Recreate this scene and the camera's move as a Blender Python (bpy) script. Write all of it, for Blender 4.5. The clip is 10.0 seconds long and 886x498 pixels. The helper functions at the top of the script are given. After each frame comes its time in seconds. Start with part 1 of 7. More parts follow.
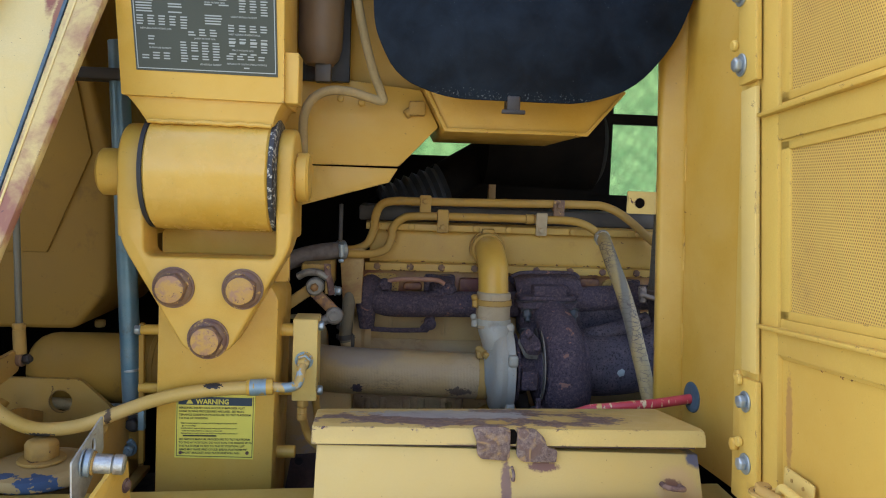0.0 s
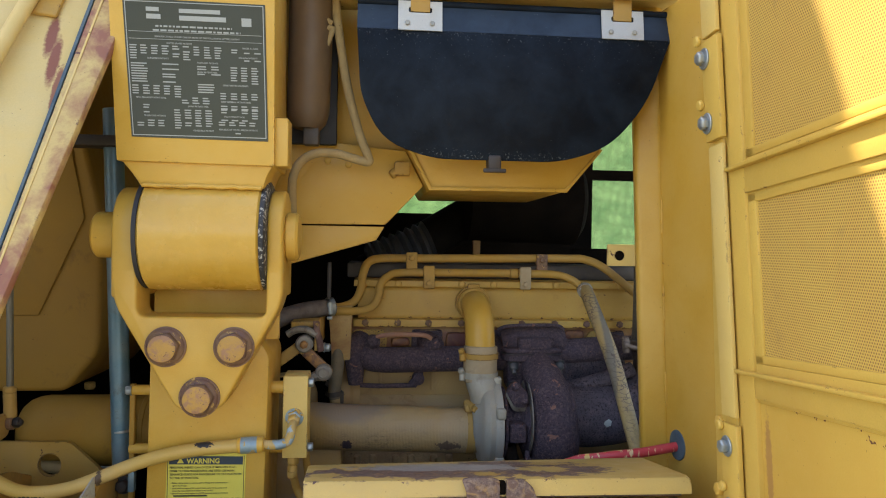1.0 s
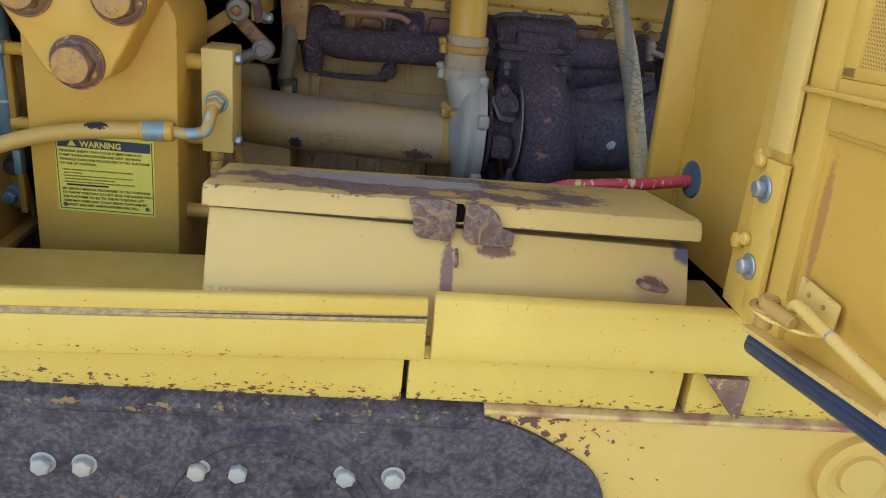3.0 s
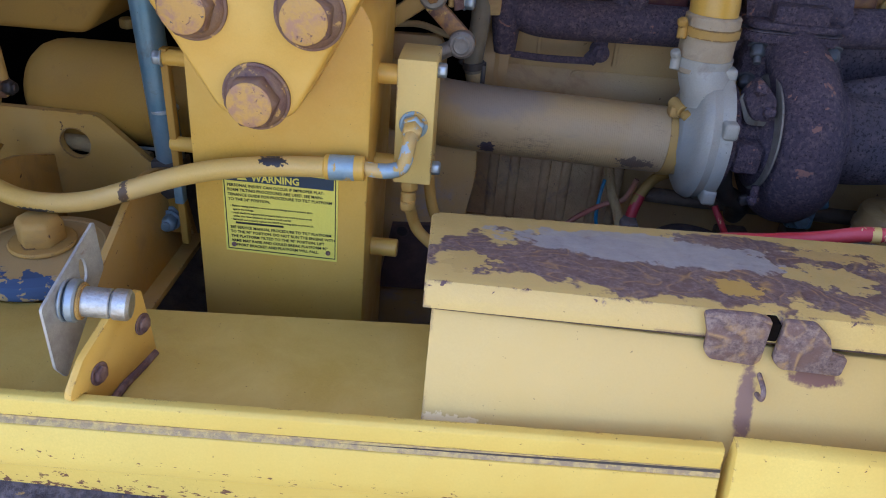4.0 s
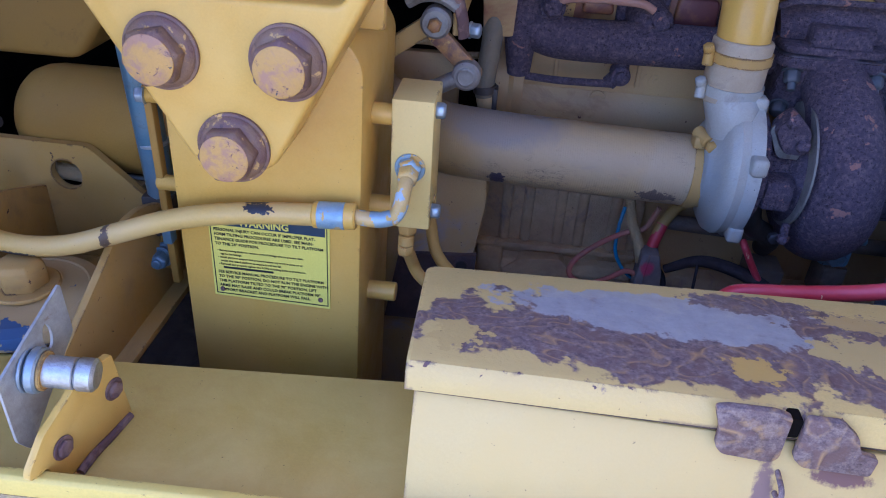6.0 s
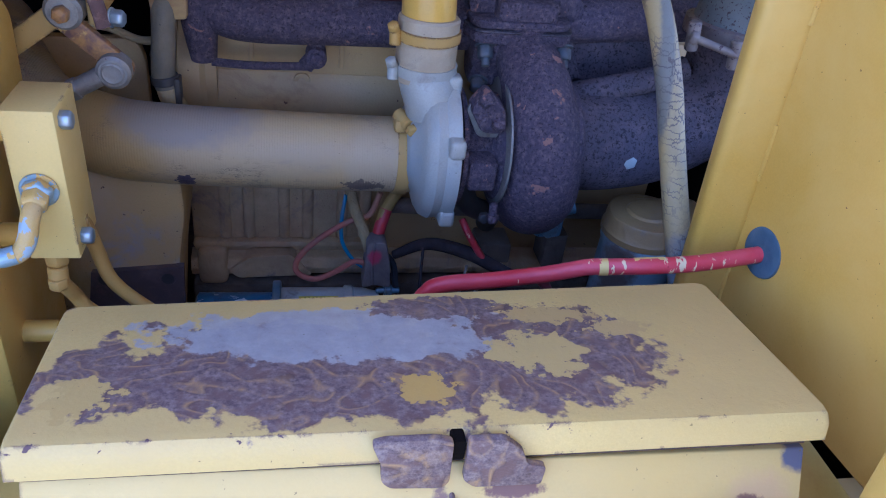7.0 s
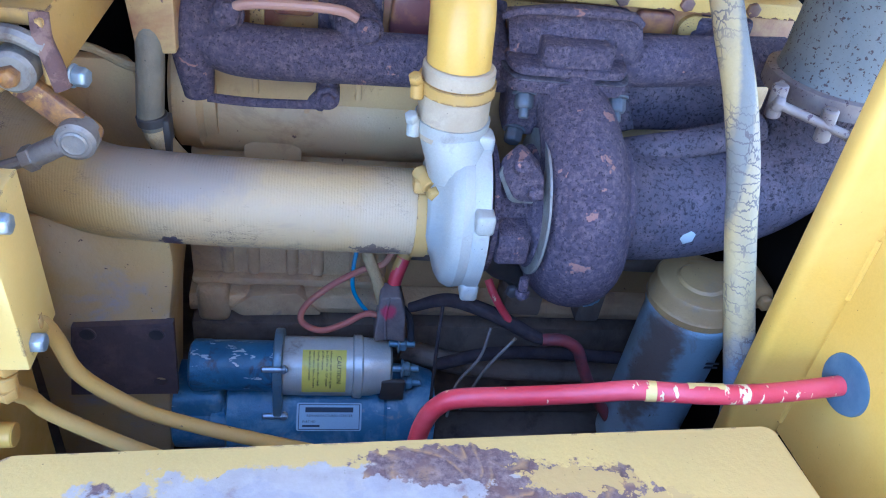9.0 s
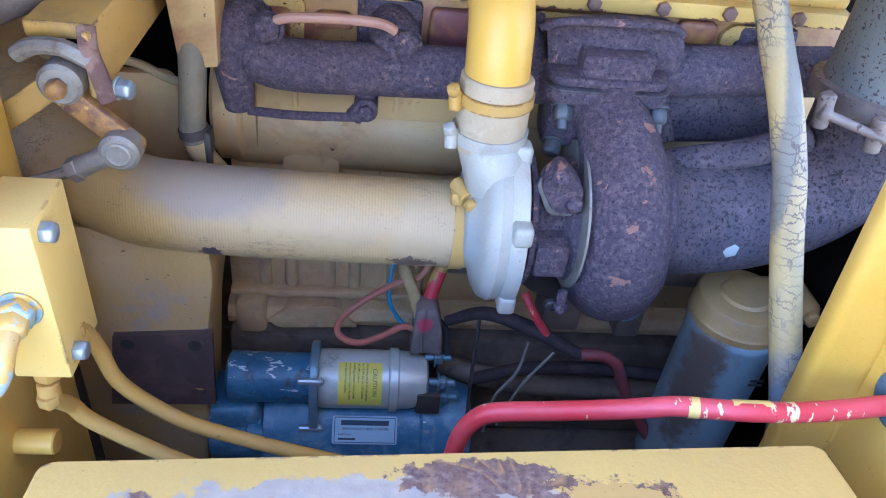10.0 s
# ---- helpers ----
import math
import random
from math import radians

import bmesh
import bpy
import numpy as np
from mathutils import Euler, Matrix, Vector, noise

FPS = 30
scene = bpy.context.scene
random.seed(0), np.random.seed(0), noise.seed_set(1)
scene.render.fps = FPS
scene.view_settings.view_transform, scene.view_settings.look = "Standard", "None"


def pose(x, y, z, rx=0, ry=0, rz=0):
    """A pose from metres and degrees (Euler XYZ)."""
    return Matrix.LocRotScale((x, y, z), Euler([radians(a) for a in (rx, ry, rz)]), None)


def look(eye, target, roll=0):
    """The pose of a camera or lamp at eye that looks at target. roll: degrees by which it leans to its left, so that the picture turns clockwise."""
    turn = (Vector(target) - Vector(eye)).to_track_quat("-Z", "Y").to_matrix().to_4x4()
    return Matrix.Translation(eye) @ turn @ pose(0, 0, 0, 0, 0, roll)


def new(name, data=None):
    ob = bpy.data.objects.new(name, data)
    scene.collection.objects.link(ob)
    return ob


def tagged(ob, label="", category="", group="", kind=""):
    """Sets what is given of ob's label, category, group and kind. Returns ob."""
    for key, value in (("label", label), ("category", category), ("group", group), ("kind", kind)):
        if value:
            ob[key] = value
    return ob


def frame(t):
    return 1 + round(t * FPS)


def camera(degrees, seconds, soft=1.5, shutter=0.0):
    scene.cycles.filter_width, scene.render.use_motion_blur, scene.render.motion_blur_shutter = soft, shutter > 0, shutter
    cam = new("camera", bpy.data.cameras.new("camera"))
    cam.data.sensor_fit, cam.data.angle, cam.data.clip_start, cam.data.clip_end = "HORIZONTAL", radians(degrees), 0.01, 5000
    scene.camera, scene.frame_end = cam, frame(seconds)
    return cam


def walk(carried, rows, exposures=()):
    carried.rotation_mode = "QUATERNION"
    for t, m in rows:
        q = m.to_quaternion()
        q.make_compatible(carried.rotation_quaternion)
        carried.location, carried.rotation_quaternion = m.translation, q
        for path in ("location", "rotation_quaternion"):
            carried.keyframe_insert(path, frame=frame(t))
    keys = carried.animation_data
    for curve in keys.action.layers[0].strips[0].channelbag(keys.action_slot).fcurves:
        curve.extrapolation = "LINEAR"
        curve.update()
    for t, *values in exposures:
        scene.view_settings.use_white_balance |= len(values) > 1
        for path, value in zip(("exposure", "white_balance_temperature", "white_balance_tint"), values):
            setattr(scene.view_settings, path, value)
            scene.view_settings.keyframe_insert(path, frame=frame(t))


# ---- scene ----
# ---- camera ----
cam = camera(61.3, 10.0, 1.05)
PATH = [
    (0, (-0.095, 0.477, 1.454), (0.058, 2.465, 1.292), 2.1),
    (0.5, (-0.1, 0.46, 1.452), (0.075, 2.45, 1.344), 1.6),
    (1, (-0.098, 0.436, 1.452), (0.088, 2.427, 1.444), 1.0),
    (1.5, (-0.095, 0.435, 1.452), (0.088, 2.426, 1.494), 0.7),
    (2, (-0.096, 0.447, 1.452), (0.101, 2.437, 1.436), 1.1),
    (2.2, (-0.069, 0.480, 1.443), (0.135, 2.464, 1.296), 2.0),
    (2.5, (-0.004, 0.562, 1.383), (0.197, 2.516, 1.003), 3.6),
    (2.7, (0.041, 0.629, 1.359), (0.249, 2.54, 0.806), 5.2),
    (3.8, (-0.16, 1.03, 1.453), (-0.127, 2.763, 0.455), 5.8),
    (4, (-0.167, 1.06, 1.45), (-0.229, 2.78, 0.433), 4.6),
    (4.5, (-0.185, 1.084, 1.475), (-0.488, 2.757, 0.421), 1.9),
    (5, (-0.194, 1.108, 1.471), (-0.666, 2.758, 0.444), 1.2),
    (5.5, (-0.174, 1.125, 1.469), (-0.62, 2.786, 0.449), 2.3),
    (6, (-0.135, 1.159, 1.489), (-0.284, 2.847, 0.427), 3.7),
    (6.2, (-0.108, 1.197, 1.496), (-0.105, 2.861, 0.386), 4.6),
    (7.3, (0.014, 1.262, 1.497), (0.431, 2.885, 0.406), 7.9),
    (7.5, (0.013, 1.279, 1.503), (0.435, 2.973, 0.527), 7.6),
    (8, (0.005, 1.418, 1.528), (0.394, 3.144, 0.596), 7.4),
    (8.5, (0.032, 1.476, 1.544), (0.378, 3.065, 0.38), 8.6),
    (9, (0.034, 1.458, 1.55), (0.324, 3.014, 0.328), 8.6),
    (9.5, (0.035, 1.459, 1.546), (0.293, 3.0, 0.297), 8.2),
    (10, (0.033, 1.46, 1.543), (0.227, 3.049, 0.344), 6.7),
]
EXPOSURES = [(0.0, 2.05, 6600, 16), (1.0, 1.88, 7400, 17), (2.0, 1.84, 7700, 16), (2.7, 1.93, 7200, 15), (3.8, 2.2, 6000, 23), (4.5, 2.3, 5500, 31), (6.0, 2.45, 4900, 35), (7.3, 2.65, 4850, 28), (7.6, 2.8, 4800, 25), (8.0, 3.4, 4600, 22), (8.4, 3.75, 4600, 19), (9.0, 3.9, 4850, 19), (10.0, 3.9, 5350, 21)]
walk(cam, [(t, look(eye, target, roll)) for t, eye, target, roll in PATH], EXPOSURES)

# ---- light ----
world = bpy.data.worlds.new("sky")
scene.world = world
world.use_nodes = True
wn = world.node_tree.nodes
sky = wn.new("ShaderNodeTexSky")
sky.sky_type, sky.sun_disc = "NISHITA", False
SUN_TO = Vector((-0.55, 0.30, 0.83)).normalized()
sky.sun_elevation = math.asin(SUN_TO.z)
sky.sun_rotation = math.atan2(SUN_TO.x, SUN_TO.y)
wn["Background"].inputs["Strength"].default_value = 0.15
world.node_tree.links.new(sky.outputs[0], wn["Background"].inputs[0])
sun = new("sun", bpy.data.lights.new("sun", "SUN"))
sun.data.energy, sun.data.angle, sun.data.color = 3.2, radians(0.6), (1.0, 0.95, 0.86)
sun.matrix_world = look(SUN_TO * 20, (0, 0, 0))


# ---- materials ----
def ramp(nt, fac, stops):
    r = nt.nodes.new("ShaderNodeValToRGB")
    el = r.color_ramp.elements
    while len(el) < len(stops):
        el.new(0.5)
    for e, (p, c) in zip(el, stops):
        e.position = p
        e.color = (*c, 1) if len(c) == 3 else (c[0], c[0], c[0], 1)
    nt.links.new(fac, r.inputs[0])
    return r.outputs[0]


def noise_tex(nt, scale, detail=4.0, rough=0.6, dist=0.0, stretch=None):
    tc = nt.nodes.new("ShaderNodeTexCoord")
    n = nt.nodes.new("ShaderNodeTexNoise")
    n.inputs["Scale"].default_value, n.inputs["Detail"].default_value = scale, detail
    n.inputs["Roughness"].default_value, n.inputs["Distortion"].default_value = rough, dist
    out = tc.outputs["Object"]
    if stretch:
        mp = nt.nodes.new("ShaderNodeMapping")
        mp.inputs["Scale"].default_value = stretch
        nt.links.new(out, mp.inputs[0])
        out = mp.outputs[0]
    nt.links.new(out, n.inputs["Vector"])
    return n.outputs["Fac"]


def mix(nt, fac, a, b, mode="MIX"):
    m = nt.nodes.new("ShaderNodeMix")
    m.data_type, m.blend_type = "RGBA", mode
    for sock, v in ((m.inputs[0], fac), (m.inputs[6], a), (m.inputs[7], b)):
        if isinstance(v, (int, float)):
            sock.default_value = v
        elif isinstance(v, tuple):
            sock.default_value = (*v, 1)
        else:
            nt.links.new(v, sock)
    return m.outputs[2]


def math_op(nt, op, a, b=None):
    n = nt.nodes.new("ShaderNodeMath")
    n.operation = op
    for sock, v in zip(n.inputs, (a, b)):
        if isinstance(v, (int, float)):
            sock.default_value = v
        elif v is not None:
            nt.links.new(v, sock)
    return n.outputs[0]


def ellipsoid(nt, centre, radii):
    """The distance from a centre, in radii."""
    tc = nt.nodes.new("ShaderNodeTexCoord")
    sub, div, ln = (nt.nodes.new("ShaderNodeVectorMath") for _ in range(3))
    sub.operation, div.operation, ln.operation = "SUBTRACT", "DIVIDE", "LENGTH"
    sub.inputs[1].default_value, div.inputs[1].default_value = centre, radii
    nt.links.new(tc.outputs["Object"], sub.inputs[0])
    nt.links.new(sub.outputs[0], div.inputs[0])
    nt.links.new(div.outputs[0], ln.inputs[0])
    return ln.outputs["Value"]


def surface(name, base, rough=0.5, metal=0.0, fade=None, fade_scale=6.0, fade_amt=(0.35, 0.7), chips=None, chip_scale=60.0,
            chip_at=0.68, chip_soft=0.02, grime=None, grime_at=(0.5, 0.75), grime_scale=11.0, bump=0.1, bump_scale=250.0, stretch=None, spec=0.4,
            bands=(), stains=(), chip_stretch=None, relief=0.002, edge=0.0):
    """A worn surface: base colour, a faded second tone, dirt, chips that show a third colour, fine relief."""
    m = bpy.data.materials.new(name)
    m.use_nodes = True
    nt = m.node_tree
    p = nt.nodes["Principled BSDF"]
    col = mix(nt, ramp(nt, noise_tex(nt, 3.0, 3), [(0.3, (0.0,)), (0.7, (1.0,))]), tuple(c * 0.90 for c in base), tuple(min(1, c * 1.08) for c in base))
    col = mix(nt, ramp(nt, noise_tex(nt, 420.0, 4, 0.7), [(0.30, (0.0,)), (0.70, (0.30,))]), col, tuple(c * 0.62 for c in base))
    if fade:
        f = ramp(nt, noise_tex(nt, fade_scale, 5, 0.62, 0.3, stretch), [(fade_amt[0], (0.0,)), (fade_amt[1], (1.0,))])
        col = mix(nt, f, col, fade)
    if grime:
        g = ramp(nt, noise_tex(nt, grime_scale, 6, 0.7, 0.5, stretch), [(grime_at[0], (0.0,)), (grime_at[1], (1.0,))])
        col = mix(nt, g, col, grime)
    rough_out = ramp(nt, noise_tex(nt, 25.0, 4), [(0.3, (max(0.02, rough - 0.08),)), (0.7, (min(1, rough + 0.1),))])
    for centre, radii, colour, wob in stains:
        d = math_op(nt, "SUBTRACT", 1.0, ellipsoid(nt, centre, radii))
        d = math_op(nt, "ADD", d, math_op(nt, "MULTIPLY", math_op(nt, "SUBTRACT", noise_tex(nt, 2.2 / max(0.01, min(radii)), 6, 0.6), 0.5), wob))
        k = ramp(nt, d, [(0.18, (0.0,)), (0.18 + 0.06 + 0.5 / (1 + wob * 2) * (wob < 1), (1.0,))])
        if colour == "rings":
            n = math_op(nt, "FRACT", math_op(nt, "MULTIPLY", noise_tex(nt, 11.0, 2, 0.4, 0.6), 12.0))
            colour = mix(nt, ramp(nt, noise_tex(nt, 70.0, 6, 0.7), [(0.40, (0.0,)), (0.56, (0.8,))]), ramp(nt, n, [(0.0, (0.125, 0.072, 0.058)), (0.55, (0.155, 0.095, 0.076)), (0.80, (0.33, 0.20, 0.085)), (1.0, (0.085, 0.050, 0.044))]), ramp(nt, noise_tex(nt, 170.0, 5, 0.75), [(0.36, (0.075, 0.050, 0.048)), (0.50, (0.165, 0.120, 0.110)), (0.64, (0.27, 0.205, 0.17))]))
        # pale film; the sky's reflection on it is painted into the tone
        if colour == "film_sheen":
            colour = ramp(nt, noise_tex(nt, 40.0, 6, 0.7), [(0.28, (0.23, 0.185, 0.165)), (0.40, (0.30, 0.285, 0.255)), (0.7, (0.375, 0.36, 0.32))])
            k = math_op(nt, "MULTIPLY", k, 0.88)
        col = mix(nt, k, col, colour)
    if chips:
        cn = noise_tex(nt, chip_scale, 4, 0.6, 0.2, chip_stretch)
        for axis, centre, half, amount in bands:
            sep = nt.nodes.new("ShaderNodeSeparateXYZ")
            nt.links.new(nt.nodes.new("ShaderNodeTexCoord").outputs["Object"], sep.inputs[0])
            off = math_op(nt, "DIVIDE", math_op(nt, "ABSOLUTE", math_op(nt, "SUBTRACT", sep.outputs["XYZ".index(axis)], centre)), half)
            cn = math_op(nt, "ADD", cn, math_op(nt, "MULTIPLY", math_op(nt, "MAXIMUM", math_op(nt, "SUBTRACT", 1.0, off), 0.0), amount))
        if edge:
            bev, geo, dot = (nt.nodes.new("ShaderNode" + k) for k in ("Bevel", "NewGeometry", "VectorMath"))
            bev.samples, dot.operation = 4, "DOT_PRODUCT"
            bev.inputs["Radius"].default_value = 0.005
            nt.links.new(bev.outputs[0], dot.inputs[0])
            nt.links.new(geo.outputs["Normal"], dot.inputs[1])
            worn = math_op(nt, "MULTIPLY", ramp(nt, dot.outputs["Value"], [(0.86, (1.0,)), (0.985, (0.0,))]), ramp(nt, noise_tex(nt, 14.0, 3), [(0.38, (0.0,)), (0.60, (1.0,))]))
            cn = math_op(nt, "ADD", cn, math_op(nt, "MULTIPLY", worn, edge))
        c = ramp(nt, cn, [(chip_at, (0.0,)), (chip_at + chip_soft, (1.0,))])
        col = mix(nt, c, col, chips)
        rough_out = mix(nt, c, rough_out, (0.85, 0.85, 0.85))
    col = mix(nt, ramp(nt, noise_tex(nt, 260.0, 2, 0.5), [(0.745, (0.0,)), (0.765, (0.75,))]), col, tuple(c * 0.25 for c in base))
    nt.links.new(col, p.inputs["Base Color"])
    nt.links.new(rough_out, p.inputs["Roughness"])
    p.inputs["Metallic"].default_value = metal
    p.inputs["Specular IOR Level"].default_value = spec
    b = nt.nodes.new("ShaderNodeBump")
    b.inputs["Strength"].default_value, b.inputs["Distance"].default_value = bump, relief
    nt.links.new(noise_tex(nt, bump_scale, 5, 0.65), b.inputs["Height"])
    nt.links.new(b.outputs[0], p.inputs["Normal"])
    return m


RUST = (0.10, 0.055, 0.05)
YEL = (0.60, 0.36, 0.065)
yellow = surface("yellow_paint", (0.60, 0.345, 0.050), 0.36, edge=0.22, fade=(0.60, 0.375, 0.085), chips=(0.13, 0.06, 0.03), chip_scale=80, chip_at=0.735, spec=0.32)
yellow_dirty = surface("dusty_yellow_paint", (0.46, 0.265, 0.052), 0.6, edge=0.28, fade=(0.41, 0.26, 0.085), fade_scale=8, grime=(0.27, 0.17, 0.07), grime_at=(0.56, 0.8), chips=(0.09, 0.05, 0.035), chip_scale=60, chip_at=0.70, spec=0.3)
rail_top = surface("worn_rail_top_paint", (0.49, 0.325, 0.062), 0.5, edge=0.22, fade=(0.55, 0.385, 0.10), fade_scale=11, grime=(0.42, 0.25, 0.060), grime_at=(0.58, 0.78), grime_scale=7, chips=(0.085, 0.050, 0.058), chip_scale=48, chip_at=0.735, chip_soft=0.01, bump=0.15, spec=0.35)
dull_zinc = surface("mottled_zinc_plate", (0.46, 0.45, 0.40), 0.42, 0.35, fade=(0.30, 0.28, 0.25), fade_scale=60, grime=(0.22, 0.11, 0.06), grime_at=(0.64, 0.74), grime_scale=40, bump=0.3)
# darker copy of the yellow; the shade on these parts is in its colour
shaded_yellow = surface("shaded_oily_yellow_paint", (0.35, 0.19, 0.030), 0.55, fade=(0.29, 0.16, 0.035), fade_scale=4, grime=(0.13, 0.075, 0.03), grime_at=(0.58, 0.85), chips=(0.09, 0.05, 0.035), chip_scale=50, chip_at=0.74, spec=0.2)
gasket_tan = surface("scorched_gold_gasket", (0.47, 0.29, 0.075), 0.65, fade=(0.24, 0.12, 0.05), fade_scale=20, fade_amt=(0.45, 0.7), chips=(0.07, 0.04, 0.03), chip_scale=330, chip_at=0.60, bump=0.4)
cream_rubber = surface("dusty_cream_rubber", (0.44, 0.35, 0.22), 0.7, fade=(0.34, 0.25, 0.14), fade_scale=20, grime=(0.15, 0.12, 0.10), grime_at=(0.6, 0.8), bump=0.5)
bolt_face = surface("worn_bolt_face_paint", (0.47, 0.265, 0.060), 0.5, fade=(0.33, 0.175, 0.095), fade_scale=55, fade_amt=(0.46, 0.60), grime=(0.13, 0.065, 0.050), grime_at=(0.60, 0.66), grime_scale=75, chips=(0.060, 0.058, 0.062), chip_scale=85, chip_at=0.665, chip_soft=0.015, bump=0.6, bump_scale=120)
steel_grey = surface("oily_grey_steel", (0.28, 0.265, 0.23), 0.5, 0.3, fade=(0.17, 0.145, 0.12), fade_scale=30, grime=(0.10, 0.07, 0.05), grime_at=(0.55, 0.75), grime_scale=40, bump=0.3)
bolt_blue = surface("oxidised_bolt_steel", (0.075, 0.088, 0.095), 0.5, 0.1, fade=(0.12, 0.11, 0.11), fade_scale=40, bump=0.3)
yellow_pale = surface("faded_yellow_paint", (0.68, 0.50, 0.17), 0.5, edge=0.22, fade=(0.64, 0.45, 0.12), fade_scale=4, chips=(0.13, 0.07, 0.05), chip_scale=38, chip_at=0.72)
yellow_door = surface("door_yellow_paint", (0.64, 0.43, 0.09), 0.5, edge=0.22, fade=(0.58, 0.37, 0.08), fade_scale=4, chips=RUST, chip_scale=70, chip_at=0.78)
BARE = (0.14, 0.085, 0.07)
hub_paint = surface("glossy_yellow_paint", (0.61, 0.355, 0.052), 0.24, fade=(0.62, 0.39, 0.085), bump=0.5, bump_scale=16, spec=0.5)
tool_paint = surface("tool_box_paint", (0.53, 0.385, 0.140), 0.5, edge=0.26, fade=(0.52, 0.36, 0.11), fade_scale=4, chips=(0.13, 0.07, 0.05), chip_scale=50, chip_at=0.74,
                     stains=[((0.106, 1.60, 0.990), (0.012, 0.10, 0.055), (0.20, 0.115, 0.08), 0.85), ((0.166, 1.61, 1.017), (0.034, 0.10, 0.011), (0.16, 0.08, 0.06), 0.8), ((0.385, 1.59, 0.985), (0.050, 0.10, 0.055), (0.50, 0.33, 0.14), 0.6),
                             ((0.374, 1.60, 0.992), (0.022, 0.10, 0.012), (0.20, 0.10, 0.06), 0.9), ((0.418, 1.62, 1.03), (0.022, 0.08, 0.02), (0.10, 0.10, 0.13), 0.6), ((-0.18, 1.58, 0.945), (0.07, 0.06, 0.012), (0.68, 0.54, 0.28), 1.6)])
# the lid's pale film patch carries painted sky reflection; rust and chips are wear
lid_paint = surface("tool_box_lid_paint", (0.55, 0.39, 0.12), 0.38, edge=0.28, fade=(0.50, 0.35, 0.115), fade_scale=7, chips=(0.11, 0.065, 0.06), chip_scale=60, chip_at=0.74, bands=[("Y", 1.640, 0.010, 0.10), ("X", -0.205, 0.02, 0.10)], bump=0.25, bump_scale=140,
                    stains=[((0.06, 1.722, 1.06), (0.33, 0.095, 0.4), "rings", 1.5), ((0.065, 1.775, 1.05), (0.235, 0.056, 0.3), "film_sheen", 1.15), ((0.225, 1.782, 1.05), (0.085, 0.046, 0.3), "rings", 1.7), ((0.130, 1.818, 1.05), (0.085, 0.026, 0.3), "rings", 1.3),
                            ((0.235, 1.80, 1.05), (0.05, 0.02, 0.2), (0.44, 0.30, 0.10), 2.4), ((0.30, 1.775, 1.05), (0.035, 0.018, 0.2), (0.46, 0.32, 0.11), 2.6),
                            ((0.212, 1.735, 1.05), (0.055, 0.04, 0.2), (0.46, 0.33, 0.11), 2.2), ((0.10, 1.69, 1.07), (0.03, 0.025, 0.2), (0.44, 0.28, 0.07), 2.6), ((-0.165, 1.69, 1.07), (0.03, 0.03, 0.2), (0.46, 0.32, 0.10), 2.4)])
yellow_rail = surface("chipped_yellow_paint", (0.65, 0.475, 0.105), 0.5, edge=0.27, fade=(0.58, 0.39, 0.075), fade_scale=5, chips=(0.14, 0.065, 0.035), chip_scale=185, chip_at=0.70, chip_stretch=(0.5, 1, 1.1), bands=[("Z", 0.886, 0.008, 0.105), ("Z", 0.828, 0.030, 0.13), ("Z", 0.816, 0.010, 0.15)], spec=0.3)
engine_yellow = surface("oily_yellow_paint", (0.57, 0.37, 0.148), 0.5, fade=(0.45, 0.295, 0.138), fade_scale=9, grime=(0.24, 0.11, 0.045), grime_at=(0.58, 0.85), chips=(0.12, 0.055, 0.035), chip_scale=70, chip_at=0.69, bump=0.35, spec=0.35)
cast_iron = surface("rusted_cast_iron", (0.092, 0.068, 0.090), 0.75, fade=(0.168, 0.120, 0.126), fade_scale=150, fade_amt=(0.46, 0.66), grime=(0.042, 0.030, 0.040), grime_at=(0.54, 0.62), grime_scale=260, chips=(0.33, 0.170, 0.130), chip_scale=28, chip_at=0.650, chip_soft=0.02, bump=1.0, bump_scale=230, relief=0.007, spec=0.3)
pitted_iron = surface("pitted_cast_iron", (0.092, 0.073, 0.086), 0.75, fade=(0.15, 0.108, 0.112), fade_scale=30, fade_amt=(0.46, 0.70), grime=(0.026, 0.019, 0.024), grime_at=(0.525, 0.60), grime_scale=210, chips=(0.24, 0.130, 0.105), chip_scale=15, chip_at=0.680, chip_soft=0.03, bump=1.0, bump_scale=170, relief=0.009, spec=0.25)
head_paint = surface("heat_browned_yellow_paint", (0.36, 0.195, 0.060), 0.5, fade=(0.20, 0.068, 0.032), fade_scale=15, fade_amt=(0.42, 0.64), grime=(0.10, 0.05, 0.035), grime_at=(0.60, 0.78), chips=(0.09, 0.045, 0.035), chip_scale=120, chip_at=0.68, bump=0.3)
heat_red = surface("heat_reddened_paint", (0.135, 0.042, 0.036), 0.42, fade=(0.36, 0.165, 0.035), fade_scale=17, fade_amt=(0.48, 0.72), bump=0.2)
bolt_rust = surface("rusty_bolt_paint", (0.215, 0.125, 0.070), 0.6, fade=(0.150, 0.080, 0.062), fade_scale=45, fade_amt=(0.42, 0.60), grime=(0.075, 0.045, 0.042), grime_at=(0.58, 0.70), grime_scale=60, chips=(0.50, 0.31, 0.10), chip_scale=70, chip_at=0.61, chip_soft=0.05, bump=0.5)
aluminium = surface("dull_aluminium", (0.395, 0.375, 0.305), 0.5, 0.1, fade=(0.295, 0.315, 0.295), fade_scale=9, fade_amt=(0.44, 0.66), grime=(0.20, 0.17, 0.14), grime_at=(0.58, 0.80), grime_scale=18, bump=0.5, bump_scale=120)
zinc = surface("zinc_plated_steel", (0.40, 0.44, 0.45), 0.38, 0.6, fade=(0.24, 0.30, 0.34), fade_scale=30)
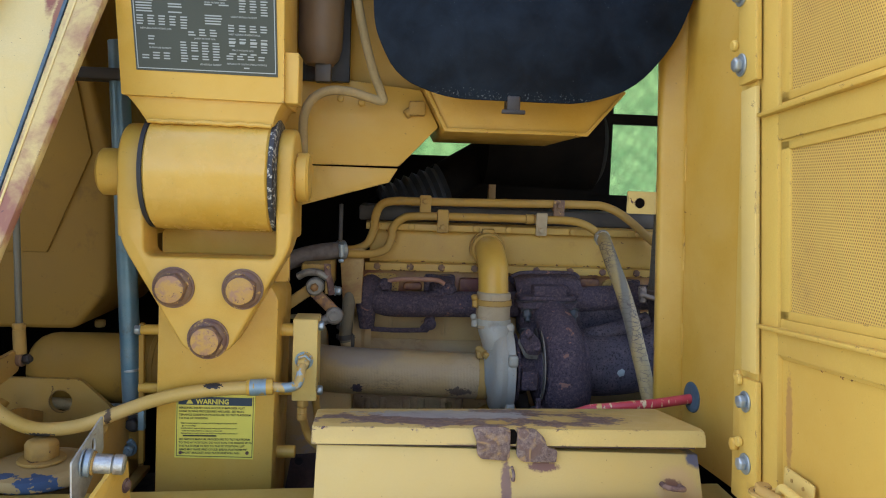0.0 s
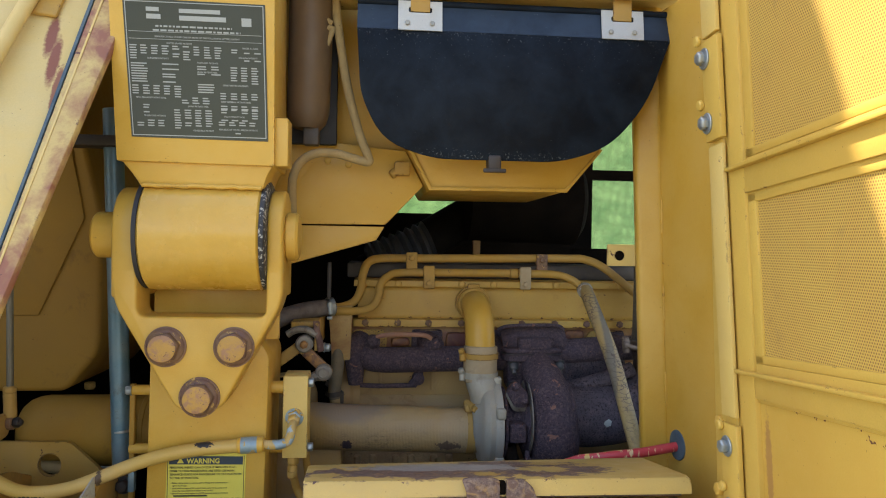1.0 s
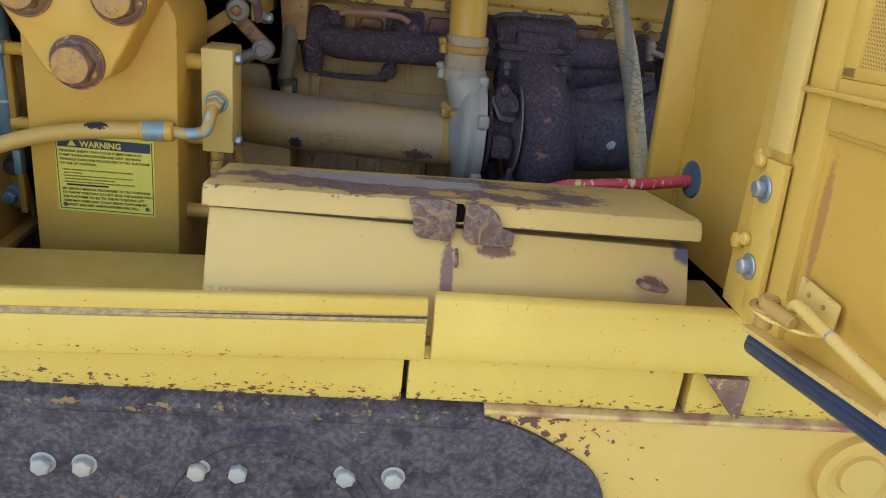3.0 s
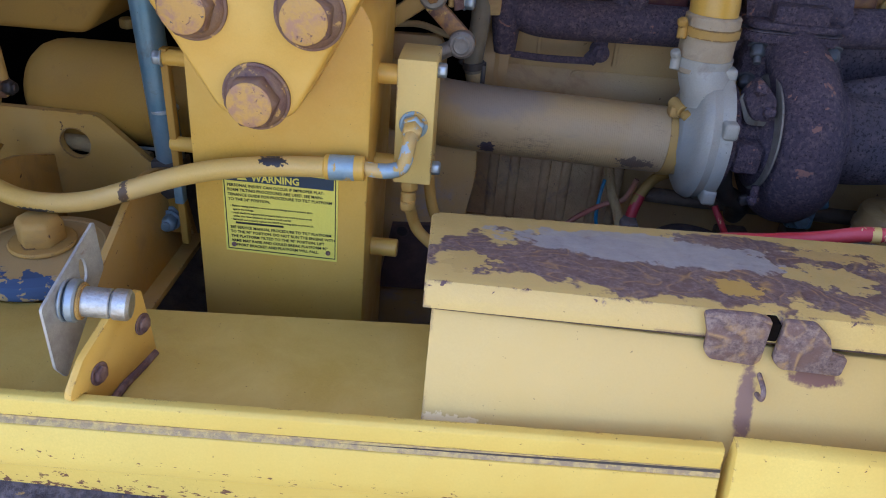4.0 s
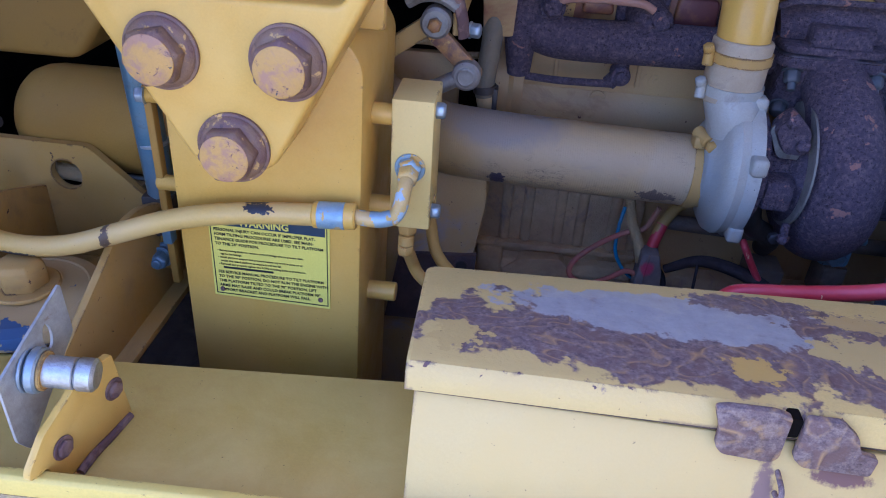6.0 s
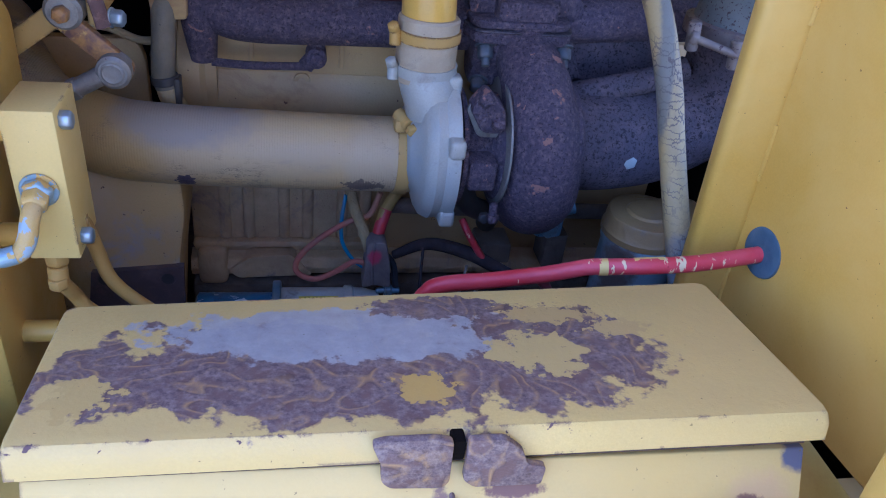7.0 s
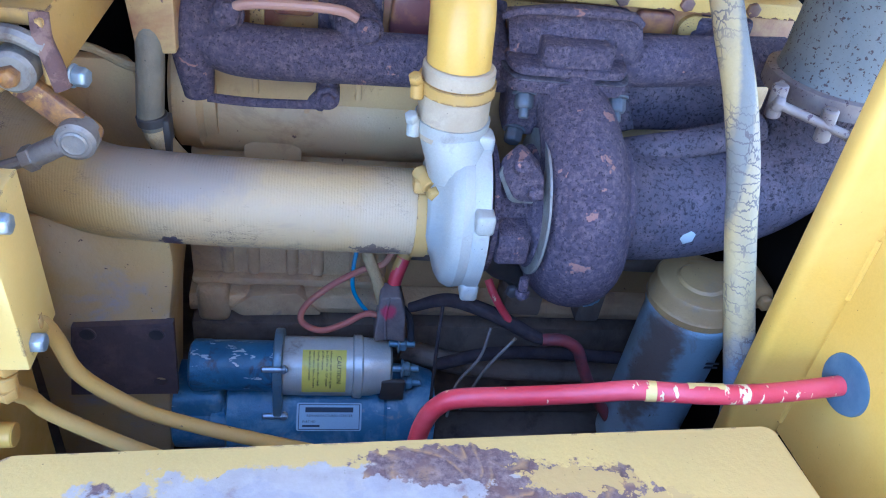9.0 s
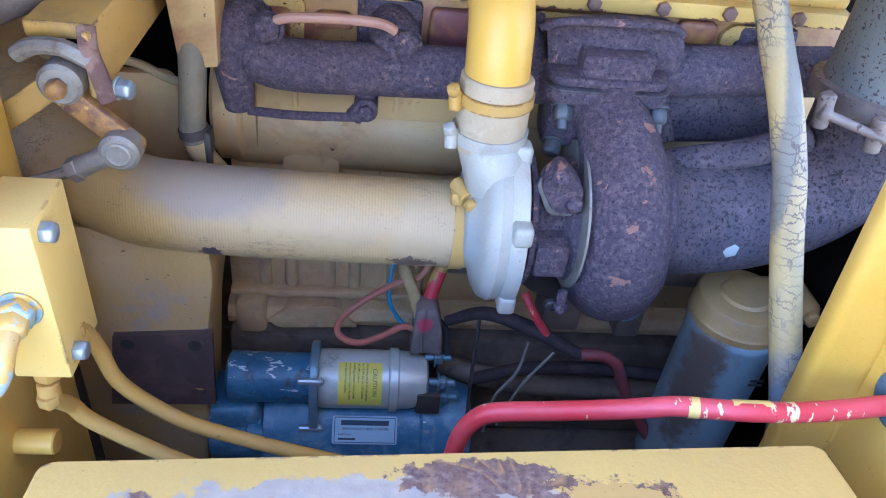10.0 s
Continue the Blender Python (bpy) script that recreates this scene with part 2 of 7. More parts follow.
steel_dark = surface("dark_greasy_steel", (0.05, 0.045, 0.045), 0.55, 0.4, fade=(0.09, 0.075, 0.06), grime=(0.13, 0.09, 0.06), grime_at=(0.6, 0.8))
rust_plate = surface("flaked_rust", (0.12, 0.065, 0.055), 0.8, fade=(0.20, 0.12, 0.09), fade_scale=45, fade_amt=(0.45, 0.55), chips=(0.5, 0.3, 0.08), chip_scale=50, chip_at=0.73, bump=0.8, bump_scale=160, stains=[((0.115, 1.62, 1.04), (0.3, 0.3, 0.3), "rings", 0.1)])
boom_paint = surface("boom_paint", (0.64, 0.49, 0.21), 0.5, fade=(0.62, 0.43, 0.13), fade_scale=5, grime=(0.36, 0.22, 0.12), grime_at=(0.6, 0.85), grime_scale=9, chips=(0.16, 0.075, 0.06), chip_scale=40, chip_at=0.72,
                     stains=[((-0.659, 1.794, 1.805), (0.015, 0.08, 0.065), (0.24, 0.085, 0.05), 0.5), ((-0.645, 1.767, 1.755), (0.014, 0.08, 0.075), (0.24, 0.085, 0.05), 0.5), ((-0.629, 1.742, 1.700), (0.011, 0.08, 0.07), (0.28, 0.11, 0.06), 0.7)])
edge_paint = surface("edge_paint", (0.62, 0.45, 0.17), 0.5, edge=0.22, fade=(0.28, 0.115, 0.07), fade_scale=12, fade_amt=(0.40, 0.60), chips=(0.14, 0.07, 0.06), chip_scale=45, chip_at=0.68)
pad_paint = surface("pad_paint", (0.46, 0.31, 0.11), 0.6, fade=(0.40, 0.29, 0.14), chips=(0.05, 0.09, 0.17), chip_scale=26, chip_at=0.66, bands=[("Y", 1.76, 0.04, 0.22)])
hose_paint = surface("hose_paint", (0.58, 0.38, 0.09), 0.45, fade=(0.55, 0.38, 0.14), chips=(0.03, 0.025, 0.03), chip_scale=60, chip_at=0.72, stains=[((-0.405, 1.855, 1.076), (0.020, 0.03, 0.006), (0.03, 0.03, 0.035), 1.8), ((-0.59, 1.85, 1.018), (0.007, 0.03, 0.018), (0.10, 0.065, 0.04), 2.2), ((-0.71, 1.85, 0.982), (0.035, 0.03, 0.006), (0.04, 0.035, 0.035), 1.8)])
black_rubber = surface("black_rubber", (0.018, 0.019, 0.022), 0.6, fade=(0.04, 0.04, 0.045), bump=0.3)
oily_brown = surface("oil_soaked_dusty_iron", (0.13, 0.098, 0.072), 0.65, fade=(0.19, 0.14, 0.095), fade_scale=14, grime=(0.05, 0.04, 0.033), grime_at=(0.5, 0.7), bump=0.8, bump_scale=90)
# near black: the deep shade of the bay is put into this colour
dark_bay = surface("near_black_shade", (0.004, 0.0035, 0.003), 0.9, fade=(0.010, 0.007, 0.005), bump=0.3, spec=0.05)
blue_grey = surface("blue_grey_steel", (0.085, 0.19, 0.26), 0.36, 0.35, fade=(0.20, 0.26, 0.28), fade_scale=9, grime=(0.09, 0.085, 0.08), grime_at=(0.58, 0.72), chips=(0.05, 0.05, 0.05), chip_scale=160, chip_at=0.70)
bared = surface("bared_chipped_metal", (0.30, 0.40, 0.44), 0.4, 0.35, fade=(0.20, 0.30, 0.36), fade_scale=40, chips=(0.58, 0.39, 0.12), chip_scale=62, chip_at=0.585, chip_soft=0.02, bump=0.5, bump_scale=150)
bared_elbow = surface("rubbed_yellow_fitting", (0.58, 0.38, 0.10), 0.4, fade=(0.50, 0.36, 0.16), fade_scale=40, chips=(0.34, 0.42, 0.45), chip_scale=55, chip_at=0.565, chip_soft=0.02, bump=0.3)
tan_hose = surface("dusty_tan_rubber", (0.48, 0.325, 0.13), 0.55, fade=(0.40, 0.29, 0.155), fade_scale=7, fade_amt=(0.42, 0.66), grime=(0.27, 0.20, 0.14), grime_at=(0.54, 0.80), grime_scale=16, stretch=(0.3, 1, 1), chips=(0.06, 0.045, 0.06), chip_scale=24, chip_at=0.75, bump=0.5, bump_scale=120,
                   stains=[((-0.25, 2.20, 1.03), (0.10, 0.2, 0.14), (0.40, 0.26, 0.09), 0.5), ((-0.150, 2.18, 1.075), (0.13, 0.2, 0.050), (0.30, 0.235, 0.165), 0.5), ((0.10, 2.18, 1.0), (0.06, 0.2, 0.12), (0.42, 0.31, 0.17), 0.5), ((-0.151, 2.17, 0.990), (0.016, 0.1, 0.014), (0.05, 0.035, 0.05), 1.4), ((0.085, 2.16, 0.985), (0.035, 0.1, 0.014), (0.14, 0.10, 0.07), 2.4)])
braid = surface("tan_braided_sleeve", (0.46, 0.33, 0.15), 0.8, fade=(0.34, 0.25, 0.12), fade_scale=30, bump=1.0, bump_scale=300)
starter_blue = surface("greasy_blue_paint", (0.050, 0.150, 0.240), 0.36, fade=(0.16, 0.26, 0.32), fade_scale=20, fade_amt=(0.48, 0.66), grime=(0.24, 0.23, 0.21), grime_at=(0.58, 0.74), grime_scale=26, chips=(0.55, 0.60, 0.62), chip_scale=75, chip_at=0.70, chip_stretch=(0.4, 1, 1), bump=0.6, bump_scale=110)
solenoid_blue = surface("scuffed_navy_paint", (0.030, 0.105, 0.180), 0.36, fade=(0.055, 0.17, 0.265), fade_scale=14, grime=(0.035, 0.035, 0.045), grime_at=(0.52, 0.66), grime_scale=34, chips=(0.46, 0.52, 0.53), chip_scale=120, chip_at=0.665, chip_stretch=(0.35, 1, 1), bands=[("Z", 0.728, 0.016, 0.10)], bump=0.5, bump_scale=110)
solenoid_metal = surface("dusty_plated_steel", (0.62, 0.63, 0.56), 0.36, 0.3, fade=(0.40, 0.40, 0.34), fade_scale=14, grime=(0.24, 0.20, 0.17), grime_at=(0.58, 0.74), grime_scale=22, bump=0.3)
red_paint = surface("red_cable_jacket", (0.52, 0.034, 0.045), 0.38, fade=(0.56, 0.085, 0.095), fade_scale=20, chips=(0.64, 0.50, 0.27), chip_scale=95, chip_at=0.650, chip_stretch=(1, 0.4, 0.4), bands=[("X", 0.345, 0.030, 0.13), ("X", 0.425, 0.020, 0.13), ("X", 0.473, 0.020, 0.13)], stretch=(0.4, 1, 1))
pink_wire = surface("faded_pink_wire", (0.46, 0.13, 0.09), 0.6, fade=(0.40, 0.21, 0.12), grime=(0.2, 0.13, 0.1))
blue_wire = surface("blue_wire", (0.03, 0.24, 0.40), 0.5, grime=(0.12, 0.14, 0.15))
grommet_mat = surface("dusty_blue_rubber", (0.045, 0.085, 0.115), 0.65, fade=(0.09, 0.13, 0.15), fade_scale=30, bump=0.3)
filter_grey = surface("dusty_filter_paint", (0.25, 0.33, 0.36), 0.42, fade=(0.20, 0.25, 0.27), fade_scale=9, grime=(0.17, 0.125, 0.085), grime_at=(0.60, 0.72), grime_scale=26, stretch=(1, 1, 0.35), bump=0.3, chips=(0.06, 0.05, 0.045), chip_scale=150, chip_at=0.69,
                      stains=[((0.476, 2.14, 0.80), (0.055, 0.07, 0.20), (0.13, 0.10, 0.08), 0.9)])
filter_cap = surface("oily_filter_head_paint", (0.33, 0.20, 0.070), 0.42, fade=(0.24, 0.145, 0.06), fade_scale=14, grime=(0.24, 0.165, 0.09), grime_at=(0.52, 0.68), grime_scale=20, bump=0.5, bump_scale=90)
greasy_cast = surface("greasy_dusty_casting", (0.66, 0.47, 0.24), 0.6, fade=(0.50, 0.33, 0.17), fade_scale=11, fade_amt=(0.42, 0.62), grime=(0.26, 0.195, 0.175), grime_at=(0.56, 0.72), grime_scale=12, chips=(0.10, 0.06, 0.05), chip_scale=95, chip_at=0.70, bump=1.0, bump_scale=70, relief=0.004)
housing_paint = surface("dusty_housing_paint", (0.50, 0.335, 0.125), 0.55, fade=(0.43, 0.31, 0.165), fade_scale=10, fade_amt=(0.4, 0.62), grime=(0.34, 0.29, 0.25), grime_at=(0.56, 0.68), grime_scale=9, chips=(0.09, 0.05, 0.04), chip_scale=95, chip_at=0.70, bump=0.5, bump_scale=90)
flap_black = surface("scuffed_black_sheet", (0.0045, 0.0075, 0.012), 0.5, fade=(0.010, 0.017, 0.027), fade_scale=14, chips=(0.09, 0.10, 0.105), chip_scale=240, chip_at=0.71, chip_soft=0.09, spec=0.10, bands=[("Z", 1.630, 0.025, 0.14), ("Z", 1.872, 0.03, 0.11), ("Z", 1.83, 0.06, 0.05)])
worn_dark = surface("abraded_grey_steel", (0.058, 0.048, 0.056), 0.55, 0.2, fade=(0.115, 0.098, 0.105), fade_scale=130, fade_amt=(0.42, 0.62), grime=(0.026, 0.021, 0.026), grime_at=(0.48, 0.66), grime_scale=34, chips=(0.27, 0.18, 0.075), chip_scale=95, chip_at=0.69, chip_stretch=(0.7, 1, 1), bands=[("Z", 0.808, 0.016, 0.13)], bump=1.0, bump_scale=220)


def ribbed(m, pitch, strength):
    """Adds fine rings across x to a material's relief."""
    nt = m.node_tree
    w = nt.nodes.new("ShaderNodeTexWave")
    w.wave_type, w.bands_direction = "BANDS", "X"
    w.inputs["Scale"].default_value, w.inputs["Distortion"].default_value = 0.314 / pitch, 0.6
    nt.links.new(nt.nodes.new("ShaderNodeTexCoord").outputs["Object"], w.inputs["Vector"])
    b = nt.nodes.new("ShaderNodeBump")
    b.inputs["Strength"].default_value, b.inputs["Distance"].default_value = strength, 0.0015
    p = nt.nodes["Principled BSDF"]
    nt.links.new(w.outputs["Fac"], b.inputs["Height"])
    nt.links.new(p.inputs["Normal"].links[0].from_socket, b.inputs["Normal"])
    nt.links.new(b.outputs[0], p.inputs["Normal"])
    return m


def crazed(m, scale, colour, width, lo=0.45, hi=0.6, stretch=(1, 1, 1), bend=1.6):
    """Adds a net of dark cracks, in patches, to a material."""
    nt = m.node_tree
    v = nt.nodes.new("ShaderNodeTexVoronoi")
    v.feature = "DISTANCE_TO_EDGE"
    v.inputs["Scale"].default_value = scale
    wob = nt.nodes.new("ShaderNodeTexNoise")
    wob.inputs["Scale"].default_value, wob.inputs["Detail"].default_value = scale * 0.8, 4
    warp = nt.nodes.new("ShaderNodeVectorMath")
    warp.operation = "MULTIPLY_ADD"
    warp.inputs[1].default_value = (bend / scale,) * 3
    nt.links.new(wob.outputs["Color"], warp.inputs[0])
    mp = nt.nodes.new("ShaderNodeMapping")
    mp.inputs["Scale"].default_value = stretch
    nt.links.new(nt.nodes.new("ShaderNodeTexCoord").outputs["Object"], mp.inputs[0])
    nt.links.new(mp.outputs[0], warp.inputs[2])
    nt.links.new(warp.outputs[0], v.inputs["Vector"])
    k = math_op(nt, "MULTIPLY", ramp(nt, v.outputs["Distance"], [(width, (1.0,)), (width * 1.8, (0.0,))]), ramp(nt, noise_tex(nt, 9.0, 3), [(lo, (0.0,)), (hi, (1.0,))]))
    p = nt.nodes["Principled BSDF"]
    nt.links.new(mix(nt, k, p.inputs["Base Color"].links[0].from_socket, colour), p.inputs["Base Color"])
    return m


crazed(ribbed(tan_hose, 0.0034, 0.14), 110, (0.15, 0.105, 0.065), 0.022, 0.57, 0.66, (0.4, 1, 1))
label_yellow = surface("label_yellow", (0.72, 0.62, 0.10), 0.45)
label_blue = surface("label_navy", (0.025, 0.045, 0.07), 0.45)
print_black = surface("print_black", (0.02, 0.02, 0.02), 0.5)
print_white = surface("print_white", (0.36, 0.37, 0.32), 0.5)
plate_green = surface("olive_label", (0.058, 0.060, 0.038), 0.42, spec=0.25)
grass = surface("dry_grass_ground", (0.31, 0.285, 0.22), 0.9, fade=(0.23, 0.23, 0.155), fade_scale=1.5, bump=1.0, bump_scale=40)


# ---- mesh tools ----
def merge(shapes):
    bm = bmesh.new()
    for s in shapes if isinstance(shapes, (list, tuple)) else [shapes]:
        me = bpy.data.meshes.new("tmp")
        s.to_mesh(me)
        s.free()
        bm.from_mesh(me)
        bpy.data.meshes.remove(me)
    return bm


def make_mesh(name, shapes, mat, angle=35):
    bm = merge(shapes)
    bmesh.ops.recalc_face_normals(bm, faces=bm.faces)
    me = bpy.data.meshes.new(name)
    bm.to_mesh(me)
    bm.free()
    me.materials.append(mat)
    me.polygons.foreach_set("use_smooth", [True] * len(me.polygons))
    me.set_sharp_from_angle(angle=radians(angle))
    return me


def thing(name, base, label, category, group="", kind=""):
    ob = tagged(new(name), label, category, group, kind)
    ob.location = base
    return ob


def attach(ob, parent):
    ob.parent = parent
    if parent.type == "EMPTY":
        ob.matrix_parent_inverse = Matrix.Translation(-Vector(parent.location))
    return ob


def part(name, shapes, mat, parent, label="", angle=35):
    """ONE mesh object, built in world metres, under a thing or a part."""
    return attach(tagged(new(name, make_mesh(name, shapes, mat, angle)), label), parent)


def single(name, shapes, mat, label, category, kind="", group="", angle=35):
    return tagged(new(name, make_mesh(name, shapes, mat, angle)), label, category, group, kind)


def bevelled(bm, bev, seg=2):
    if bev:
        bmesh.ops.bevel(bm, geom=bm.edges[:], offset=bev, segments=seg, profile=0.5, affect="EDGES", clamp_overlap=True)
    return bm


def box(x0, x1, y0, y1, z0, z1, bev=0.002, seg=2):
    bm = bmesh.new()
    bmesh.ops.create_cube(bm, size=1, matrix=Matrix.LocRotScale(((x0 + x1) / 2, (y0 + y1) / 2, (z0 + z1) / 2), None, (x1 - x0, y1 - y0, z1 - z0)))
    return bevelled(bm, bev, seg)


def at3(axis, a, u, v):
    return {"x": (a, u, v), "y": (u, a, v), "z": (u, v, a)}[axis]


def prism(pts, axis, a, b, bev=0.002, seg=2):
    """A polygon in the two other axes, drawn out from a to b along the axis."""
    bm = bmesh.new()
    va = [bm.verts.new(at3(axis, a, u, v)) for u, v in pts]
    vb = [bm.verts.new(at3(axis, b, u, v)) for u, v in pts]
    bm.faces.new(va)
    bm.faces.new(vb[::-1])
    n = len(pts)
    for i in range(n):
        bm.faces.new((va[i], vb[i], vb[(i + 1) % n], va[(i + 1) % n]))
    bmesh.ops.recalc_face_normals(bm, faces=bm.faces)
    if bev:
        flat = [e for e in bm.edges if len(e.link_faces) == 2 and e.calc_face_angle(0) > 0.6]
        bmesh.ops.bevel(bm, geom=flat, offset=bev, segments=seg, profile=0.5, affect="EDGES", clamp_overlap=True)
    return bm


def rounded(pts, r, k=5):
    """The polygon with its corners rounded; r: one radius or one for each corner."""
    out, n = [], len(pts)
    for i in range(n):
        p, a, b = Vector(pts[i]), Vector(pts[i - 1]), Vector(pts[(i + 1) % n])
        rr = r[i] if isinstance(r, (list, tuple)) else r
        if rr <= 0:
            out.append(tuple(p))
            continue
        da, db = (a - p), (b - p)
        d = min(rr, da.length * 0.49, db.length * 0.49)
        s, e = p + da.normalized() * d, p + db.normalized() * d
        for j in range(k + 1):
            t = j / k
            out.append(tuple(s * (1 - t) ** 2 + p * 2 * t * (1 - t) + e * t * t))
    return out


def lathe(p, d, prof, n=32, caps=True):
    """A turned body: from point p along d, with (distance, radius) pairs."""
    d = Vector(d).normalized()
    q = d.to_track_quat("Z", "Y").to_matrix()
    bm = bmesh.new()
    rings = []
    for s, r in prof:
        rings.append([bm.verts.new(Vector(p) + d * s + q @ Vector((r * math.cos(2 * math.pi * i / n), r * math.sin(2 * math.pi * i / n), 0))) for i in range(n)])
    for a, b in zip(rings, rings[1:]):
        for i in range(n):
            bm.faces.new((a[i], a[(i + 1) % n], b[(i + 1) % n], b[i]))
    if caps:
        bm.faces.new(rings[0][::-1])
        bm.faces.new(rings[-1])
    return bm


def cyl(p, q, r, n=24, bev=0.0015, r2=None):
    p, q = Vector(p), Vector(q)
    L, r2 = (q - p).length, r if r2 is None else r2
    b = min(bev, r * 0.4, L * 0.3)
    return lathe(p, q - p, [(0, r - b), (b, r), (L - b, r2), (L, r2 - b)], n)


def spline(pts, k=8):
    """A smooth line through the points."""
    P = [Vector(p) for p in pts]
    P = [P[0] * 2 - P[1]] + P + [P[-1] * 2 - P[-2]]
    out = []
    for i in range(1, len(P) - 2):
        a, b, c, d = P[i - 1:i + 3]
        for j in range(k):
            t = j / k
            out.append(0.5 * ((2 * b) + (c - a) * t + (2 * a - 5 * b + 4 * c - d) * t * t + (3 * b - a - 3 * c + d) * t ** 3))
    out.append(P[-2])
    return out


def sweep(pts, r, n=14, k=8, smooth=True, squash=1.0):
    """A tube along the points; r: a radius, or a function of the share of the length."""
    L = spline(pts, k) if smooth else [Vector(p) for p in pts]
    bm = bmesh.new()
    rings, up = [], None
    for i, p in enumerate(L):
        t = (L[min(i + 1, len(L) - 1)] - L[max(i - 1, 0)]).normalized()
        if up is None:
            up = t.orthogonal().normalized()
        up = (up - t * up.dot(t)).normalized()
        side = t.cross(up)
        rr = r(i / (len(L) - 1)) if callable(r) else r
        rings.append([bm.verts.new(p + (up * math.cos(2 * math.pi * j / n) + side * squash * math.sin(2 * math.pi * j / n)) * rr) for j in range(n)])
    for a, b in zip(rings, rings[1:]):
        for j in range(n):
            bm.faces.new((a[j], a[(j + 1) % n], b[(j + 1) % n], b[j]))
    bm.faces.new(rings[0][::-1])
    bm.faces.new(rings[-1])
    return bm


def hexbolt(p, d, r, h, washer=0.0, wh=0.003, turn=0.3):
    """A hex head of radius r and height h on its washer, standing at p along d."""
    d = Vector(d).normalized()
    q = d.to_track_quat("Z", "Y").to_matrix()
    out, s0 = [], 0.0
    if washer:
        out.append(cyl(p, Vector(p) + d * wh, washer, 24, wh * 0.35))
        s0 = wh
    bm = bmesh.new()
    rings = []
    for s, rr in ((s0, r), (s0 + h * 0.78, r), (s0 + h, r * 0.82)):
        rings.append([bm.verts.new(Vector(p) + d * s + q @ Vector((rr * math.cos(turn + math.pi / 3 * i), rr * math.sin(turn + math.pi / 3 * i), 0))) for i in range(6)])
    for a, b in zip(rings, rings[1:]):
        for i in range(6):
            bm.faces.new((a[i], a[(i + 1) % 6], b[(i + 1) % 6], b[i]))
    bm.faces.new(rings[-1])
    bm.faces.new(rings[0][::-1])
    out.append(bevelled(bm, r * 0.05, 1))
    return merge(out)


def bar3(p, q, w, h, bev=0.002, up=(0, 0, 1)):
    """A flat bar from p to q, w wide and h thick."""
    p, q = Vector(p), Vector(q)
    d = (q - p).normalized()
    side = d.cross(Vector(up)).normalized()
    n = side.cross(d)
    bm = bmesh.new()
    v = [bm.verts.new(e + side * a * w / 2 + n * b * h / 2) for e in (p, q) for a, b in ((-1, -1), (1, -1), (1, 1), (-1, 1))]
    bm.faces.new(v[3::-1])
    bm.faces.new(v[4:])
    for i in range(4):
        bm.faces.new((v[i], v[(i + 1) % 4], v[4 + (i + 1) % 4], v[4 + i]))
    bmesh.ops.recalc_face_normals(bm, faces=bm.faces)
    return bevelled(bm, bev)


def turned(bm, m):
    bmesh.ops.transform(bm, matrix=m, verts=bm.verts)
    return bm


def about(p, rx=0, ry=0, rz=0):
    return Matrix.Translation(p) @ pose(0, 0, 0, rx, ry, rz) @ Matrix.Translation(-Vector(p))


def lettering(name, text, size, origin, mat, parent, rx=90, rz=0, ry=0, align="LEFT", thick=0.0002, bold=0.0):
    cu = bpy.data.curves.new(name, "FONT")
    cu.body, cu.size, cu.extrude, cu.align_x, cu.resolution_u = text, size, thick, align, 2
    cu.offset = bold
    tmp = bpy.data.objects.new("tmp_text", cu)
    me = bpy.data.meshes.new_from_object(tmp)
    bpy.data.objects.remove(tmp)
    me.transform(pose(*origin, rx, ry, rz))
    me.materials.clear()
    me.materials.append(mat)
    return attach(new(name, me), parent)


# ---- setting ----
single("ground", box(-60, 60, -60, 60, -0.3, 0.0, 0), grass, "dry short grass ground beside the machine", "ground", kind="structure")

# ---- side frame of the machine ----
frame_rail = thing("side_frame", (0, 1.65, 0.0), "chipped yellow steel side frame with a folded front lip", "machine frame")
part("top_plate", prism([(-1.35, 1.577), (0.55, 1.577), (0.55, 1.82), (-0.20, 1.790), (-0.66, 1.754), (-1.35, 1.70)], "z", 0.900, 0.912, 0.002), rail_top, frame_rail, "dusty worn yellow top plate")


def lip_profile(z):
    return [(1.578, z), (1.569, z), (1.5655, z - 0.003), (1.5640, z - 0.021), (1.5685, z - 0.0235), (1.5685, z - 0.0265), (1.559, z - 0.029),
            (1.551, z - 0.060), (1.553, z - 0.077), (1.562, z - 0.082), (1.578, z - 0.082)]


def lip_profile_plain(z):
    return [(1.578, z), (1.567, z), (1.561, z - 0.004), (1.551, z - 0.040), (1.545, z - 0.066), (1.549, z - 0.082), (1.562, z - 0.087), (1.578, z - 0.087)]


# both lips climb a little along the machine
LIP_A = Matrix(((1, 0, 0, 0), (0, 1, 0, 0), (0.0415, 0, 1, -0.0415 * 0.083), (0, 0, 0, 1)))
LIP_B = Matrix(((1, 0, 0, 0), (-0.015, 1, 0, 0.0015), (0.0147, 0, 1, -0.0147 * 0.09), (0, 0, 0, 1)))
part("front_lip", turned(prism(lip_profile(0.970), "x", -1.35, 0.083, 0.0012), LIP_A), yellow_rail, frame_rail, "front lip with a creased fold and rust chips")
crease_paint = surface("grimy_crease_paint", (0.50, 0.36, 0.13), 0.7, fade=(0.30, 0.215, 0.11), fade_scale=110, fade_amt=(0.42, 0.58), chips=(0.50, 0.36, 0.13), chip_scale=150, chip_at=0.60, bump=0.6)
part("crease_dirt", turned(prism([(1.5636, 0.9490), (1.5638, 0.9460), (1.5595, 0.9425), (1.572, 0.9425), (1.572, 0.9490)], "x", -1.35, 0.083, 0), LIP_A), crease_paint, frame_rail, "rusty rubbed crease")
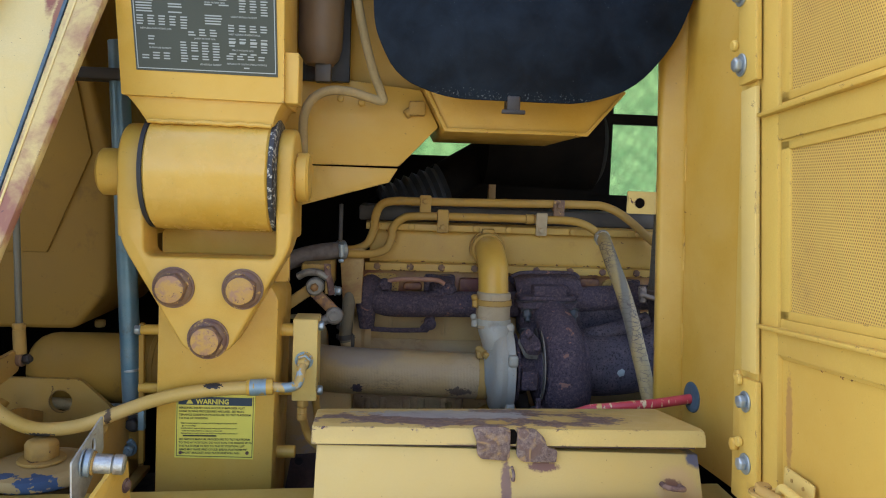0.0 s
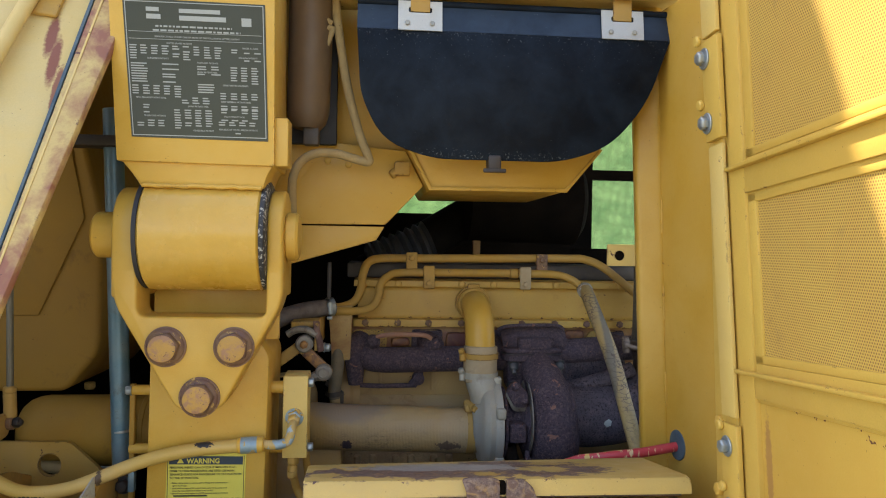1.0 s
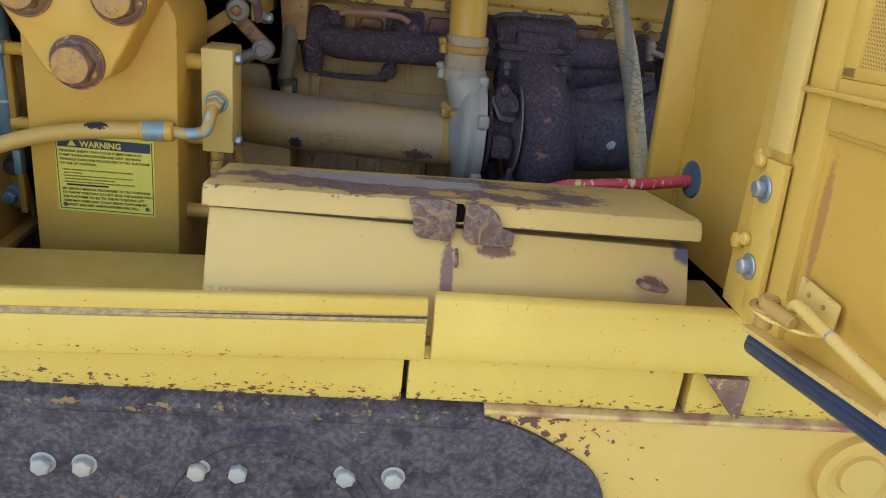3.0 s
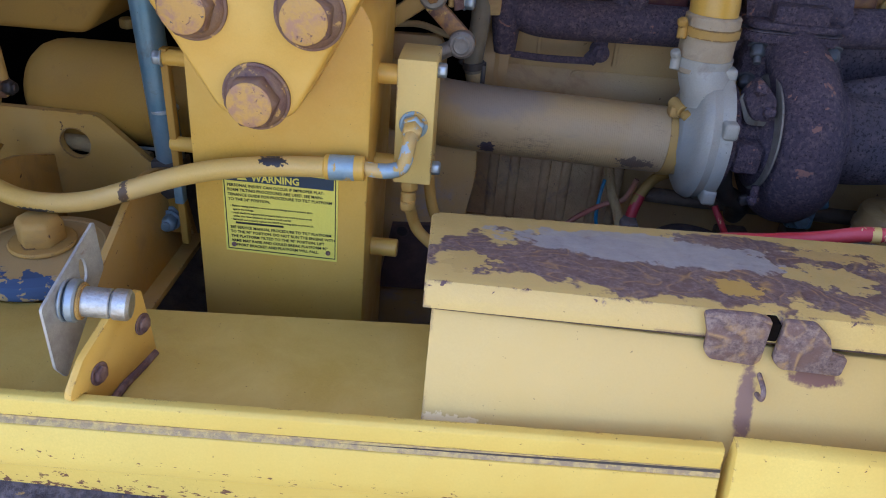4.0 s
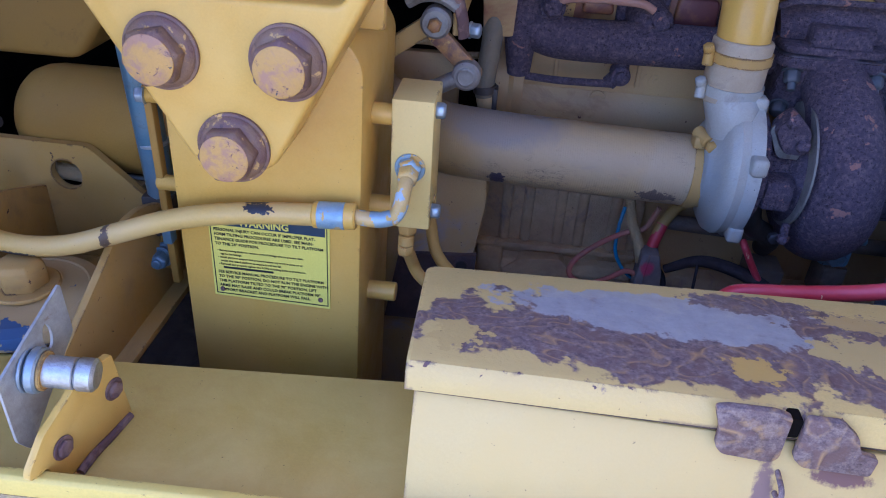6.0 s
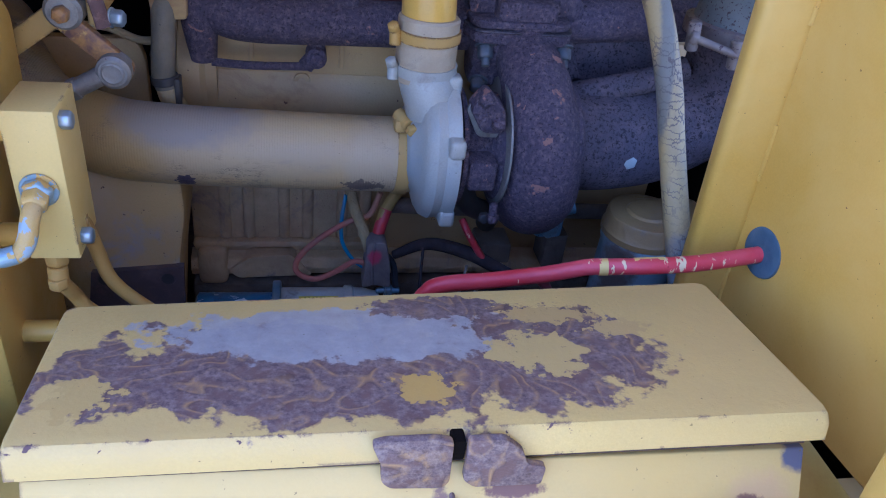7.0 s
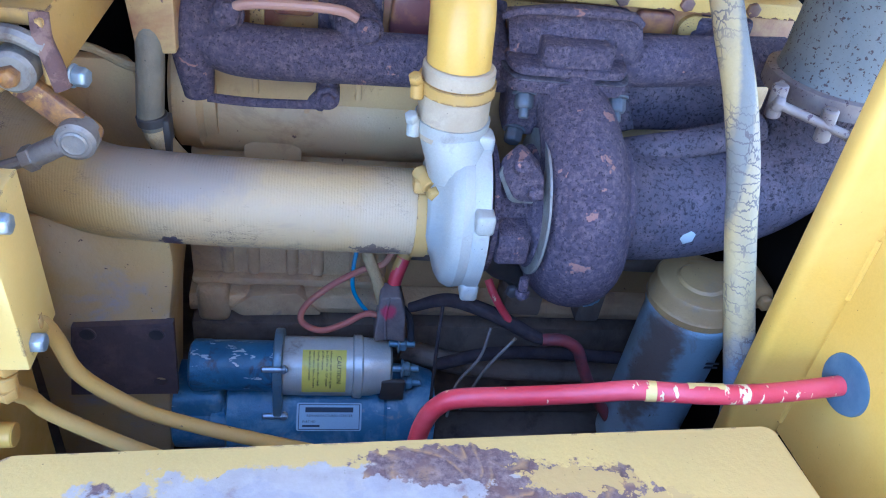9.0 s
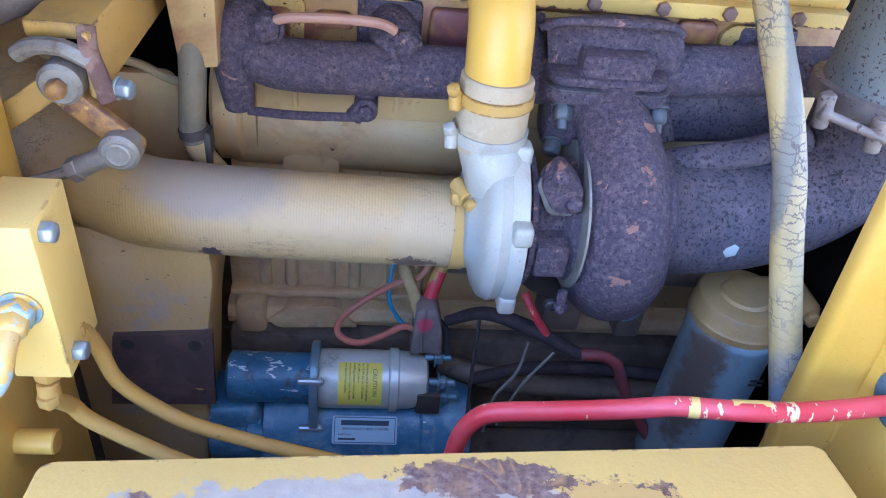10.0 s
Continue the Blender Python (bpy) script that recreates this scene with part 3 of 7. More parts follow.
# dark wedge painted in where the crease opens and falls into shade
part("open_seam", turned(prism([(-0.30, 0.9452), (0.083, 0.9420), (0.083, 0.9485)], "y", 1.5630, 1.570, 0), LIP_A), steel_dark, frame_rail, "dark wedge for the shade in the opening seam")
part("front_lip", turned(prism(lip_profile_plain(0.978), "x", 0.091, 0.512, 0.0012), LIP_B), yellow_rail, frame_rail)
part("skirt", box(-1.35, 0.060, 1.570, 1.60, 0.815, 0.905, 0.001), yellow_rail, frame_rail)
part("skirt", box(0.067, 0.428, 1.568, 1.60, 0.825, 0.905, 0.001), yellow_rail, frame_rail)
part("skirt", box(0.442, 1.3, 1.570, 1.60, 0.815, 0.95, 0.001), yellow_rail, frame_rail)
part("gusset", prism([(0.449, 0.893), (0.508, 0.893), (0.508, 0.834), (0.500, 0.832)], "y", 1.548, 1.570, 0.001), bolt_rust, frame_rail, "rusty triangular gusset")
part("weld_ledge", prism(rounded([(1.551, 0.792), (1.551, 0.812), (1.575, 0.822), (1.60, 0.822), (1.60, 0.79)], 0.005), "x", -1.35, 0.17, 0), worn_dark, frame_rail, "scraped dark weld ledge")
part("weld_ledge", prism(rounded([(1.556, 0.814), (1.555, 0.822), (1.60, 0.828), (1.60, 0.80)], 0.003), "x", 0.17, 1.3, 0), edge_paint, frame_rail, "chipped yellow weld ledge")
part("inner_web", box(-1.35, 1.3, 1.66, 1.70, 0.30, 0.903, 0.001), yellow_dirty, frame_rail)

scratched = surface("scratched_frame_paint", (0.62, 0.42, 0.11), 0.5, fade=(0.56, 0.35, 0.08), fade_scale=5, chips=(0.13, 0.065, 0.04), chip_scale=100, chip_at=0.71, chip_stretch=(0.7, 1, 0.9), bands=[("X", 0.24, 0.20, 0.20)], spec=0.3)
lower = thing("track_frame", (0, 1.55, 0.0), "abraded grey and yellow steel track frame below the side frame", "track frame")
part("side_plate", box(-1.35, 1.3, 1.562, 1.60, 0.30, 0.815, 0.004), scratched, lower, "yellow side plate")
part("worn_cover", prism(rounded([(-1.35, 0.806), (0.165, 0.812), (0.232, 0.793), (0.345, 0.728), (0.37, 0.60), (0.36, 0.50), (-1.35, 0.50)], [0, 0.02, 0.03, 0.05, 0.05, 0, 0]), "y", 1.553, 1.562, 0.002), worn_dark, lower, "paint-worn dark grey steel cover")
part("round_boss", lathe((0.713, 1.562, 0.744), (0, -1, 0), [(0, 0.066), (0.012, 0.064), (0.014, 0.052), (0.006, 0.046), (0.006, 0.034), (0.012, 0.031), (0.012, 0.012)], 32), scratched, lower)
for bx in (-0.388, -0.337, -0.195, -0.143, -0.004, 0.059):
    part("stud_nut", hexbolt((bx, 1.553, 0.712), (0, -1, 0), 0.013, 0.012, 0.016), aluminium, lower)
part("wear_ring", lathe((-0.10, 1.553, 0.62), (0, -1, 0), [(0, 0.160), (0.004, 0.157), (0.005, 0.142), (0.001, 0.138), (0.001, 0.122), (0.004, 0.120), (0.004, 0.05)], 56), worn_dark, lower)
part("foot", box(-1.3, 1.2, 1.53, 1.95, 0.0, 0.30, 0.01), worn_dark, lower)

# ---- tool box ----
gap_rust_shade = surface("shaded_rusty_seam", (0.035, 0.022, 0.018), 0.8, fade=(0.10, 0.055, 0.035), fade_scale=25, chips=(0.42, 0.29, 0.10), chip_scale=60, chip_at=0.68)
tool_box = thing("tool_box", (0.11, 1.70, 0.915), "pale yellow steel tool box with a rusty lid", "tool box")
tb = merge([prism([(1.574, 0.915), (1.634, 1.046), (1.834, 1.030), (1.834, 0.915)], "x", -0.194, 0.424, 0.0015)])
for v in tb.verts:
    if v.co.z > 1.0 and v.co.x > 0.2:
        v.co.z -= 0.011
part("body", tb, tool_paint, tool_box)
lid_prof = [(1.838, 1.0435), (1.648, 1.0735), (1.640, 1.0725), (1.634, 1.066), (1.6305, 1.048), (1.6335, 1.048), (1.638, 1.064), (1.648, 1.069), (1.838, 1.0395)]
lid_bm, lid_rows = bmesh.new(), []
ROUND = 0.014
for d in (0.0, 0.0008, 0.002, 0.004, 0.007, 0.010, 0.014, 0.30, 0.633, 0.637, 0.640, 0.643, 0.645, 0.6462, 0.647):
    inset = ROUND - min(ROUND, d, 0.647 - d)
    back = ROUND - math.sqrt(max(0.0, ROUND ** 2 - inset ** 2))
    drop = 0.0025 * max(0.0, 1 - min(d, 0.647 - d) / 0.003) ** 2
    lid_rows.append([lid_bm.verts.new((-0.211 + d, y - (back if y > 1.8 else 0.0), z - (drop if k < 4 else 0.0) + (0.155 * back if y > 1.8 else 0.0))) for k, (y, z) in enumerate(lid_prof)])
for ra, rb in zip(lid_rows, lid_rows[1:]):
    for k in range(len(lid_prof)):
        lid_bm.faces.new((ra[k], rb[k], rb[(k + 1) % len(lid_prof)], ra[(k + 1) % len(lid_prof)]))
lid_bm.faces.new(lid_rows[0][::-1])
lid_bm.faces.new(lid_rows[-1])
for v in lid_bm.verts:
    v.co.x += 0.009 * (1 - (v.co.y - 1.63) / 0.21) * max(0.0, (0.089 - v.co.x) / 0.30)
    v.co.y += 0.047 * (v.co.x + 0.04) * max(0.0, (v.co.y - 1.64) / 0.2)
lid = part("lid", lid_bm, lid_paint, tool_box, "lid with large flaking rust patches")
# solid dark strip paints the shade and rust of the gap below the lid
part("lid_seal", prism([(-0.191, 1.0466), (0.418, 1.0449), (0.418, 1.0476), (-0.191, 1.0476)], "y", 1.6312, 1.640, 0), gap_rust_shade, tool_box, "dark rusty strip for the shaded gap under the lid")
# a solid near-black block gives the slot its shade
part("hasp_slot", prism(rounded([(0.1105, 1.052), (0.122, 1.052), (0.122, 1.072), (0.1105, 1.072)], 0.003), "y", 1.6265, 1.640, 0), dark_bay, lid, "near-black block for the shaded slot between the hasp plates")
hasp = rounded([(0.050, 1.078), (0.060, 1.081), (0.098, 1.081), (0.111, 1.077), (0.112, 1.033), (0.107, 1.026), (0.066, 1.029), (0.059, 1.037), (0.058, 1.056)], 0.004)
part("hasp_plate", prism(hasp, "y", 1.621, 1.628, 0.001), rust_plate, lid, "rusted hasp plate")
hasp2 = rounded([(0.1225, 1.078), (0.150, 1.078), (0.166, 1.064), (0.172, 1.048), (0.188, 1.044), (0.187, 1.024), (0.132, 1.025), (0.1225, 1.034)], 0.004)
part("hasp_plate", prism(hasp2, "y", 1.621, 1.628, 0.001), rust_plate, lid, "rusted hasp plate")
part("staple", sweep([(0.116, 1.628, 1.016), (0.116, 1.606, 1.012), (0.116, 1.604, 1.002), (0.116, 1.618, 0.998)], 0.0025, 8), rust_plate, tool_box)
part("side_loop", sweep([(0.358, 1.612, 0.994), (0.362, 1.592, 0.996), (0.385, 1.590, 0.994), (0.388, 1.612, 0.990)], 0.0045, 10), rust_plate, tool_box, "rusted welded loop")

# ---- support column ----
column = thing("support_column", (-0.40, 1.98, 0.60), "yellow box-section steel column with a warning label", "column")
part("body", [prism(rounded([(-0.522, 0.60), (-0.305, 0.60), (-0.292, 1.235), (-0.308, 1.262), (-0.512, 1.262)], [0, 0, 0.012, 0.012, 0.01]), "y", 1.887, 2.08, 0.004)], yellow, column)
for z, x1 in ((1.166, -0.262), (1.048, -0.262), (0.921, -0.262)):
    part("boss", cyl((-0.30, 1.945, z), (x1, 1.945, z), 0.0125, 24), yellow, column)
# the side bar takes the darker yellow for the shadow it stands in
part("side_bar", box(-0.566, -0.556, 1.942, 1.956, 0.895, 1.172, 0.002), shaded_yellow, column)
for z in (1.160, 1.045):
    part("stud", cyl((-0.566, 1.948, z), (-0.505, 1.948, z), 0.010), yellow, column)
part("stud_bolt", hexbolt((-0.562, 1.944, 1.160), (-1, -0.1, 0), 0.0095, 0.010, 0.011, 0.002), zinc, column, "plated bolt")
part("bare_patch", box(-0.5630, -0.5510, 1.9285, 1.945, 0.965, 1.005, 0.002), blue_grey, column, "blue-grey bared lower end")
label = part("warning_label", prism([(-0.4775, 0.925), (-0.331, 0.9225), (-0.3285, 1.040), (-0.4745, 1.042)], "y", 1.8856, 1.887, 0), label_yellow, column, "yellow warning label with black print")
part("label_header", prism([(-0.471, 1.0215), (-0.3345, 1.020), (-0.334, 1.0345), (-0.4705, 1.0365)], "y", 1.8850, 1.8856, 0), label_blue, label)
for a, b in (((-0.4745, 0.928), (-0.4735, 1.038)), ((-0.334, 0.926), (-0.3325, 1.036))):
    part("label_border", prism([a, (a[0] + 0.001, a[1]), (b[0] + 0.001, b[1]), b], "y", 1.8850, 1.8856, 0), print_black, label)
for a, b in (((-0.4745, 0.928), (-0.334, 0.926)),):
    part("label_border", prism([a, b, (b[0], b[1] + 0.001), (a[0], a[1] + 0.001)], "y", 1.8850, 1.8856, 0), print_black, label)
lettering("lettering", "WARNING", 0.0125, (-0.438, 1.8846, 1.0230), label_yellow, label, bold=0.0003)
part("warning_triangle", prism([(-0.456, 1.0235), (-0.4435, 1.0235), (-0.4498, 1.0335)], "y", 1.8844, 1.885, 0), label_yellow, label)
lines = ["PERSONAL INJURY CAN OCCUR IF IMPROPER PLAT-", "FORM TILTING PROCEDURES ARE USED. SEE MAIN-", "TENANCE GUIDE FOR PROCEDURE TO TILT PLATFORM", "TO THE 24\u00b0 POSITION.",
         "  \u2022 Before raising platform, remove control linkage pins to prevent dam-", "     age to the linkage.", "  \u2022 Install platform support link properly before any work is done on or",
         "     under the raised platform to ensure it will not fall.", "  \u2022 Reinstall and properly tighten the ROPS mounting bolts to prevent in-", "",
         "SEE SERVICE MANUAL PROCEDURE TO TILT PLATFORM", "TO THE 90\u00b0 POSITION. DO NOT RUN THE ENGINE WITH", "THE PLATFORM TILTED TO THE 90\u00b0 POSITION. LIFT", "ARMS MAY RAISE AND COULD BREAK PLATFORM 90\u00b0", "SUPPORT BRACKET AND PLATFORM WILL FALL."]
z = 1.0140
for i, text in enumerate(lines):
    small = 4 <= i <= 9
    if i == 9:
        part("print_line", box(-0.462, -0.40, 1.8848, 1.8855, z, z + 0.0024, 0), print_black, label)
    else:
        lettering("lettering", text, 0.0037 if small else 0.0053, (-0.4695, 1.8848, z), print_black, label, bold=0.0 if small else 0.00003)
    z -= 0.0046 if small else 0.0062
    z -= 0.0022 if i in (3, 9) else 0.0
for rx in (-0.4665, -0.3425):
    part("rivet", cyl((rx, 1.8856, 0.9345), (rx, 1.8836, 0.9345), 0.0032, 14, 0.0008), rust_plate, label)
for ob in [label, *label.children]:
    ob.data.transform(Matrix.Translation((-0.0035, 0, 0.927)) @ Matrix.Diagonal((1, 1, 1.064, 1)) @ Matrix.Translation((0, 0, -0.9235)))

# ---- yoke and hub ----
yoke = thing("yoke_bracket", (-0.40, 1.84, 1.15), "yellow cast yoke bracket bolted to the column", "bracket")
outer = rounded([(-0.558, 1.46), (-0.555, 1.345), (-0.440, 1.150), (-0.366, 1.150), (-0.258, 1.345), (-0.260, 1.46), (-0.286, 1.46), (-0.288, 1.318), (-0.512, 1.318), (-0.516, 1.46)],
                [0, 0.03, 0.02, 0.02, 0.03, 0, 0, 0.016, 0.016, 0])
part("plate", prism(outer, "y", 1.800, 1.886, 0.006, 3), yellow, yoke)
part("recess_back", box(-0.520, -0.280, 1.935, 1.950, 1.262, 1.45, 0.002), yellow, yoke)
arm_prof = [(1.802, 1.350)] + [(1.875 + 0.078 * math.cos(a), 1.468 + 0.083 * math.sin(a)) for a in np.linspace(math.pi * 0.99, 0.0, 16)] + [(1.953, 1.350)]
part("arm", prism(arm_prof, "x", -0.558, -0.516, 0.006, 3), yellow, yoke)
part("arm", prism(arm_prof, "x", -0.288, -0.260, 0.006, 3), yellow, yoke)
part("pin_cap", cyl((-0.55, 1.862, 1.462), (-0.604, 1.862, 1.462), 0.042, 36, 0.005), yellow, yoke)
part("pin_cap", cyl((-0.262, 1.862, 1.464), (-0.236, 1.862, 1.464), 0.045, 36, 0.005), yellow, yoke)
for bx, bz, tn in ((-0.4610, 1.265, 0.2), (-0.3425, 1.265, 0.45), (-0.4010, 1.1755, 0.1)):
    bolt = part("bolt", hexbolt((bx, 1.7935, bz), (0, -1, 0), 0.0285, 0.0235, 0.0, 0.0, tn), bolt_rust, yoke, "large rusty hex bolt with worn paint")
    part("flange", lathe((bx, 1.800, bz), (0, -1, 0), [(0, 0.0360), (0.0035, 0.0360), (0.0042, 0.0345), (0.0042, 0.0335), (0.0075, 0.0325), (0.0110, 0.0285), (0.0125, 0.024)], 48), bolt_rust, bolt)
    part("worn_face", lathe((bx, 1.7715, bz), (0, -1, 0), [(0, 0.0236), (0.0010, 0.0234), (0.0022, 0.0205), (0.0026, 0.010)], 36), bolt_face, bolt, "worn yellow and pink paint on the bolt face")

worn_seal = surface("pale_worn_rubber", (0.02, 0.02, 0.023), 0.6, fade=(0.05, 0.05, 0.05), chips=(0.42, 0.40, 0.34), chip_scale=150, chip_at=0.55, chip_soft=0.04, bump=0.3)
arm = thing("lift_arm", (-0.41, 1.87, 1.37), "yellow lift arm with a round hub and a data plate", "lift arm")
part("hub", [lathe((-0.507, 1.868, 1.465), (1, 0, 0), [(0, 0.098), (0.004, 0.103), (0.204, 0.103), (0.208, 0.098)], 56)], hub_paint, arm)
part("seal", lathe((-0.5155, 1.868, 1.465), (1, 0, 0), [(0, 0.095), (0.001, 0.101), (0.008, 0.101), (0.009, 0.095)], 48), black_rubber, arm, "worn black rubber seal")
part("seal", lathe((-0.300, 1.868, 1.465), (1, 0, 0), [(0, 0.095), (0.001, 0.101), (0.009, 0.101), (0.012, 0.095)], 48), worn_seal, arm, "black rubber seal with pale worn marks")
part("beam", prism(rounded([(-0.547, 1.592), (-0.276, 1.589), (-0.284, 2.25), (-0.590, 2.25)], 0.002, 2), "y", 1.790, 1.97, 0.004), yellow, arm)
part("neck", prism(rounded([(-0.545, 1.596), (-0.524, 1.572), (-0.508, 1.548), (-0.296, 1.548), (-0.290, 1.572), (-0.277, 1.594)], [0, 0.012, 0, 0, 0.012, 0]), "y", 1.800, 1.94, 0.004), yellow, arm)
weld = random.Random(9)
for zc, xa, xb, yy in ((1.5505, -0.506, -0.298, 1.7985),):
    part("weld_bead", sweep([(xa + (xb - xa) * i / 22, yy + weld.uniform(-0.0012, 0.0012), zc + weld.uniform(-0.0010, 0.0010)) for i in range(23)], 0.0040, 10, 3), yellow, arm)
part("side_block", box(-0.278, -0.253, 1.80, 1.86, 1.590, 1.677, 0.003), yellow, arm)
data_plate = part("data_plate", prism([(-0.5215, 1.634), (-0.287, 1.632), (-0.2965, 1.874), (-0.5415, 1.876)], "y", 1.7885, 1.790, 0), plate_green, arm, "dark olive data plate with white print")


def plate_xy(u, v):
    """A place on the data plate: u across, v down, both from 0 to 1."""
    xl, xr = -0.5415 + 0.020 * v, -0.2965 + 0.0095 * v
    return xl + (xr - xl) * u, 1.875 - 0.242 * v


def plate_bar(u0, u1, v0, v1, y=1.7879):
    return prism([plate_xy(u0, v0), plate_xy(u1, v0), plate_xy(u1, v1), plate_xy(u0, v1)], "y", y, y + 0.0006, 0)


part("plate_border", [plate_bar(0.012, 0.988, 0.014, 0.020), plate_bar(0.012, 0.988, 0.978, 0.984), plate_bar(0.012, 0.018, 0.02, 0.978), plate_bar(0.982, 0.988, 0.02, 0.978)], print_white, data_plate)
part("mark", [plate_bar(0.16, 0.25, 0.055, 0.085), plate_bar(0.16, 0.26, 0.105, 0.14), plate_bar(0.39, 0.68, 0.06, 0.09), plate_bar(0.39, 0.72, 0.11, 0.145), plate_bar(0.83, 0.90, 0.11, 0.17)], print_white, data_plate)
rows_of_print = []
rng = random.Random(4)
for v, u0, u1, n in ((0.185, 0.22, 0.76, 14), (0.215, 0.20, 0.82, 18)):
    u = u0
    while u < u1:
        w = rng.uniform(0.012, 0.05)
        rows_of_print.append(plate_bar(u, min(u + w, u1), v, v + 0.012))
        u += w + 0.010
rows_of_print += [plate_bar(0.03, 0.97, 0.232, 0.235), plate_bar(0.03, 0.97, 0.285, 0.288)]


headings = [("MANUFACTURED UNDER ONE OR MORE OF THE FOLLOWING LETTERS PATENT", 0.21, 0.272, 0.0040), ("UNITED STATES PATENTS", 0.29, 0.318, 0.0038), ("BRAZIL P.I. NOS.", 0.83, 0.335, 0.0038),
            ("EUROPEAN PATENTS", 0.15, 0.430, 0.0038), ("AUSTRALIA PATENTS", 0.50, 0.452, 0.0038), ("CANADA PATENTS", 0.80, 0.405, 0.0038), ("SPAIN PATENT NOS.", 0.50, 0.52, 0.0038), ("GREAT BRITAIN PATENTS", 0.68, 0.610, 0.0038),
            ("NEW ZEALAND PATENT NOS.", 0.05, 0.715, 0.0038), ("WEST GERMAN PATENTS NOS.", 0.66, 0.730, 0.0038), ("JAPAN PATENT NOS.", 0.42, 0.770, 0.0038), ("SINGAPORE PATENTS", 0.10, 0.845, 0.0038),
            ("ITALY PATENTS NOS.", 0.68, 0.838, 0.0038), ("VENEZUELA PATENT", 0.45, 0.945, 0.0038), ("REPUBLIC OF SOUTH AFRICA PATENTS", 0.64, 0.932, 0.0038)]
for text, u, v, size in headings:
    px, pz = plate_xy(u, v)
    lettering("lettering", text, size, (px, 1.7882, pz), print_white, data_plate, bold=0.00005)


def clear_of_headings(u0, u1, v0, v1):
    return all(u1 < u - 0.01 or u0 > u + len(t) * 0.0098 or v1 < v - 0.022 or v0 > v + 0.005 for t, u, v, s in headings)


def print_column(u0, v0, cols, rows, cw=0.05, pitch=0.075):
    for c in range(cols):
        for r in range(rows):
            if rng.random() < 0.94 and clear_of_headings(u0 + c * pitch, u0 + c * pitch + cw, v0 + r * 0.0185, v0 + r * 0.0185 + 0.0085):
                rows_of_print.append(plate_bar(u0 + c * pitch, u0 + c * pitch + cw * rng.uniform(0.75, 1.0), v0 + r * 0.0185, v0 + r * 0.0185 + 0.0085))


for spec in ((0.03, 0.33, 9, 6), (0.75, 0.34, 1, 2), (0.84, 0.36, 2, 4), (0.03, 0.46, 2, 8, 0.12, 0.22), (0.50, 0.47, 2, 4, 0.07, 0.10), (0.74, 0.47, 3, 7), (0.50, 0.60, 1, 4, 0.14),
             (0.03, 0.62, 5, 5), (0.66, 0.66, 4, 7), (0.38, 0.70, 3, 5), (0.10, 0.74, 1, 3), (0.10, 0.81, 1, 3), (0.05, 0.87, 3, 3), (0.32, 0.79, 4, 8), (0.66, 0.78, 4, 5), (0.64, 0.87, 4, 4), (0.76, 0.93, 1, 3)):
    print_column(*spec)
part("printing", rows_of_print, print_white, data_plate)["kind"] = "stuff"

# ---- hydraulic block, hose and tubes ----
valve_block = thing("hydraulic_block", (-0.245, 1.935, 1.03), "yellow rectangular hydraulic junction block with plated bolts", "hydraulic block")
part("body", box(-0.270, -0.222, 1.930, 2.002, 1.028, 1.190, 0.002), yellow_pale, valve_block)
for z in (1.175, 1.046):
    part("bolt", hexbolt((-0.222, 1.947, z), (1, 0, 0), 0.0095, 0.011, 0.0), zinc, valve_block)
part("fitting", [hexbolt((-0.247, 1.930, 1.109), (0, -1, 0), 0.0155, 0.012, 0.018, 0.003)], bared, valve_block)
part("lower_fitting", [hexbolt((-0.250, 1.945, 1.030), (0, 0, -1), 0.0125, 0.018), cyl((-0.250, 1.940, 1.012), (-0.250, 1.936, 0.99), 0.010)], yellow_dirty, valve_block)
hose = thing("hydraulic_hose", (-0.55, 1.862, 0.98), "yellow-painted hydraulic hose with chipped bands", "hose")
part("hose", sweep([(-0.93, 1.95, 1.060), (-0.875, 1.91, 1.062), (-0.835, 1.880, 1.052), (-0.808, 1.865, 1.036), (-0.776, 1.858, 1.014), (-0.737, 1.856, 0.995), (-0.695, 1.856, 0.990), (-0.640, 1.857, 0.998), (-0.580, 1.859, 1.020),
                    (-0.520, 1.860, 1.043), (-0.464, 1.861, 1.058), (-0.400, 1.863, 1.067), (-0.340, 1.865, 1.071)], 0.0125, 20), hose_paint, hose)
part("ferrule", cyl((-0.345, 1.865, 1.071), (-0.296, 1.867, 1.073), 0.0150, 24, 0.002), yellow, hose, "crimped ferrule with bared blue-grey metal")
part("ferrule_band", cyl((-0.339, 1.8652, 1.0712), (-0.308, 1.8665, 1.0725), 0.0154, 24, 0.001), bared, hose)
part("elbow", sweep([(-0.298, 1.867, 1.073), (-0.275, 1.868, 1.071), (-0.257, 1.873, 1.073), (-0.250, 1.882, 1.082), (-0.248, 1.896, 1.098), (-0.247, 1.918, 1.108)], 0.0088, 16), bared_elbow, hose)
part("elbow_bare_band", sweep([(-0.281, 1.868, 1.0712), (-0.268, 1.869, 1.0715), (-0.258, 1.872, 1.0735)], 0.0092, 16), bared, hose)
part("nut", hexbolt((-0.247, 1.922, 1.109), (0, -0.85, -0.25), 0.0130, 0.018), bared_elbow, hose)
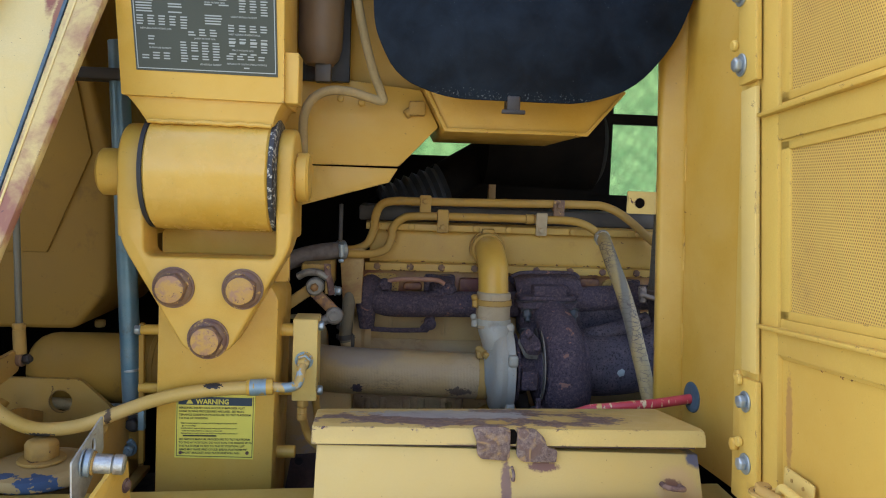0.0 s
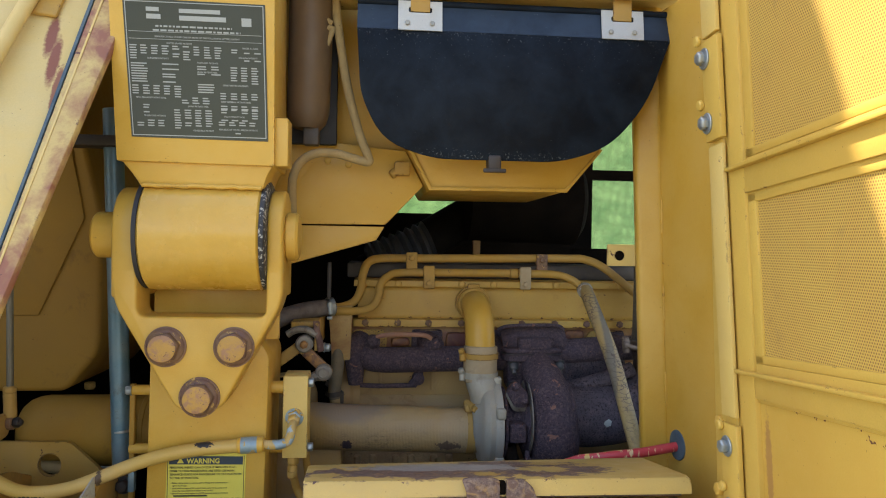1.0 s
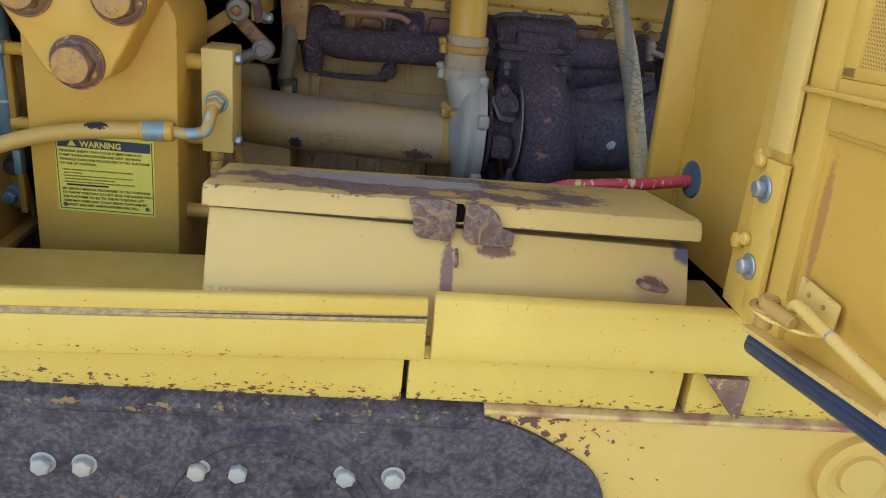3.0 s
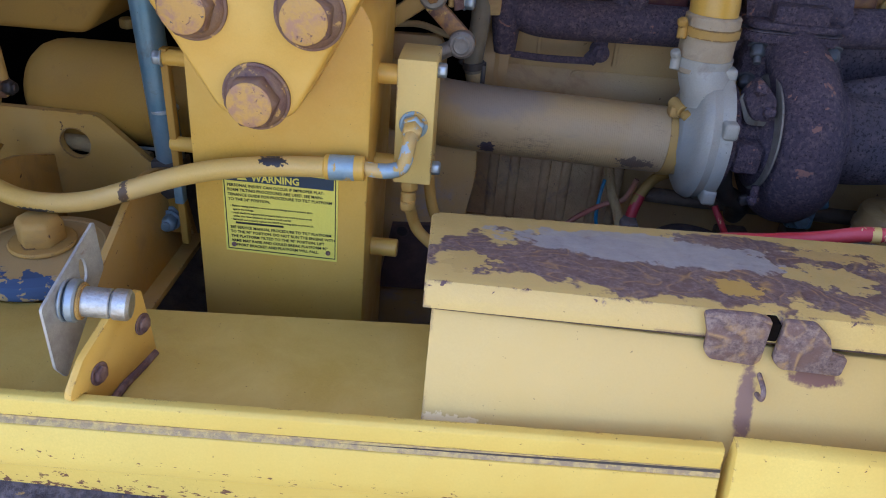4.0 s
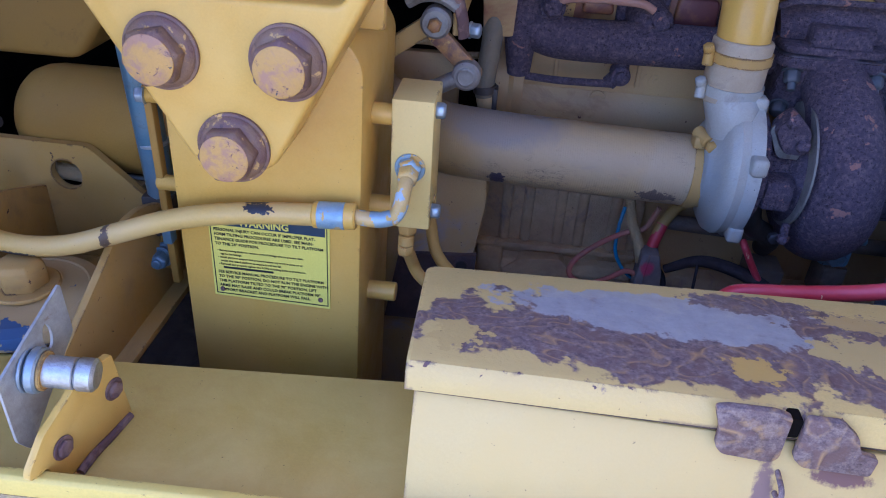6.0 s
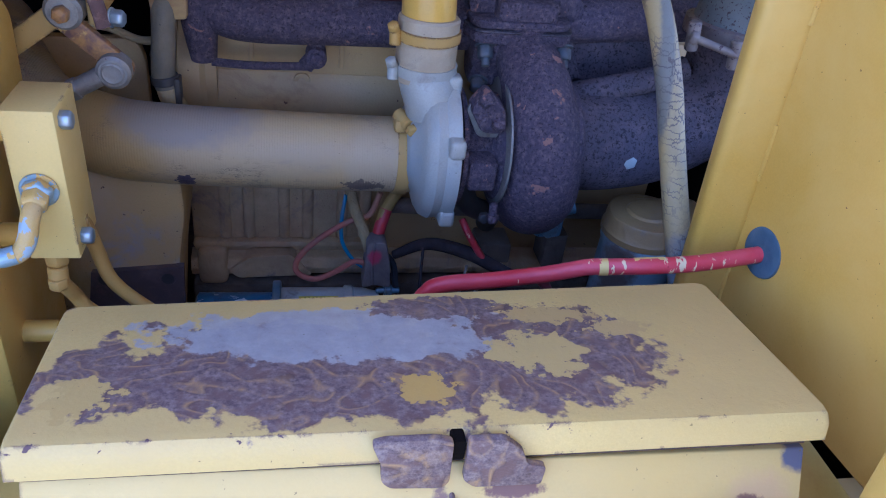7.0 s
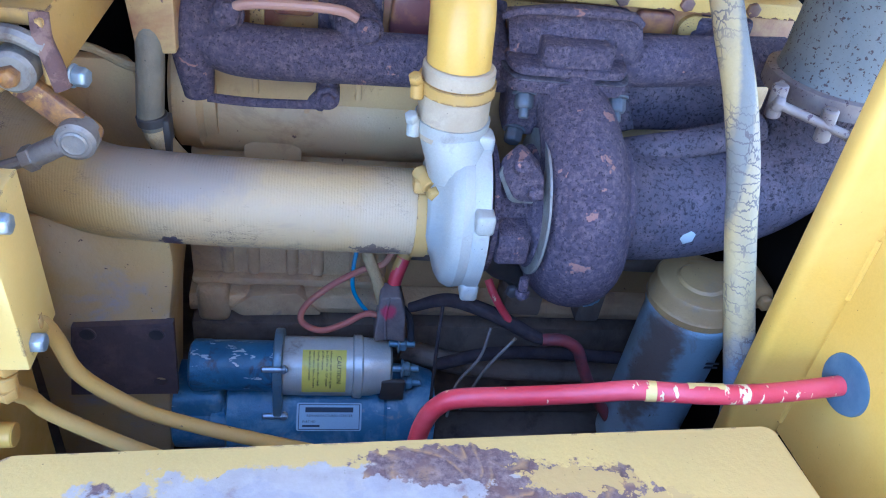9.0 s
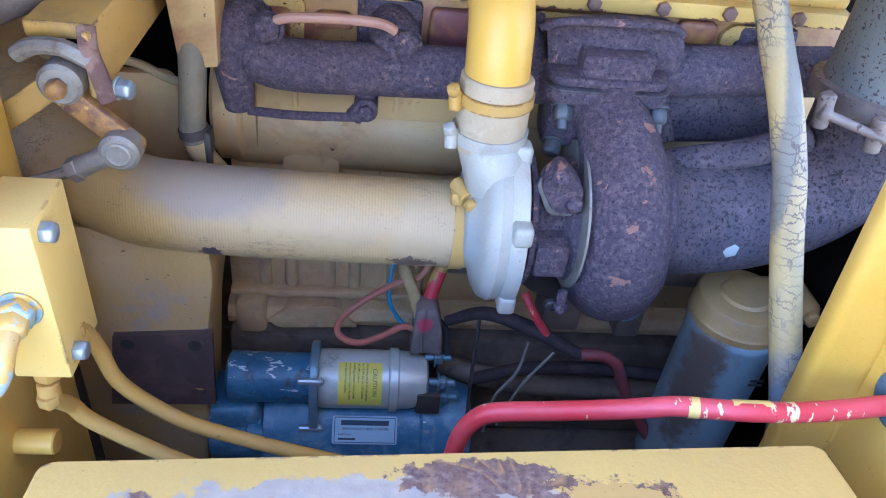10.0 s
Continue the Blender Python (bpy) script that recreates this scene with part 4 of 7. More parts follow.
for path, nut in (([(-0.250, 1.935, 0.998), (-0.246, 1.945, 0.98), (-0.243, 1.955, 0.962), (-0.234, 1.957, 0.943), (-0.210, 1.957, 0.921), (-0.163, 1.957, 0.885), (-0.10, 1.96, 0.84)], (-0.250, 1.934, 1.002)),
                  ([(-0.230, 1.968, 1.06), (-0.229, 1.985, 1.034), (-0.227, 2.0, 0.9946), (-0.2176, 2.0, 0.953), (-0.1938, 2.0, 0.9210), (-0.1527, 2.0, 0.8865), (-0.0896, 2.0, 0.8581), (-0.0285, 2.0, 0.836), (0.05, 2.0, 0.81)], (-0.230, 1.970, 1.055))):
    tube = thing("steel_tube", path[0], "bent yellow steel hydraulic tube", "tube", group="hydraulic tubes")
    part("tube", sweep(path, 0.0080, 14), yellow_dirty, tube)
    part("nut", hexbolt(nut, (0, 0.05, -1), 0.0105, 0.014), yellow_dirty, tube)

# ---- mount, pin bracket and lever on the other side of the column ----
mount = thing("cab_mount", (-0.69, 1.83, 0.86), "yellow steel mount bracket with a bolted round pad", "mount bracket")
bp = rounded([(-0.885, 0.84), (-0.882, 1.034), (-0.716, 1.033), (-0.604, 0.928), (-0.590, 0.84)], [0, 0.006, 0.010, 0.006, 0])
hole = [(-0.755 + 0.023 * math.cos(a), 0.986 + 0.023 * math.sin(a)) for a in np.linspace(0, 2 * math.pi, 25)[:-1]]


def plate_with_hole(pts, hole_pts, axis, a, b):
    """A plate with one hole through it."""
    bm = bmesh.new()
    loops = []
    for w in (a, b):
        vs = [bm.verts.new(at3(axis, w, *p)) for p in pts]
        hs = [bm.verts.new(at3(axis, w, *p)) for p in hole_pts]
        es = [bm.edges.new((l[i], l[(i + 1) % len(l)])) for l in (vs, hs) for i in range(len(l))]
        bmesh.ops.triangle_fill(bm, use_beauty=True, edges=es)
        loops.append((vs, hs))
    for l0, l1 in zip(loops[0], loops[1]):
        n = len(l0)
        for i in range(n):
            bm.faces.new((l0[i], l0[(i + 1) % n], l1[(i + 1) % n], l1[i]))
    return bm


part("back_plate", plate_with_hole(bp, hole, "y", 2.045, 2.057), yellow_dirty, mount)
for gx in (-0.800, -0.608):
    part("gusset", prism(rounded([(1.745, 0.84), (1.745, 0.928), (1.790, 0.949), (1.905, 1.005), (1.955, 1.001), (2.045, 0.965), (2.045, 0.84)], [0, 0.004, 0.004, 0.02, 0.02, 0, 0]), "x", gx, gx + 0.010, 0.0015), yellow_dirty, mount)
part("floor_plate", box(-0.80, -0.575, 1.765, 2.05, 0.84, 0.85, 0.001), yellow_dirty, mount)
pad = part("pad", lathe((-0.700, 1.835, 0.85), (0, 0, 1), [(0, 0.06), (0.055, 0.06), (0.062, 0.086), (0.066, 0.090), (0.078, 0.091), (0.083, 0.089), (0.086, 0.078), (0.087, 0.074), (0.0855, 0.072), (0.0855, 0.03)], 48), pad_paint, mount, "round pad with worn blue paint")
part("pad_band", lathe((-0.700, 1.835, 0.9155), (0, 0, 1), [(0, 0.0902), (0.003, 0.0918), (0.009, 0.0918), (0.012, 0.0912)], 48), pad_paint, pad)
part("pad_bolt", [hexbolt((-0.704, 1.845, 0.936), (0, 0, 1), 0.029, 0.034, 0.041, 0.006), lathe((-0.704, 1.845, 0.972), (0, 0, 1), [(0, 0.022), (0.001, 0.018), (0.0, 0.012), (0.0012, 0.008)], 24)], yellow_dirty, mount)

galvanised = surface("grainy_galvanised_steel", (0.50, 0.50, 0.47), 0.38, 0.8, fade=(0.40, 0.39, 0.36), fade_scale=150, fade_amt=(0.45, 0.6), bump=0.5, bump_scale=320)
pin_bracket = thing("pin_bracket", (-0.50, 1.62, 0.915), "yellow tab bracket with a plated locking pin", "bracket")
part("tab", turned(prism(rounded([(1.584, 0.913), (1.581, 0.945), (1.560, 0.948), (1.562, 0.957), (1.585, 0.980), (1.640, 1.004), (1.680, 1.000), (1.690, 0.913)], 0.004), "x", -0.510, -0.502, 0.001), about((-0.506, 1.65, 1.0), 0, 0, -11)), yellow, pin_bracket)
slot_pts = [(1.660 + 0.006 * math.cos(a), 1.028 + 0.014 * math.sin(a)) for a in np.linspace(0, 2 * math.pi, 17)[:-1]]
part("pin_plate", turned(plate_with_hole(rounded([(1.690, 1.068), (1.692, 1.012), (1.606, 0.935), (1.594, 0.955), (1.594, 1.025)], 0.004), slot_pts, "x", -0.532, -0.529), about((-0.53, 1.64, 1.0), 0, 0, -6)), dull_zinc, pin_bracket, "thin plated keeper plate")
part("pin", [cyl((-0.529, 1.631, 1.012), (-0.490, 1.637, 1.008), 0.0150, 28, 0.001), cyl((-0.490, 1.637, 1.008), (-0.472, 1.640, 1.006), 0.0158, 28, 0.003)], galvanised, pin_bracket, "plated steel pin")
part("pin_flange", cyl((-0.529, 1.631, 1.012), (-0.519, 1.6325, 1.011), 0.0215, 28, 0.002), zinc, pin_bracket)
part("pin_washer", cyl((-0.519, 1.6325, 1.011), (-0.515, 1.633, 1.0106), 0.0185, 28, 0.001), yellow_dirty, pin_bracket)
part("pin_nut", hexbolt((-0.530, 1.631, 1.012), (-1, -0.12, 0.08), 0.019, 0.010, 0.022), zinc, pin_bracket)
for ob in [o for o in pin_bracket.children if o.name.startswith("pin_") or o.name.split(".")[0] == "pin"]:
    ob.data.transform(Matrix.Translation((-0.016, 0, 0.002)))
for y, z in ((1.600, 0.952), (1.672, 0.962)):
    part("rust_bolt", turned(hexbolt((-0.502, y, z), (1, 0, 0), 0.009, 0.004, 0.012, 0.002), about((-0.506, 1.65, 1.0), 0, 0, -11)), rust_plate, pin_bracket)
part("base_weld", sweep([(-0.505, 1.605, 0.914), (-0.503, 1.63, 0.915), (-0.499, 1.655, 0.914), (-0.495, 1.684, 0.914)], 0.0045, 8, 5), rust_plate, pin_bracket, "rust-flaked weld at the foot")
corner = thing("corner_post", (-0.80, 1.565, 0.912), "short yellow steel post standing on the side frame", "post")
part("post", prism(rounded([(-0.88, 0.926), (-0.86, 1.108), (-0.752, 1.106), (-0.741, 1.098), (-0.763, 0.930)], [0, 0.010, 0.008, 0.008, 0]), "y", 1.556, 1.575, 0.002), yellow_rail, corner)
part("side_tab", prism(rounded([(-0.765, 1.046), (-0.752, 1.040), (-0.745, 0.940), (-0.752, 0.915), (-0.775, 0.912)], 0.004), "y", 1.577, 1.583, 0.001), edge_paint, corner, "rust-stained thin tab")
part("post_bolt", hexbolt((-0.776, 1.556, 1.030), (0, -1, 0), 0.011, 0.006, 0.014, 0.002), bolt_rust, corner)

lever = thing("control_lever", (-0.79, 1.82, 1.06), "yellow pivot bracket with control lever and shaft", "control lever")
side = rounded([(1.815, 1.178), (1.907, 1.184), (1.907, 1.100), (1.893, 1.066), (1.868, 1.047), (1.838, 1.049), (1.817, 1.070)], [0.006, 0.022, 0.02, 0.03, 0.024, 0.024, 0.01])
part("bracket", [prism(side, "x", -0.838, -0.829, 0.0015), box(-1.00, -0.832, 1.815, 1.905, 1.174, 1.183, 0.003)], yellow_dirty, lever, "folded pivot bracket with chipped edges")
part("top_block", box(-0.895, -0.838, 1.822, 1.890, 1.184, 1.212, 0.002), yellow_dirty, lever)
part("shaft", cyl((-1.25, 1.865, 1.072), (-0.838, 1.872, 1.088), 0.023, 24), shaded_yellow, lever)
part("pivot_washer", lathe((-0.829, 1.873, 1.086), (1, 0, 0), [(0, 0.026), (0.003, 0.026), (0.004, 0.024)], 28), bolt_rust, lever)
part("crank", turned(prism(rounded([(1.850, 1.098), (1.976, 1.110), (1.984, 1.088), (1.976, 1.066), (1.872, 1.046), (1.850, 1.060)], [0.02, 0.008, 0.01, 0.008, 0.024, 0.02]), "x", -0.824, -0.812, 0.002), about((-0.818, 1.873, 1.078), 0, 0, -4)), yellow_dirty, lever, "flat crank bar")
part("pivot", [cyl((-0.826, 1.873, 1.078), (-0.800, 1.871, 1.078), 0.019, 28, 0.003), box(-0.802, -0.7985, 1.869, 1.874, 1.070, 1.088, 0.0005)], yellow_dirty, lever)
part("pivot_slot", box(-0.7992, -0.797, 1.8685, 1.8725, 1.072, 1.086, 0.0005), steel_dark, lever)
second = thing("lower_lever", (-0.96, 1.85, 1.0), "small worn lever with a clevis below the shaft", "lever")
part("arm", prism(rounded([(-1.003, 1.06), (-0.975, 1.06), (-0.952, 1.000), (-0.962, 0.984), (-0.985, 0.984)], 0.006), "y", 1.846, 1.856, 0.002), shaded_yellow, second)
part("clevis_pin", hexbolt((-0.962, 1.846, 0.997), (0.2, -1, 0), 0.011, 0.012, 0.013), steel_dark, second)
part("clevis", bar3((-0.960, 1.862, 0.998), (-0.920, 1.862, 1.018), 0.020, 0.022, 0.003), steel_dark, second)
part("link", [cyl((-0.925, 1.862, 1.014), (-0.860, 1.880, 1.060), 0.010, 14), hexbolt((-0.915, 1.865, 1.021), (0.8, 0.2, 0.55), 0.013, 0.016)], shaded_yellow, second)
part("pin_ring", sweep([(-0.975, 1.842, 0.985), (-0.990, 1.842, 0.960), (-0.978, 1.842, 0.945), (-0.966, 1.842, 0.958), (-0.972, 1.842, 0.982)], 0.002, 8), steel_dark, second)
low_hose = thing("lower_bay_hoses", (-0.90, 1.98, 0.90), "dark oily hoses and fittings low beside the mount", "hoses")
part("hose", sweep([(-0.845, 2.00, 1.00), (-0.868, 1.965, 0.955), (-0.895, 1.955, 0.905), (-0.925, 1.955, 0.865), (-0.99, 1.96, 0.83)], 0.0115, 14), shaded_yellow, low_hose)
part("hose", sweep([(-0.95, 2.075, 0.965), (-0.86, 2.078, 0.972), (-0.76, 2.078, 0.972), (-0.66, 2.076, 0.955)], 0.013, 14), braid, low_hose)
part("wire_ring", sweep([(-0.955, 1.945, 0.930), (-0.930, 1.945, 0.932), (-0.912, 1.945, 0.912), (-0.920, 1.945, 0.892), (-0.950, 1.945, 0.880), (-0.960, 1.945, 0.905), (-0.950, 1.945, 0.932)], 0.0018, 8), label_yellow, low_hose)
part("wire_tail", sweep([(-0.945, 1.946, 0.885), (-0.950, 1.946, 0.850), (-0.930, 1.946, 0.835)], 0.0018, 8), label_yellow, low_hose)
part("fitting", [cyl((-0.955, 1.96, 0.900), (-0.920, 1.955, 0.925), 0.016, 16), hexbolt((-0.945, 1.955, 0.906), (0.7, 0, 0.5), 0.021, 0.014), cyl((-0.99, 1.965, 0.87), (-0.955, 1.96, 0.90), 0.011, 14)], bolt_blue, low_hose, "dark steel hose fitting")
# this hose is coloured near black to sink into the shade
part("hose", sweep([(-1.02, 1.97, 0.86), (-1.00, 1.97, 0.84), (-0.90, 1.98, 0.80), (-0.84, 2.0, 0.78)], 0.013, 12), dark_bay, low_hose)
part("pipe", sweep([(-1.10, 2.06, 0.93), (-1.0, 2.05, 0.91), (-0.92, 2.07, 0.94)], 0.012, 12), steel_dark, low_hose)
single("pale_wire", sweep([(-0.83, 2.085, 0.962), (-0.765, 2.088, 0.965), (-0.687, 2.09, 0.967), (-0.64, 2.10, 0.964)], 0.0028, 8), print_white, "thin pale wire behind the mount bracket", "wire")
rod = thing("control_rod", (-0.80, 1.975, 1.09), "thin steel control rod with a threaded end", "control rod")
part("rod", cyl((-0.803, 1.976, 1.13), (-0.818, 1.985, 1.75), 0.0065, 12), surface("dull_green_grey_steel", (0.20, 0.19, 0.15), 0.5, 0.3, fade=(0.13, 0.12, 0.09)), rod)
part("sleeve", [cyl((-0.802, 1.976, 1.100), (-0.804, 1.976, 1.150), 0.0120, 16), hexbolt((-0.804, 1.976, 1.150), (0, 0, 1), 0.0125, 0.012)], yellow_dirty, rod)
part("rod_end", [cyl((-0.812, 1.977, 1.091), (-0.794, 1.975, 1.091), 0.0150, 20, 0.002)], bolt_rust, rod)
part("rod_nut", [hexbolt((-0.794, 1.975, 1.091), (1, -0.15, 0), 0.0105, 0.012), cyl((-0.784, 1.9735, 1.091), (-0.778, 1.973, 1.091), 0.006, 12)], steel_dark, rod)

tank = thing("fuel_tank", (-1.0, 2.3, 1.115), "dusty yellow folded steel tank", "tank")
part("shell", prism(rounded([(-1.40, 1.115), (-0.765, 1.118), (-0.695, 1.205), (-0.692, 1.50), (-0.80, 1.95), (-1.40, 1.95)], [0, 0.02, 0.03, 0.02, 0, 0]), "y", 2.145, 2.60, 0.012, 3), shaded_yellow, tank)
part("pressed_panel", prism([(-1.40, 1.285), (-0.822, 1.285), (-0.728, 1.50), (-0.76, 1.66), (-1.40, 1.66)], "y", 2.138, 2.147, 0.003), shaded_yellow, tank)
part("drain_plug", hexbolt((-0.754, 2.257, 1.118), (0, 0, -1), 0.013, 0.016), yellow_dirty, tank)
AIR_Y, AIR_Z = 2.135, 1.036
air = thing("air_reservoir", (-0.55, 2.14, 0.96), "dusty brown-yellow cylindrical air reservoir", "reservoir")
part("shell", lathe((-0.850, AIR_Y, AIR_Z), (1, 0, 0.0), [(0, 0.020), (0.003, 0.040), (0.010, 0.056), (0.022, 0.067), (0.038, 0.0735), (0.055, 0.076), (0.262, 0.0765)], 40), shaded_yellow, air)
part("weld_band", lathe((-0.588, AIR_Y, AIR_Z), (1, 0, 0), [(0, 0.0765), (0.002, 0.078), (0.010, 0.078), (0.012, 0.0765)], 40), shaded_yellow, air)
part("shell", lathe((-0.576, AIR_Y, AIR_Z), (1, 0, 0.0), [(0, 0.0765), (0.20, 0.076), (0.22, 0.06)], 40), shaded_yellow, air)
cylinder = thing("tilt_cylinder", (-0.605, 2.02, 0.90), "blue-grey steel cylinder rod with fittings", "cylinder rod")
part("rod", [cyl((-0.602, 2.02, 0.985), (-0.632, 2.02, 1.72), 0.0195, 28)], blue_grey, cylinder)
part("collar", cyl((-0.603, 2.02, 1.06), (-0.6035, 2.02, 1.066), 0.0205, 28), zinc, cylinder)
part("clevis", [box(-0.625, -0.580, 2.0, 2.04, 0.945, 0.99, 0.004), hexbolt((-0.600, 2.0, 0.955), (0, -1, 0), 0.013, 0.012, 0.017)], steel_dark, cylinder)
part("lower_bolt", [cyl((-0.605, 2.02, 0.90), (-0.605, 2.02, 0.95), 0.010), hexbolt((-0.598, 1.998, 0.918), (0.2, -1, 0), 0.013, 0.014, 0.016)], blue_grey, cylinder)
part("pivot_nut", hexbolt((-0.588, 1.985, 0.962), (0, -1, 0), 0.0135, 0.016, 0.018, 0.003), steel_dark, cylinder)
part("pivot_nut", [hexbolt((-0.594, 1.975, 0.913), (0.1, -1, 0), 0.0125, 0.016, 0.016, 0.003), cyl((-0.594, 1.960, 0.913), (-0.593, 1.952, 0.913), 0.007, 12)], blue_grey, cylinder, "plated nut on a threaded stud")
part("lower_link", box(-0.610, -0.578, 1.985, 2.005, 0.885, 0.975, 0.004), shaded_yellow, cylinder)
part("top_lug", box(-0.735, -0.600, 1.98, 2.04, 1.640, 1.662, 0.004), steel_dark, cylinder)

# ---- slanting frame arm close to the camera ----
A0, A1 = Vector((-0.723, 1.372, 0.98)), Vector((-0.568, 1.826, 1.87))
ad = (A1 - A0).normalized()
boom = thing("slanting_arm", A0, "scratched pale yellow slanting steel arm with a bolted tube clip", "frame arm")


def along(s, left, out=0.0):
    """A place on the slanting arm: s up along it, left across it, out towards the viewer."""
    side = Vector((-1, 0, 0))
    side = (side - ad * side.dot(ad)).normalized()
    nrm = side.cross(ad).normalized()
    if nrm.y > 0:
        nrm = -nrm
    return A0 + ad * s + side * left + nrm * out


def strip(s0, l0, l1, s1, m0, m1, o0, o1, bev=0.0):
    """A strip on the arm whose borders run from (l0, l1) low down to (m0, m1) high up."""
    bm = bmesh.new()
    v = [bm.verts.new(along(s, l, o)) for o in (o0, o1) for s, l in ((s0, l0), (s1, m0), (s1, m1), (s0, l1))]
    bm.faces.new(v[:4])
    bm.faces.new(v[4:])
    for i in range(4):
        bm.faces.new((v[i], v[(i + 1) % 4], v[4 + (i + 1) % 4], v[4 + i]))
    bmesh.ops.recalc_face_normals(bm, faces=bm.faces)
    return bevelled(bm, bev) if bev else bm


part("web", strip(0.18, -0.016, 0.36, 1.25, 0.050, 0.36, -0.012, 0.0, 0.003), boom_paint, boom)
part("edge_plate", strip(0.18, -0.030, -0.016, 1.25, -0.026, 0.050, -0.014, 0.004, 0.004), edge_paint, boom, "rust-stained edge plate")
part("edge_bead", strip(0.40, -0.010, -0.007, 1.25, 0.030, 0.034, 0.004, 0.0055), boom_paint, boom, "pale paint ridge")
part("seam", strip(0.40, -0.002, 0.002, 1.25, 0.050, 0.056, 0.0, 0.0052), grommet_mat, boom, "dark blue sealant seam")
part("tube", sweep([along(0.5, 0.156, 0.02), along(0.8, 0.140, 0.02), along(1.25, 0.118, 0.02)], 0.013, 18), boom_paint, boom)
part("clip", strip(0.962, 0.082, 0.138, 1.13, 0.088, 0.170, 0.0, 0.010, 0.006), yellow_dirty, boom)
part("clip_bolt", hexbolt(along(1.018, 0.108, 0.011), along(0, 0, 1) - along(0, 0, 0), 0.016, 0.013), yellow_dirty, boom, "painted hex bolt")
part("clip_washer", lathe(along(1.018, 0.108, 0.009), along(0, 0, 1) - along(0, 0, 0), [(0, 0.024), (0.003, 0.024), (0.0035, 0.020)], 28), bolt_rust, boom, "rusty washer")

# ---- engine ----
lnk_paint = surface("rust_bloomed_yellow_paint", (0.44, 0.29, 0.11), 0.6, fade=(0.26, 0.12, 0.055), fade_scale=16, fade_amt=(0.45, 0.65), chips=(0.12, 0.07, 0.06), chip_scale=60, chip_at=0.68, bump=0.3)
engine = thing("engine", (0.2, 2.55, 0.45), "oily yellow diesel engine with a row of cover bolts", "engine")
part("block", box(-0.172, 0.64, 2.405, 2.80, 0.45, 1.20, 0.006), engine_yellow, engine)
part("head", box(-0.155, 0.63, 2.375, 2.75, 1.150, 1.245, 0.004), head_paint, engine, "heat-rusted cylinder head")
part("side_cover", [prism(rounded([(-0.165, 1.062), (0.64, 1.062), (0.64, 1.14), (-0.165, 1.14)], 0.008), "y", 2.385, 2.41, 0.003)], engine_yellow, engine)
part("water_jacket", [sweep([(-0.16, 2.445, 1.035), (0.1, 2.445, 1.03), (0.64, 2.445, 1.03)], 0.075, 28, 2, squash=0.85)], engine_yellow, engine)
part("jacket_end", lathe((-0.186, 2.445, 1.052), (1, 0, 0), [(0, 0.078), (0.006, 0.086), (0.036, 0.087), (0.044, 0.080), (0.060, 0.079)], 40), engine_yellow, engine)
part("boss", lathe((0.0, 2.392, 1.050), (0, -1, 0), [(0, 0.014), (0.010, 0.013), (0.010, 0.006), (0.004, 0.006)], 20), engine_yellow, engine)
part("round_plug", lathe((-0.055, 2.385, 0.985), (0, -1, 0), [(0, 0.04), (0.004, 0.039), (0.007, 0.030)], 28), engine_yellow, engine)
for x in (-0.075, 0.06):
    part("cast_rib", box(x - 0.004, x + 0.004, 2.378, 2.39, 1.075, 1.135, 0.002), engine_yellow, engine)
lettering("cast_letters", "JWP", 0.022, (0.055, 2.3845, 1.083), engine_yellow, engine, thick=0.001)
for x0, x1 in ((-0.152, -0.058), (0.012, 0.084), (0.215, 0.335), (0.468, 0.560)):
    ring = [(x0 + 0.004, 1.158), (x1 - 0.004, 1.158), (x1, 1.222), (x1 - 0.012, 1.234), (x0 + 0.012, 1.234), (x0, 1.222)]
    part("port_gasket", plate_with_hole(rounded(ring, 0.008), rounded([(x0 + 0.020, 1.172), (x1 - 0.020, 1.172), (x1 - 0.018, 1.216), (x0 + 0.018, 1.216)], 0.008), "y", 2.366, 2.3745), gasket_tan, engine, "scorched gold gasket edge")
for x0, x1, z0, z1 in ((-0.050, 0.002, 1.192, 1.214), (0.092, 0.160, 1.176, 1.228), (0.345, 0.402, 1.185, 1.232), (0.405, 0.462, 1.190, 1.236)):
    part("core_boss", prism(rounded([(x0, z0), (x1, z0), (x1 - 0.003, z1), (x0 + 0.003, z1)], 0.010), "y", 2.362, 2.376, 0.005, 3), heat_red, engine, "heat-reddened raised boss")
part("lower_rail", [prism(rounded([(2.405, 0.682), (2.375, 0.686), (2.368, 0.703), (2.376, 0.720), (2.405, 0.726)], 0.004), "x", -0.19, 0.64, 0)], greasy_cast, engine)
for x in (-0.13, -0.09, -0.03, 0.01, 0.07, 0.11):
    part("crankcase_rib", box(x - 0.010, x + 0.010, 2.388, 2.41, 0.750, 0.905, 0.008, 3), greasy_cast, engine)
part("crankcase_lug", box(-0.178, -0.128, 2.362, 2.41, 0.670, 0.742, 0.012, 3), greasy_cast, engine)
part("crankcase_lug", prism(rounded([(-0.128, 0.700), (-0.09, 0.728), (-0.02, 0.735), (0.0, 0.712), (0.02, 0.690), (-0.11, 0.684)], 0.008), "y", 2.366, 2.41, 0.006, 3), greasy_cast, engine)
part("oil_pan", box(-0.19, 0.64, 2.36, 2.80, 0.45, 0.675, 0.01), oily_brown, engine, "oil-black sump")
housing = part("flywheel_housing", [prism(rounded([(-0.36, 0.52), (-0.205, 0.52), (-0.178, 0.82), (-0.162, 0.92), (-0.165, 0.97), (-0.18, 0.99), (-0.36, 0.99)], [0, 0, 0.02, 0.02, 0.01, 0.01, 0]), "y", 2.205, 2.31, 0.006)], housing_paint, engine)
